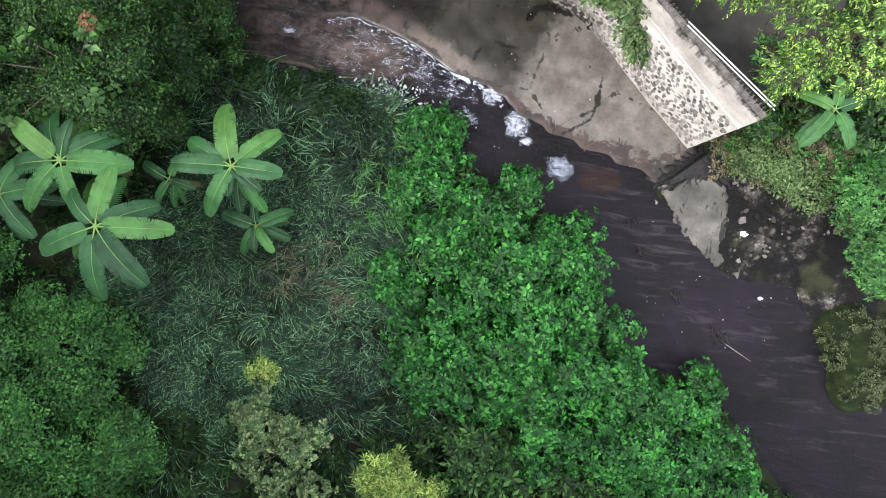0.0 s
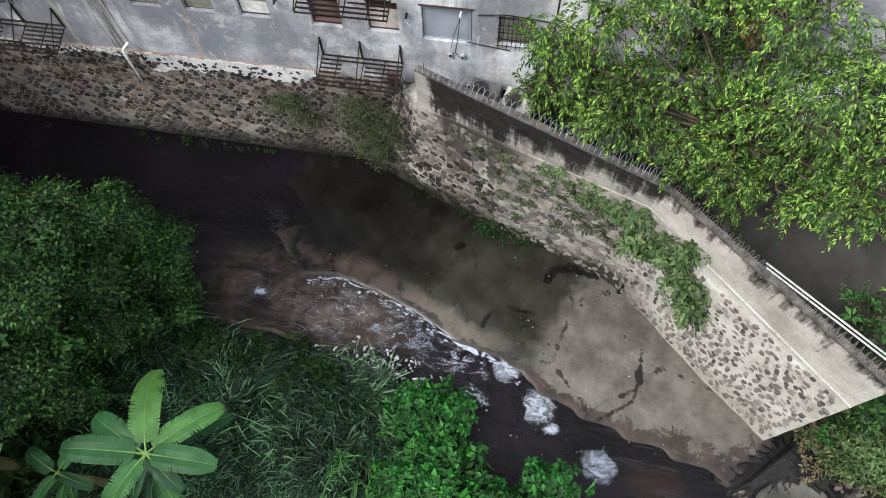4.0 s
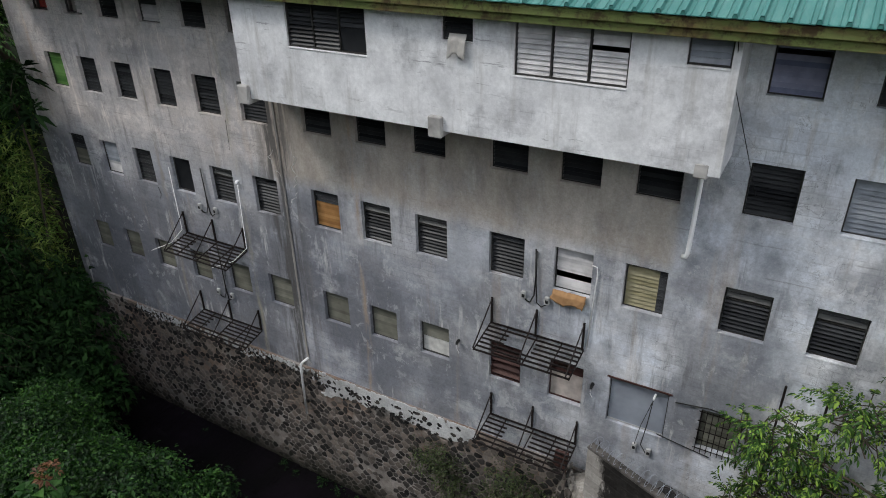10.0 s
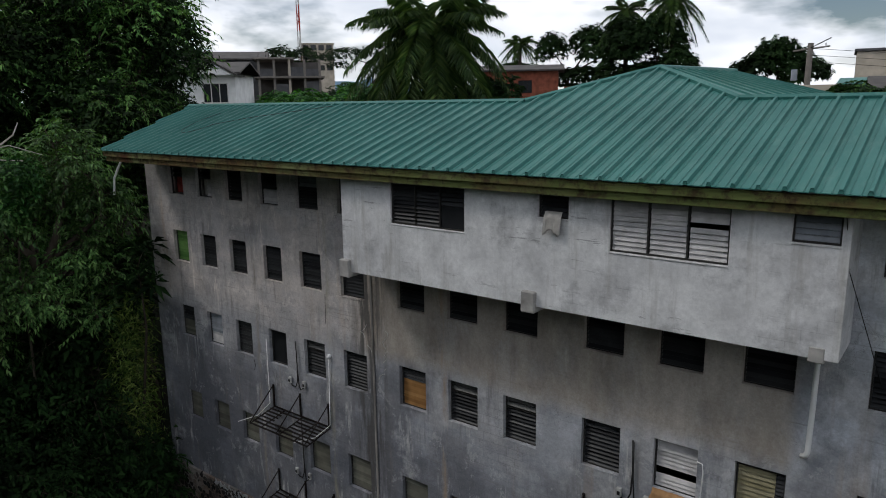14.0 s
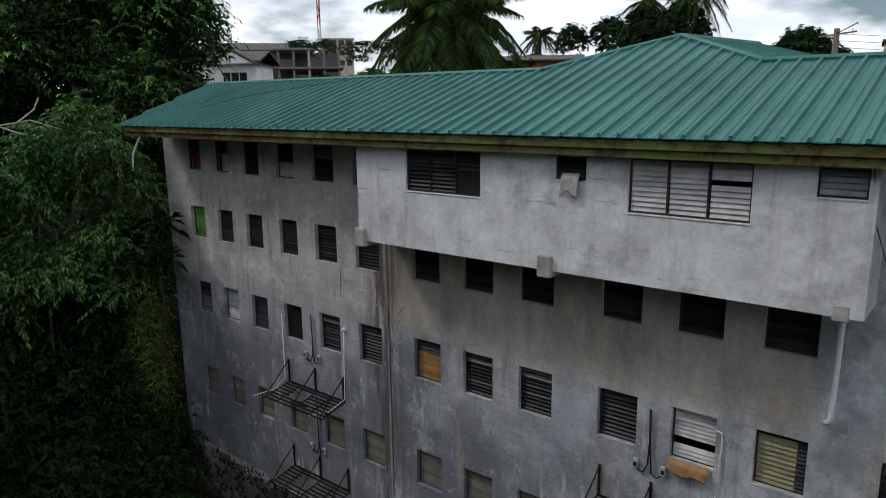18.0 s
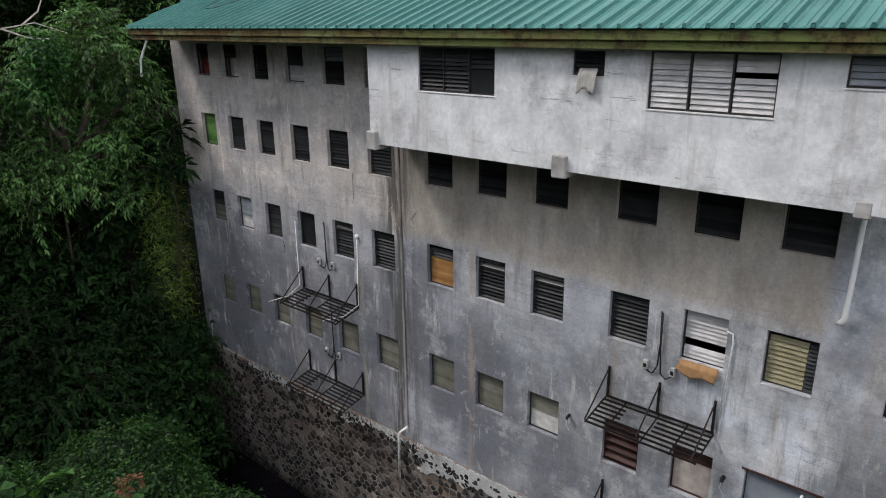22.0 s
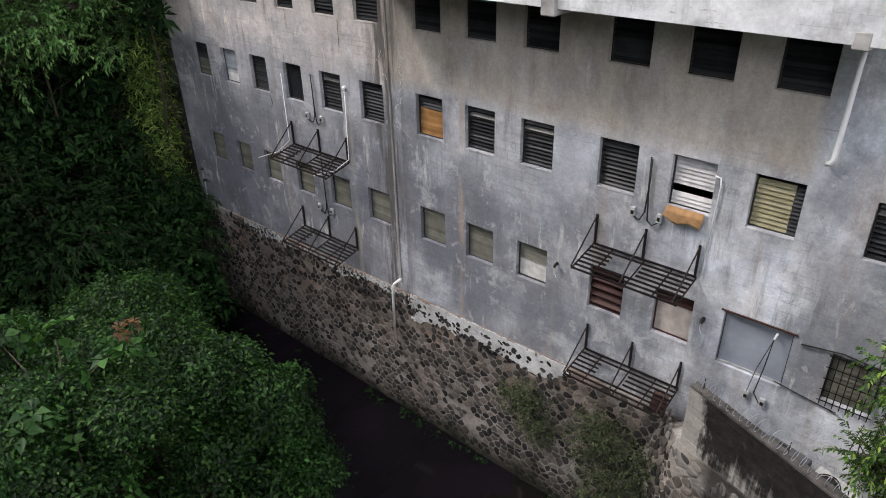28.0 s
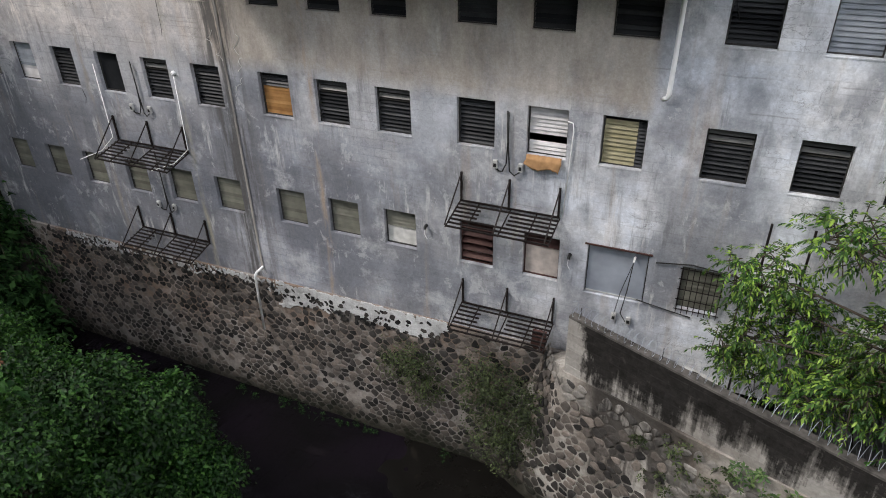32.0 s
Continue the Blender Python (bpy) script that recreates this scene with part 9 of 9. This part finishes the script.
FAR_TREES = [
    (-29.5, 27.5, [(-29.5, 27.5, 15.6, 2.4, 1.6, 1.4), (-32.0, 28.0, 15.4, 2.4, 1.6, 1.3), (-26.6, 27.6, 15.5, 2.0, 1.6, 1.5)], 3825, LEAF_FRESH, "green bushes behind the long roof"),
    (-22.0, 29.0, [(-22.4, 29.4, 15.0, 2.2, 1.6, 1.9), (-18.6, 29.0, 15.2, 2.2, 1.6, 2.0)], 1200, LEAF_DARK, "dark bushes under the palm"),
    (-36.0, 71.0, [(-37.8, 70.0, 21.0, 1.9, 1.6, 2.4), (-33.6, 71.0, 21.2, 2.6, 2.0, 2.8), (-30.6, 71.0, 20.8, 2.4, 2.0, 2.6), (-36.0, 71.0, 18.0, 4.5, 2.4, 1.8), (-42.0, 70.0, 19.4, 2.6, 1.8, 1.2)], 6630, LEAF_DARK, "dark distant trees against the sky"),
    (-22.0, 58.0, [(-23.8, 57.0, 19.6, 2.4, 2.2, 3.2), (-20.8, 57.5, 20.0, 2.3, 2.2, 3.4), (-19.0, 57.0, 18.0, 1.6, 1.6, 2.4), (-22.4, 57.0, 17.0, 3.4, 2.0, 2.4)], 6630, LEAF_DARK, "dense dark tree group behind the roof's peak"),
    (-14.8, 68.4, [(-14.4, 68.4, 18.6, 2.9, 2.4, 2.3), (-12.2, 68.0, 17.8, 2.0, 2.0, 1.9), (-16.8, 68.0, 17.8, 1.8, 1.8, 1.8)], 4845, LEAF_DARK, "round dark tree against the clouds"),
    (-78.0, 74.0, [(-76.0, 76.0, 22.6, 4.0, 3.0, 1.8), (-71.0, 80.0, 23.0, 4.5, 3.0, 2.2), (-66.0, 84.0, 22.0, 4.5, 3.0, 2.2)], 2250, LEAF_DARK, "distant dark trees beside the beige building"),
    (-62.0, 38.0, [(-60.0, 36.0, 19.0, 3.5, 3.0, 2.6), (-56.0, 33.0, 18.0, 3.0, 3.0, 2.6)], 1650, LEAF_DARK, "dark trees beside the white house"),
    (-5.0, 62.0, [(-7.2, 61.0, 16.0, 2.6, 2.0, 1.2), (-4.4, 62.0, 15.8, 2.6, 2.0, 1.2)], 800, LEAF_TREE, "low green trees beyond the roof"),
    (-39.2, 40.0, [(-39.4, 40.0, 16.0, 2.0, 1.6, 1.8), (-36.8, 39.0, 15.6, 1.8, 1.5, 1.6), (-41.6, 40.5, 15.6, 1.6, 1.4, 1.3)], 1500, LEAF_TREE, "green bushes before the unfinished building"),
    (-45.6, 38.0, [(-45.6, 38.0, 15.8, 2.0, 1.5, 1.3), (-43.4, 37.0, 15.6, 1.6, 1.3, 1.2)], 1000, LEAF_FRESH, "bright bushes beside the white house"),
    (-71.0, 60.0, [(-71.4, 60.0, 22.0, 2.6, 2.2, 1.5), (-68.6, 62.0, 21.8, 2.4, 2.0, 1.4)], 1000, LEAF_DARK, "round dark tree behind the unfinished building"),
    (-4.4, 41.0, [(-4.6, 41.0, 16.0, 1.3, 1.0, 0.8), (-3.0, 41.5, 15.8, 1.3, 1.0, 0.8)], 700, LEAF_TREE, "low bushes beside the small white house"),
]
for k, (x, y, blobs, cnt, mt, lab) in enumerate(FAR_TREES):
    tree("distant_tree", lab, (x, y, 12.3), blobs, cnt, mt, 500 + k, 0.25, "trees beyond the building", lumps=12, share=0.46, leaf=0.22, per=9, width=0.5, depth=0.5, rough=0.4)


def house(name, label, origin, heading, w, d, h, wall_mat, roof_mat, windows, roof_rise=1.2, balcony=False, eaves=0.5):
    """A far house with its walls, roof, windows set in frames, and a balcony where it has one. Local: x along the front, y inward."""
    ob = thing(name, label, "house", "houses beyond the building")
    Build().box(0, w, 0, d, 0, h).put("wall", wall_mat, ob)
    if roof_rise > 0:
        e = eaves
        b = Build()
        v = [(-e, -e, h), (w + e, -e, h), (w + e, d + e, h), (-e, d + e, h), (-e, d / 2, h + roof_rise), (w + e, d / 2, h + roof_rise)]
        v2 = [(x, y, z + 0.12) for x, y, z in v]
        b.add(v + v2, [(0, 3, 2, 1), (6, 7, 11, 10), (8, 9, 10, 11), (0, 1, 7, 6), (2, 3, 9, 8), (6, 10, 9, 3, 4, 0), (7, 1, 5, 2, 8, 11)])
        b.put("roof", roof_mat, ob)
    else:
        Build().box(-0.2, w + 0.2, -0.2, d + 0.2, h + 0.002, h + 0.25, 0.03).put("roof", roof_mat, ob)
    for x, z, ww, hh in windows:
        win = Build().box(x, x + ww, -0.03, -0.004, z, z + hh).put("window", WINDOW_DARK, ob)
        rect_frame(x - 0.06, x + ww + 0.06, z - 0.06, z + hh + 0.06, -0.07, 0.06, 0.038, 2).put("frame", WHITE_PAINT if wall_mat is HOUSE_WHITE else IRON, win)
    if balcony:
        bal = Build().box(w * 0.35, w + 0.2, -1.0, -0.08, h * 0.45, h * 0.45 + 0.12).put("balcony", WHITE_PAINT, ob)
        for k in range(14):
            x = w * 0.36 + (w * 0.64 + 0.1) * k / 13
            Build().box(x, x + 0.03, -0.98, -0.95, h * 0.45 + 0.12, h * 0.45 + 0.9).put("baluster", IRON, bal)
        Build().box(w * 0.35, w + 0.2, -0.99, -0.94, h * 0.45 + 0.9, h * 0.45 + 0.96).put("rail", IRON, bal)
    ob.matrix_basis = Matrix.Translation(origin) @ Matrix.Rotation(radians(heading), 4, "Z")
    return ob


white = house("white_house", "white two-storey house with a dark gable roof and barred window", (-47.2, 28.7, 12.5), 40, 5.6, 6.0, 6.0, HOUSE_WHITE, ROOF_GREY, [(3.3, 4.0, 1.7, 1.3), (0.5, 4.2, 0.9, 1.0)], 0.9, True)
Build().add([(2.7, -0.9, 5.9), (5.7, -0.9, 5.9), (4.2, -0.9, 6.75), (2.7, 1.5, 5.9), (5.7, 1.5, 5.9), (4.2, 1.5, 6.75)], [(0, 1, 2), (5, 4, 3), (0, 2, 5, 3), (1, 4, 5, 2), (0, 3, 4, 1)]).put("gable", HOUSE_WHITE, white)
for x0, x1 in ((2.45, 4.2), (5.95, 4.2)):
    Build().add([(x0, -1.1, 5.84), (x1, -1.1, 6.84), (x1, 1.6, 6.84), (x0, 1.6, 5.84), (x0, -1.1, 5.94), (x1, -1.1, 6.96), (x1, 1.6, 6.96), (x0, 1.6, 5.94)], [(0, 1, 2, 3), (7, 6, 5, 4), (0, 4, 5, 1), (3, 2, 6, 7), (0, 3, 7, 4), (1, 5, 6, 2)]).put("gable_roof", ROOF_GREY, white)
Build().box(-2.2, 1.6, -2.2, -0.2, 3.6, 3.75, 0.02).put("porch_roof", ROOF, white, "green sheet roof over the porch")
for x in (-2.0, 1.4):
    Build().box(x, x + 0.12, -2.1, -1.98, 0, 3.598).put("porch_post", WHITE_PAINT, white)


def unfinished(origin, heading, w, d):
    """Bare concrete floors on columns with patches of block wall."""
    r = random.Random(52)
    ob = thing("unfinished_building", "grey unfinished concrete building with open floors and bare columns", "building", "houses beyond the building")
    Build().box(0, w, 0, d, 0, 4.2).put("wall", HOUSE_GREY, ob)
    for n, z in enumerate((4.2, 6.3, 8.0)):
        Build().box(-0.25, w + 0.25 - 1.4 * n * (n > 1), -0.25, d, z + 0.002, z + 0.18, 0.02).put("floor_slab", POLE_MAT, ob)
        if n < 2:
            high = (6.3, 8.0)[n]
            for k in range(5):
                x = 0.1 + (w - 0.4) * k / 4
                Build().box(x, x + 0.22, 0.0, 0.22, z + 0.184, high).put("column", HOUSE_BEIGE if k == 2 else POLE_MAT, ob)
                if r.random() < 0.6 and k < 4:
                    Build().box(x + 0.23, x + (w - 0.4) / 4 - 0.01, 0.05, 0.17, z + 0.184, z + 0.184 + (high - z) * r.uniform(0.3, 0.8)).put("block_wall", HOUSE_GREY if r.random() < 0.6 else POLE_MAT, ob)
            Build().box(0, w, d - 0.2, d, z + 0.184, high).put("back_wall", ROOF_GREY, ob)
    for k in range(9):
        x = 0.2 + (w - 0.4) * k / 8
        Build().tube([(x, 0.1, 8.0), (x + r.uniform(-0.1, 0.1), 0.1, 8.0 + r.uniform(0.3, 0.8))], 0.03, 4).put("steel_bar", IRON, ob)
    ob.matrix_basis = Matrix.Translation(origin) @ Matrix.Rotation(radians(heading), 4, "Z")


unfinished((-53.6, 42.6, 12.4), 49, 6.0, 5.0)
house("grey_building", "long dark shed roof behind the white house", (-62.5, 41.0, 12.5), 50, 7.5, 6.0, 8.2, HOUSE_GREY, ROOF_GREY, [(2.0, 6.0, 2.2, 1.0)], 0.9)
house("brick_house", "red brick house with a grey sheet roof", (-33.4, 49.6, 12.5), 28, 6.6, 5.0, 6.2, BRICK_RED, ROOF_GREY, [(3.4, 4.5, 1.0, 0.9), (0.5, 4.3, 1.5, 1.1)], 0.5)
house("beige_building", "distant beige flat-roofed block of flats", (-134.0, 119.0, 12.5), 48, 8.0, 9.0, 18.2, HOUSE_BEIGE, HOUSE_BEIGE, [(0.6 + 1.9 * i, 12.0 + 2.4 * j, 1.2, 1.1) for i in range(4) for j in range(3)], 0.0)
house("concrete_building", "weathered concrete building against the clouds", (-9.8, 79.0, 12.5), 8, 9.0, 7.0, 8.0, HOUSE_BEIGE, HOUSE_GREY, [(2.6, 6.3, 4.0, 0.8)], 0.0)
house("low_house", "low white house with a grey sheet roof beyond the green roof", (-4.4, 46.0, 12.5), 8, 5.0, 5.0, 4.1, HOUSE_WHITE, ROOF_GREY, [(1.6, 2.6, 1.2, 0.9)], 0.7, False, 0.3)
house("low_house", "low house with a green sheet roof beyond the green roof", (-7.0, 53.0, 12.5), 4, 2.6, 4.0, 4.5, HOUSE_GREY, ROOF, [(0.6, 3.4, 0.8, 0.7)], 0.4, False, 0.3)
house("low_house", "low house with a dark reddish sheet roof", (-3.6, 56.0, 12.5), 6, 6.0, 4.0, 5.2, HOUSE_BEIGE, BRICK_RED, [(1.6, 4.0, 1.2, 0.7)], 0.6, False, 0.3)
yw = Build().box(-8.6, -5.4, 41.6, 41.8, 12.4, 16.9, 0.02).put("garden_wall", HOUSE_BEIGE)
tagged(yw, "yellowish garden wall behind the roof's end", "wall")
house("low_house", "low house with a pale metal roof beyond the palms", (-26.0, 66.0, 12.5), 18, 7.0, 6.0, 5.4, HOUSE_GREY, WHITE_PAINT, [(2.0, 3.6, 1.6, 0.9)], 0.9)
bw = Build().box(0, 7.5, 0, 0.2, 0, 5.0).put("brick_garden_wall", BRICK_RED)
bw.matrix_basis = Matrix.Translation((-27.2, 53.0, 12.4)) @ Matrix.Rotation(radians(22), 4, "Z")
tagged(bw, "red brick boundary wall beside the brick house", "wall")
up = thing("utility_pole", "wooden utility pole with insulators and wires beyond the roof", "utility pole")
Build().tube([(-7.5, 44.4, 12.2), (-7.45, 44.4, 19.2)], [0.19, 0.15], 8).put("pole", POLE_MAT, up)
Build().tube([(-8.3, 44.3, 18.8), (-6.5, 44.5, 19.0)], 0.05, 5).put("cross_arm", POLE_MAT, up)
Build().tube([(-7.5, 44.3, 18.9), (-6.4, 44.0, 19.4)], 0.03, 5).put("bracket", IRON, up)
Build().tube([(-8.15, 44.3, 17.2), (-8.15, 44.3, 17.8)], 0.16, 8).put("transformer", STEEL, up)
for dx, dz in ((-0.7, 0.1), (0.0, 0.15), (0.8, 0.12)):
    Build().tube([(-7.5 + dx, 44.4, 18.85 + dz), (-7.5 + dx, 44.4, 19.05 + dz)], 0.04, 6).put("insulator", PIPE_WHITE, up)
for dz in (0.0, -0.35, -0.7):
    Build().tube([(-7.4, 44.3, 18.9 + dz), (-2.0, 44.6, 18.3 + dz), (6.0, 45.0, 18.6 + dz)], 0.015, 4).put("wire", PIPE_BLACK, up)
mast = thing("radio_mast", "thin red and white lattice radio mast", "mast")
for k in range(9):
    z0, z1, r0, r1 = 12 + k * 4.0, 12 + (k + 1) * 4.0 - 0.004, 0.36 - 0.025 * k, 0.36 - 0.025 * (k + 1)
    for q in range(3):
        a, c = q * math.tau / 3, (q + 1) * math.tau / 3
        p0, p1, p2 = [(-89.3 + r * math.cos(t), 79.5 + r * math.sin(t), z) for r, t, z in ((r0, a, z0), (r1, a, z1), (r1, c, z1))]
        Build().tube([p0, p1], 0.075, 4).put("leg_section", MAST_RED if k % 2 == 0 else WHITE_PAINT, mast)
        Build().tube([p0, p2], 0.035, 4).put("brace", MAST_RED if k % 2 == 0 else WHITE_PAINT, mast)
Build().tube([(-89.3, 79.5, 36.0), (-89.3, 79.5, 36.4)], 0.75, 8).put("platform", WHITE_PAINT, mast)
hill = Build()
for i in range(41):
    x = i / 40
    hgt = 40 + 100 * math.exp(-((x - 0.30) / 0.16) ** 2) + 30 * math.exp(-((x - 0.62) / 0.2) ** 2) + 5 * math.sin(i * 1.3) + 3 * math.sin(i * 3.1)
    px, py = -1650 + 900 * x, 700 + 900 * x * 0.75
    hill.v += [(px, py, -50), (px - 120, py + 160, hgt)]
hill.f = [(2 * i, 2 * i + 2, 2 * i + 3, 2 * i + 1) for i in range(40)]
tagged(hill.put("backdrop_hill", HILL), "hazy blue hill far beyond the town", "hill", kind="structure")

# ---------------------------------------------------------------- stones and blocks, last
base_wall = bpy.data.objects["wall_stone_base"]
def base_keep(x, z):
    smear = noise.noise((x * 0.45, z * 0.9, 3.1)) + 0.7 * noise.noise((x * 1.6, z * 1.9, 8.0))
    if z > 3.85 and -9.9 < x < -5.2:
        return 0.30
    return max(0.45, 0.97 - 0.8 * max(0.0, smear - 0.2))


rubble_cells(base_wall, lambda s, k, z: (s, FY - 0.08 + k, z), -19.6, -2.3, 0.2, 4.5, 81, (-6.4, -2.3), 0.195, 0.015, 0.020, base_keep, STONE, STONE_FAR)
rubble_cells(stone_1, face_1, 0.1, run_1 - 0.1, 0.15, 4.75, 82, (0.0, 4.2), 0.235, 0.020, 0.035, lambda x, z: 0.8 if x > 3.8 else 0.95, STONE, STONE_WALL_FAR)
stone_field(stone_2, face_2, head_2, 0.1, run_2 - 0.1, 0.1, 4.55, 83, (0.0, 9.0), 0.25, 0.05, 0.90, None, -0.7, True)
block_courses("wall_parapet_east", place_1, len_1, 4.86, 6.22, HEAD_1, 84)

rng = random.Random(91)
ragged = Build()
for k in range(1000):
    x = rng.uniform(-9.9, -5.2) if rng.random() < 0.72 else rng.uniform(-17.5, -9.9)
    reach = (0.72 if x > -9.9 else 0.34) * (0.6 + noise.noise((x * 0.9, 0.3, 7.7)))
    z = 4.56 - max(0.03, reach) * rng.random()
    w, hgt = rng.uniform(0.04, 0.15), rng.uniform(0.04, 0.16)
    v, f = SHAPES[rng.randrange(len(SHAPES))]
    tilt = rng.uniform(-0.5, 0.5)
    m = Matrix.Translation((x, FY - 0.101, z)) @ Matrix.Rotation(tilt, 4, "Y") @ Matrix.Diagonal((w, rng.uniform(0.007, 0.013), hgt, 1))
    ragged.add([m @ Vector(p) for p in v], f)
for k in range(560):
    x = rng.uniform(-9.9, -5.2)
    z = 4.56 - max(0.05, 0.78 * (0.65 + 0.9 * noise.noise((x * 0.9, 0.3, 7.7)))) * rng.random()
    v, f = SHAPES[rng.randrange(len(SHAPES))]
    m = Matrix.Translation((x, FY - 0.099, z)) @ Matrix.Rotation(rng.uniform(-0.4, 0.4), 4, "Y") @ Matrix.Diagonal((rng.uniform(0.1, 0.34), 0.010 + 0.004 * rng.random(), rng.uniform(0.06, 0.18), 1))
    ragged.add([m @ Vector(p) for p in v], f)
tagged(ragged.put("trim_ragged_plaster", OLD_PLASTER), "ragged pale plaster clinging to the topmost stones", "plaster", kind="structure")
dark = Build()
for k in range(210):
    x = rng.uniform(-9.8, -5.3) if k < 110 else rng.uniform(-18.5, -9.8)
    z = 4.46 - 0.60 * rng.random()
    v, f = SHAPES[rng.randrange(len(SHAPES))]
    m = Matrix.Translation((x, FY - 0.104, z)) @ Matrix.Rotation(rng.uniform(-1.2, 1.2), 4, "Y") @ Matrix.Diagonal((rng.uniform(0.07, 0.24), rng.uniform(0.012, 0.02), rng.uniform(0.06, 0.17), 1))
    dark.add([m @ Vector(p) for p in v], f)
tagged(dark.put("band_stones", STONE_BAND, base_wall), kind="stuff")
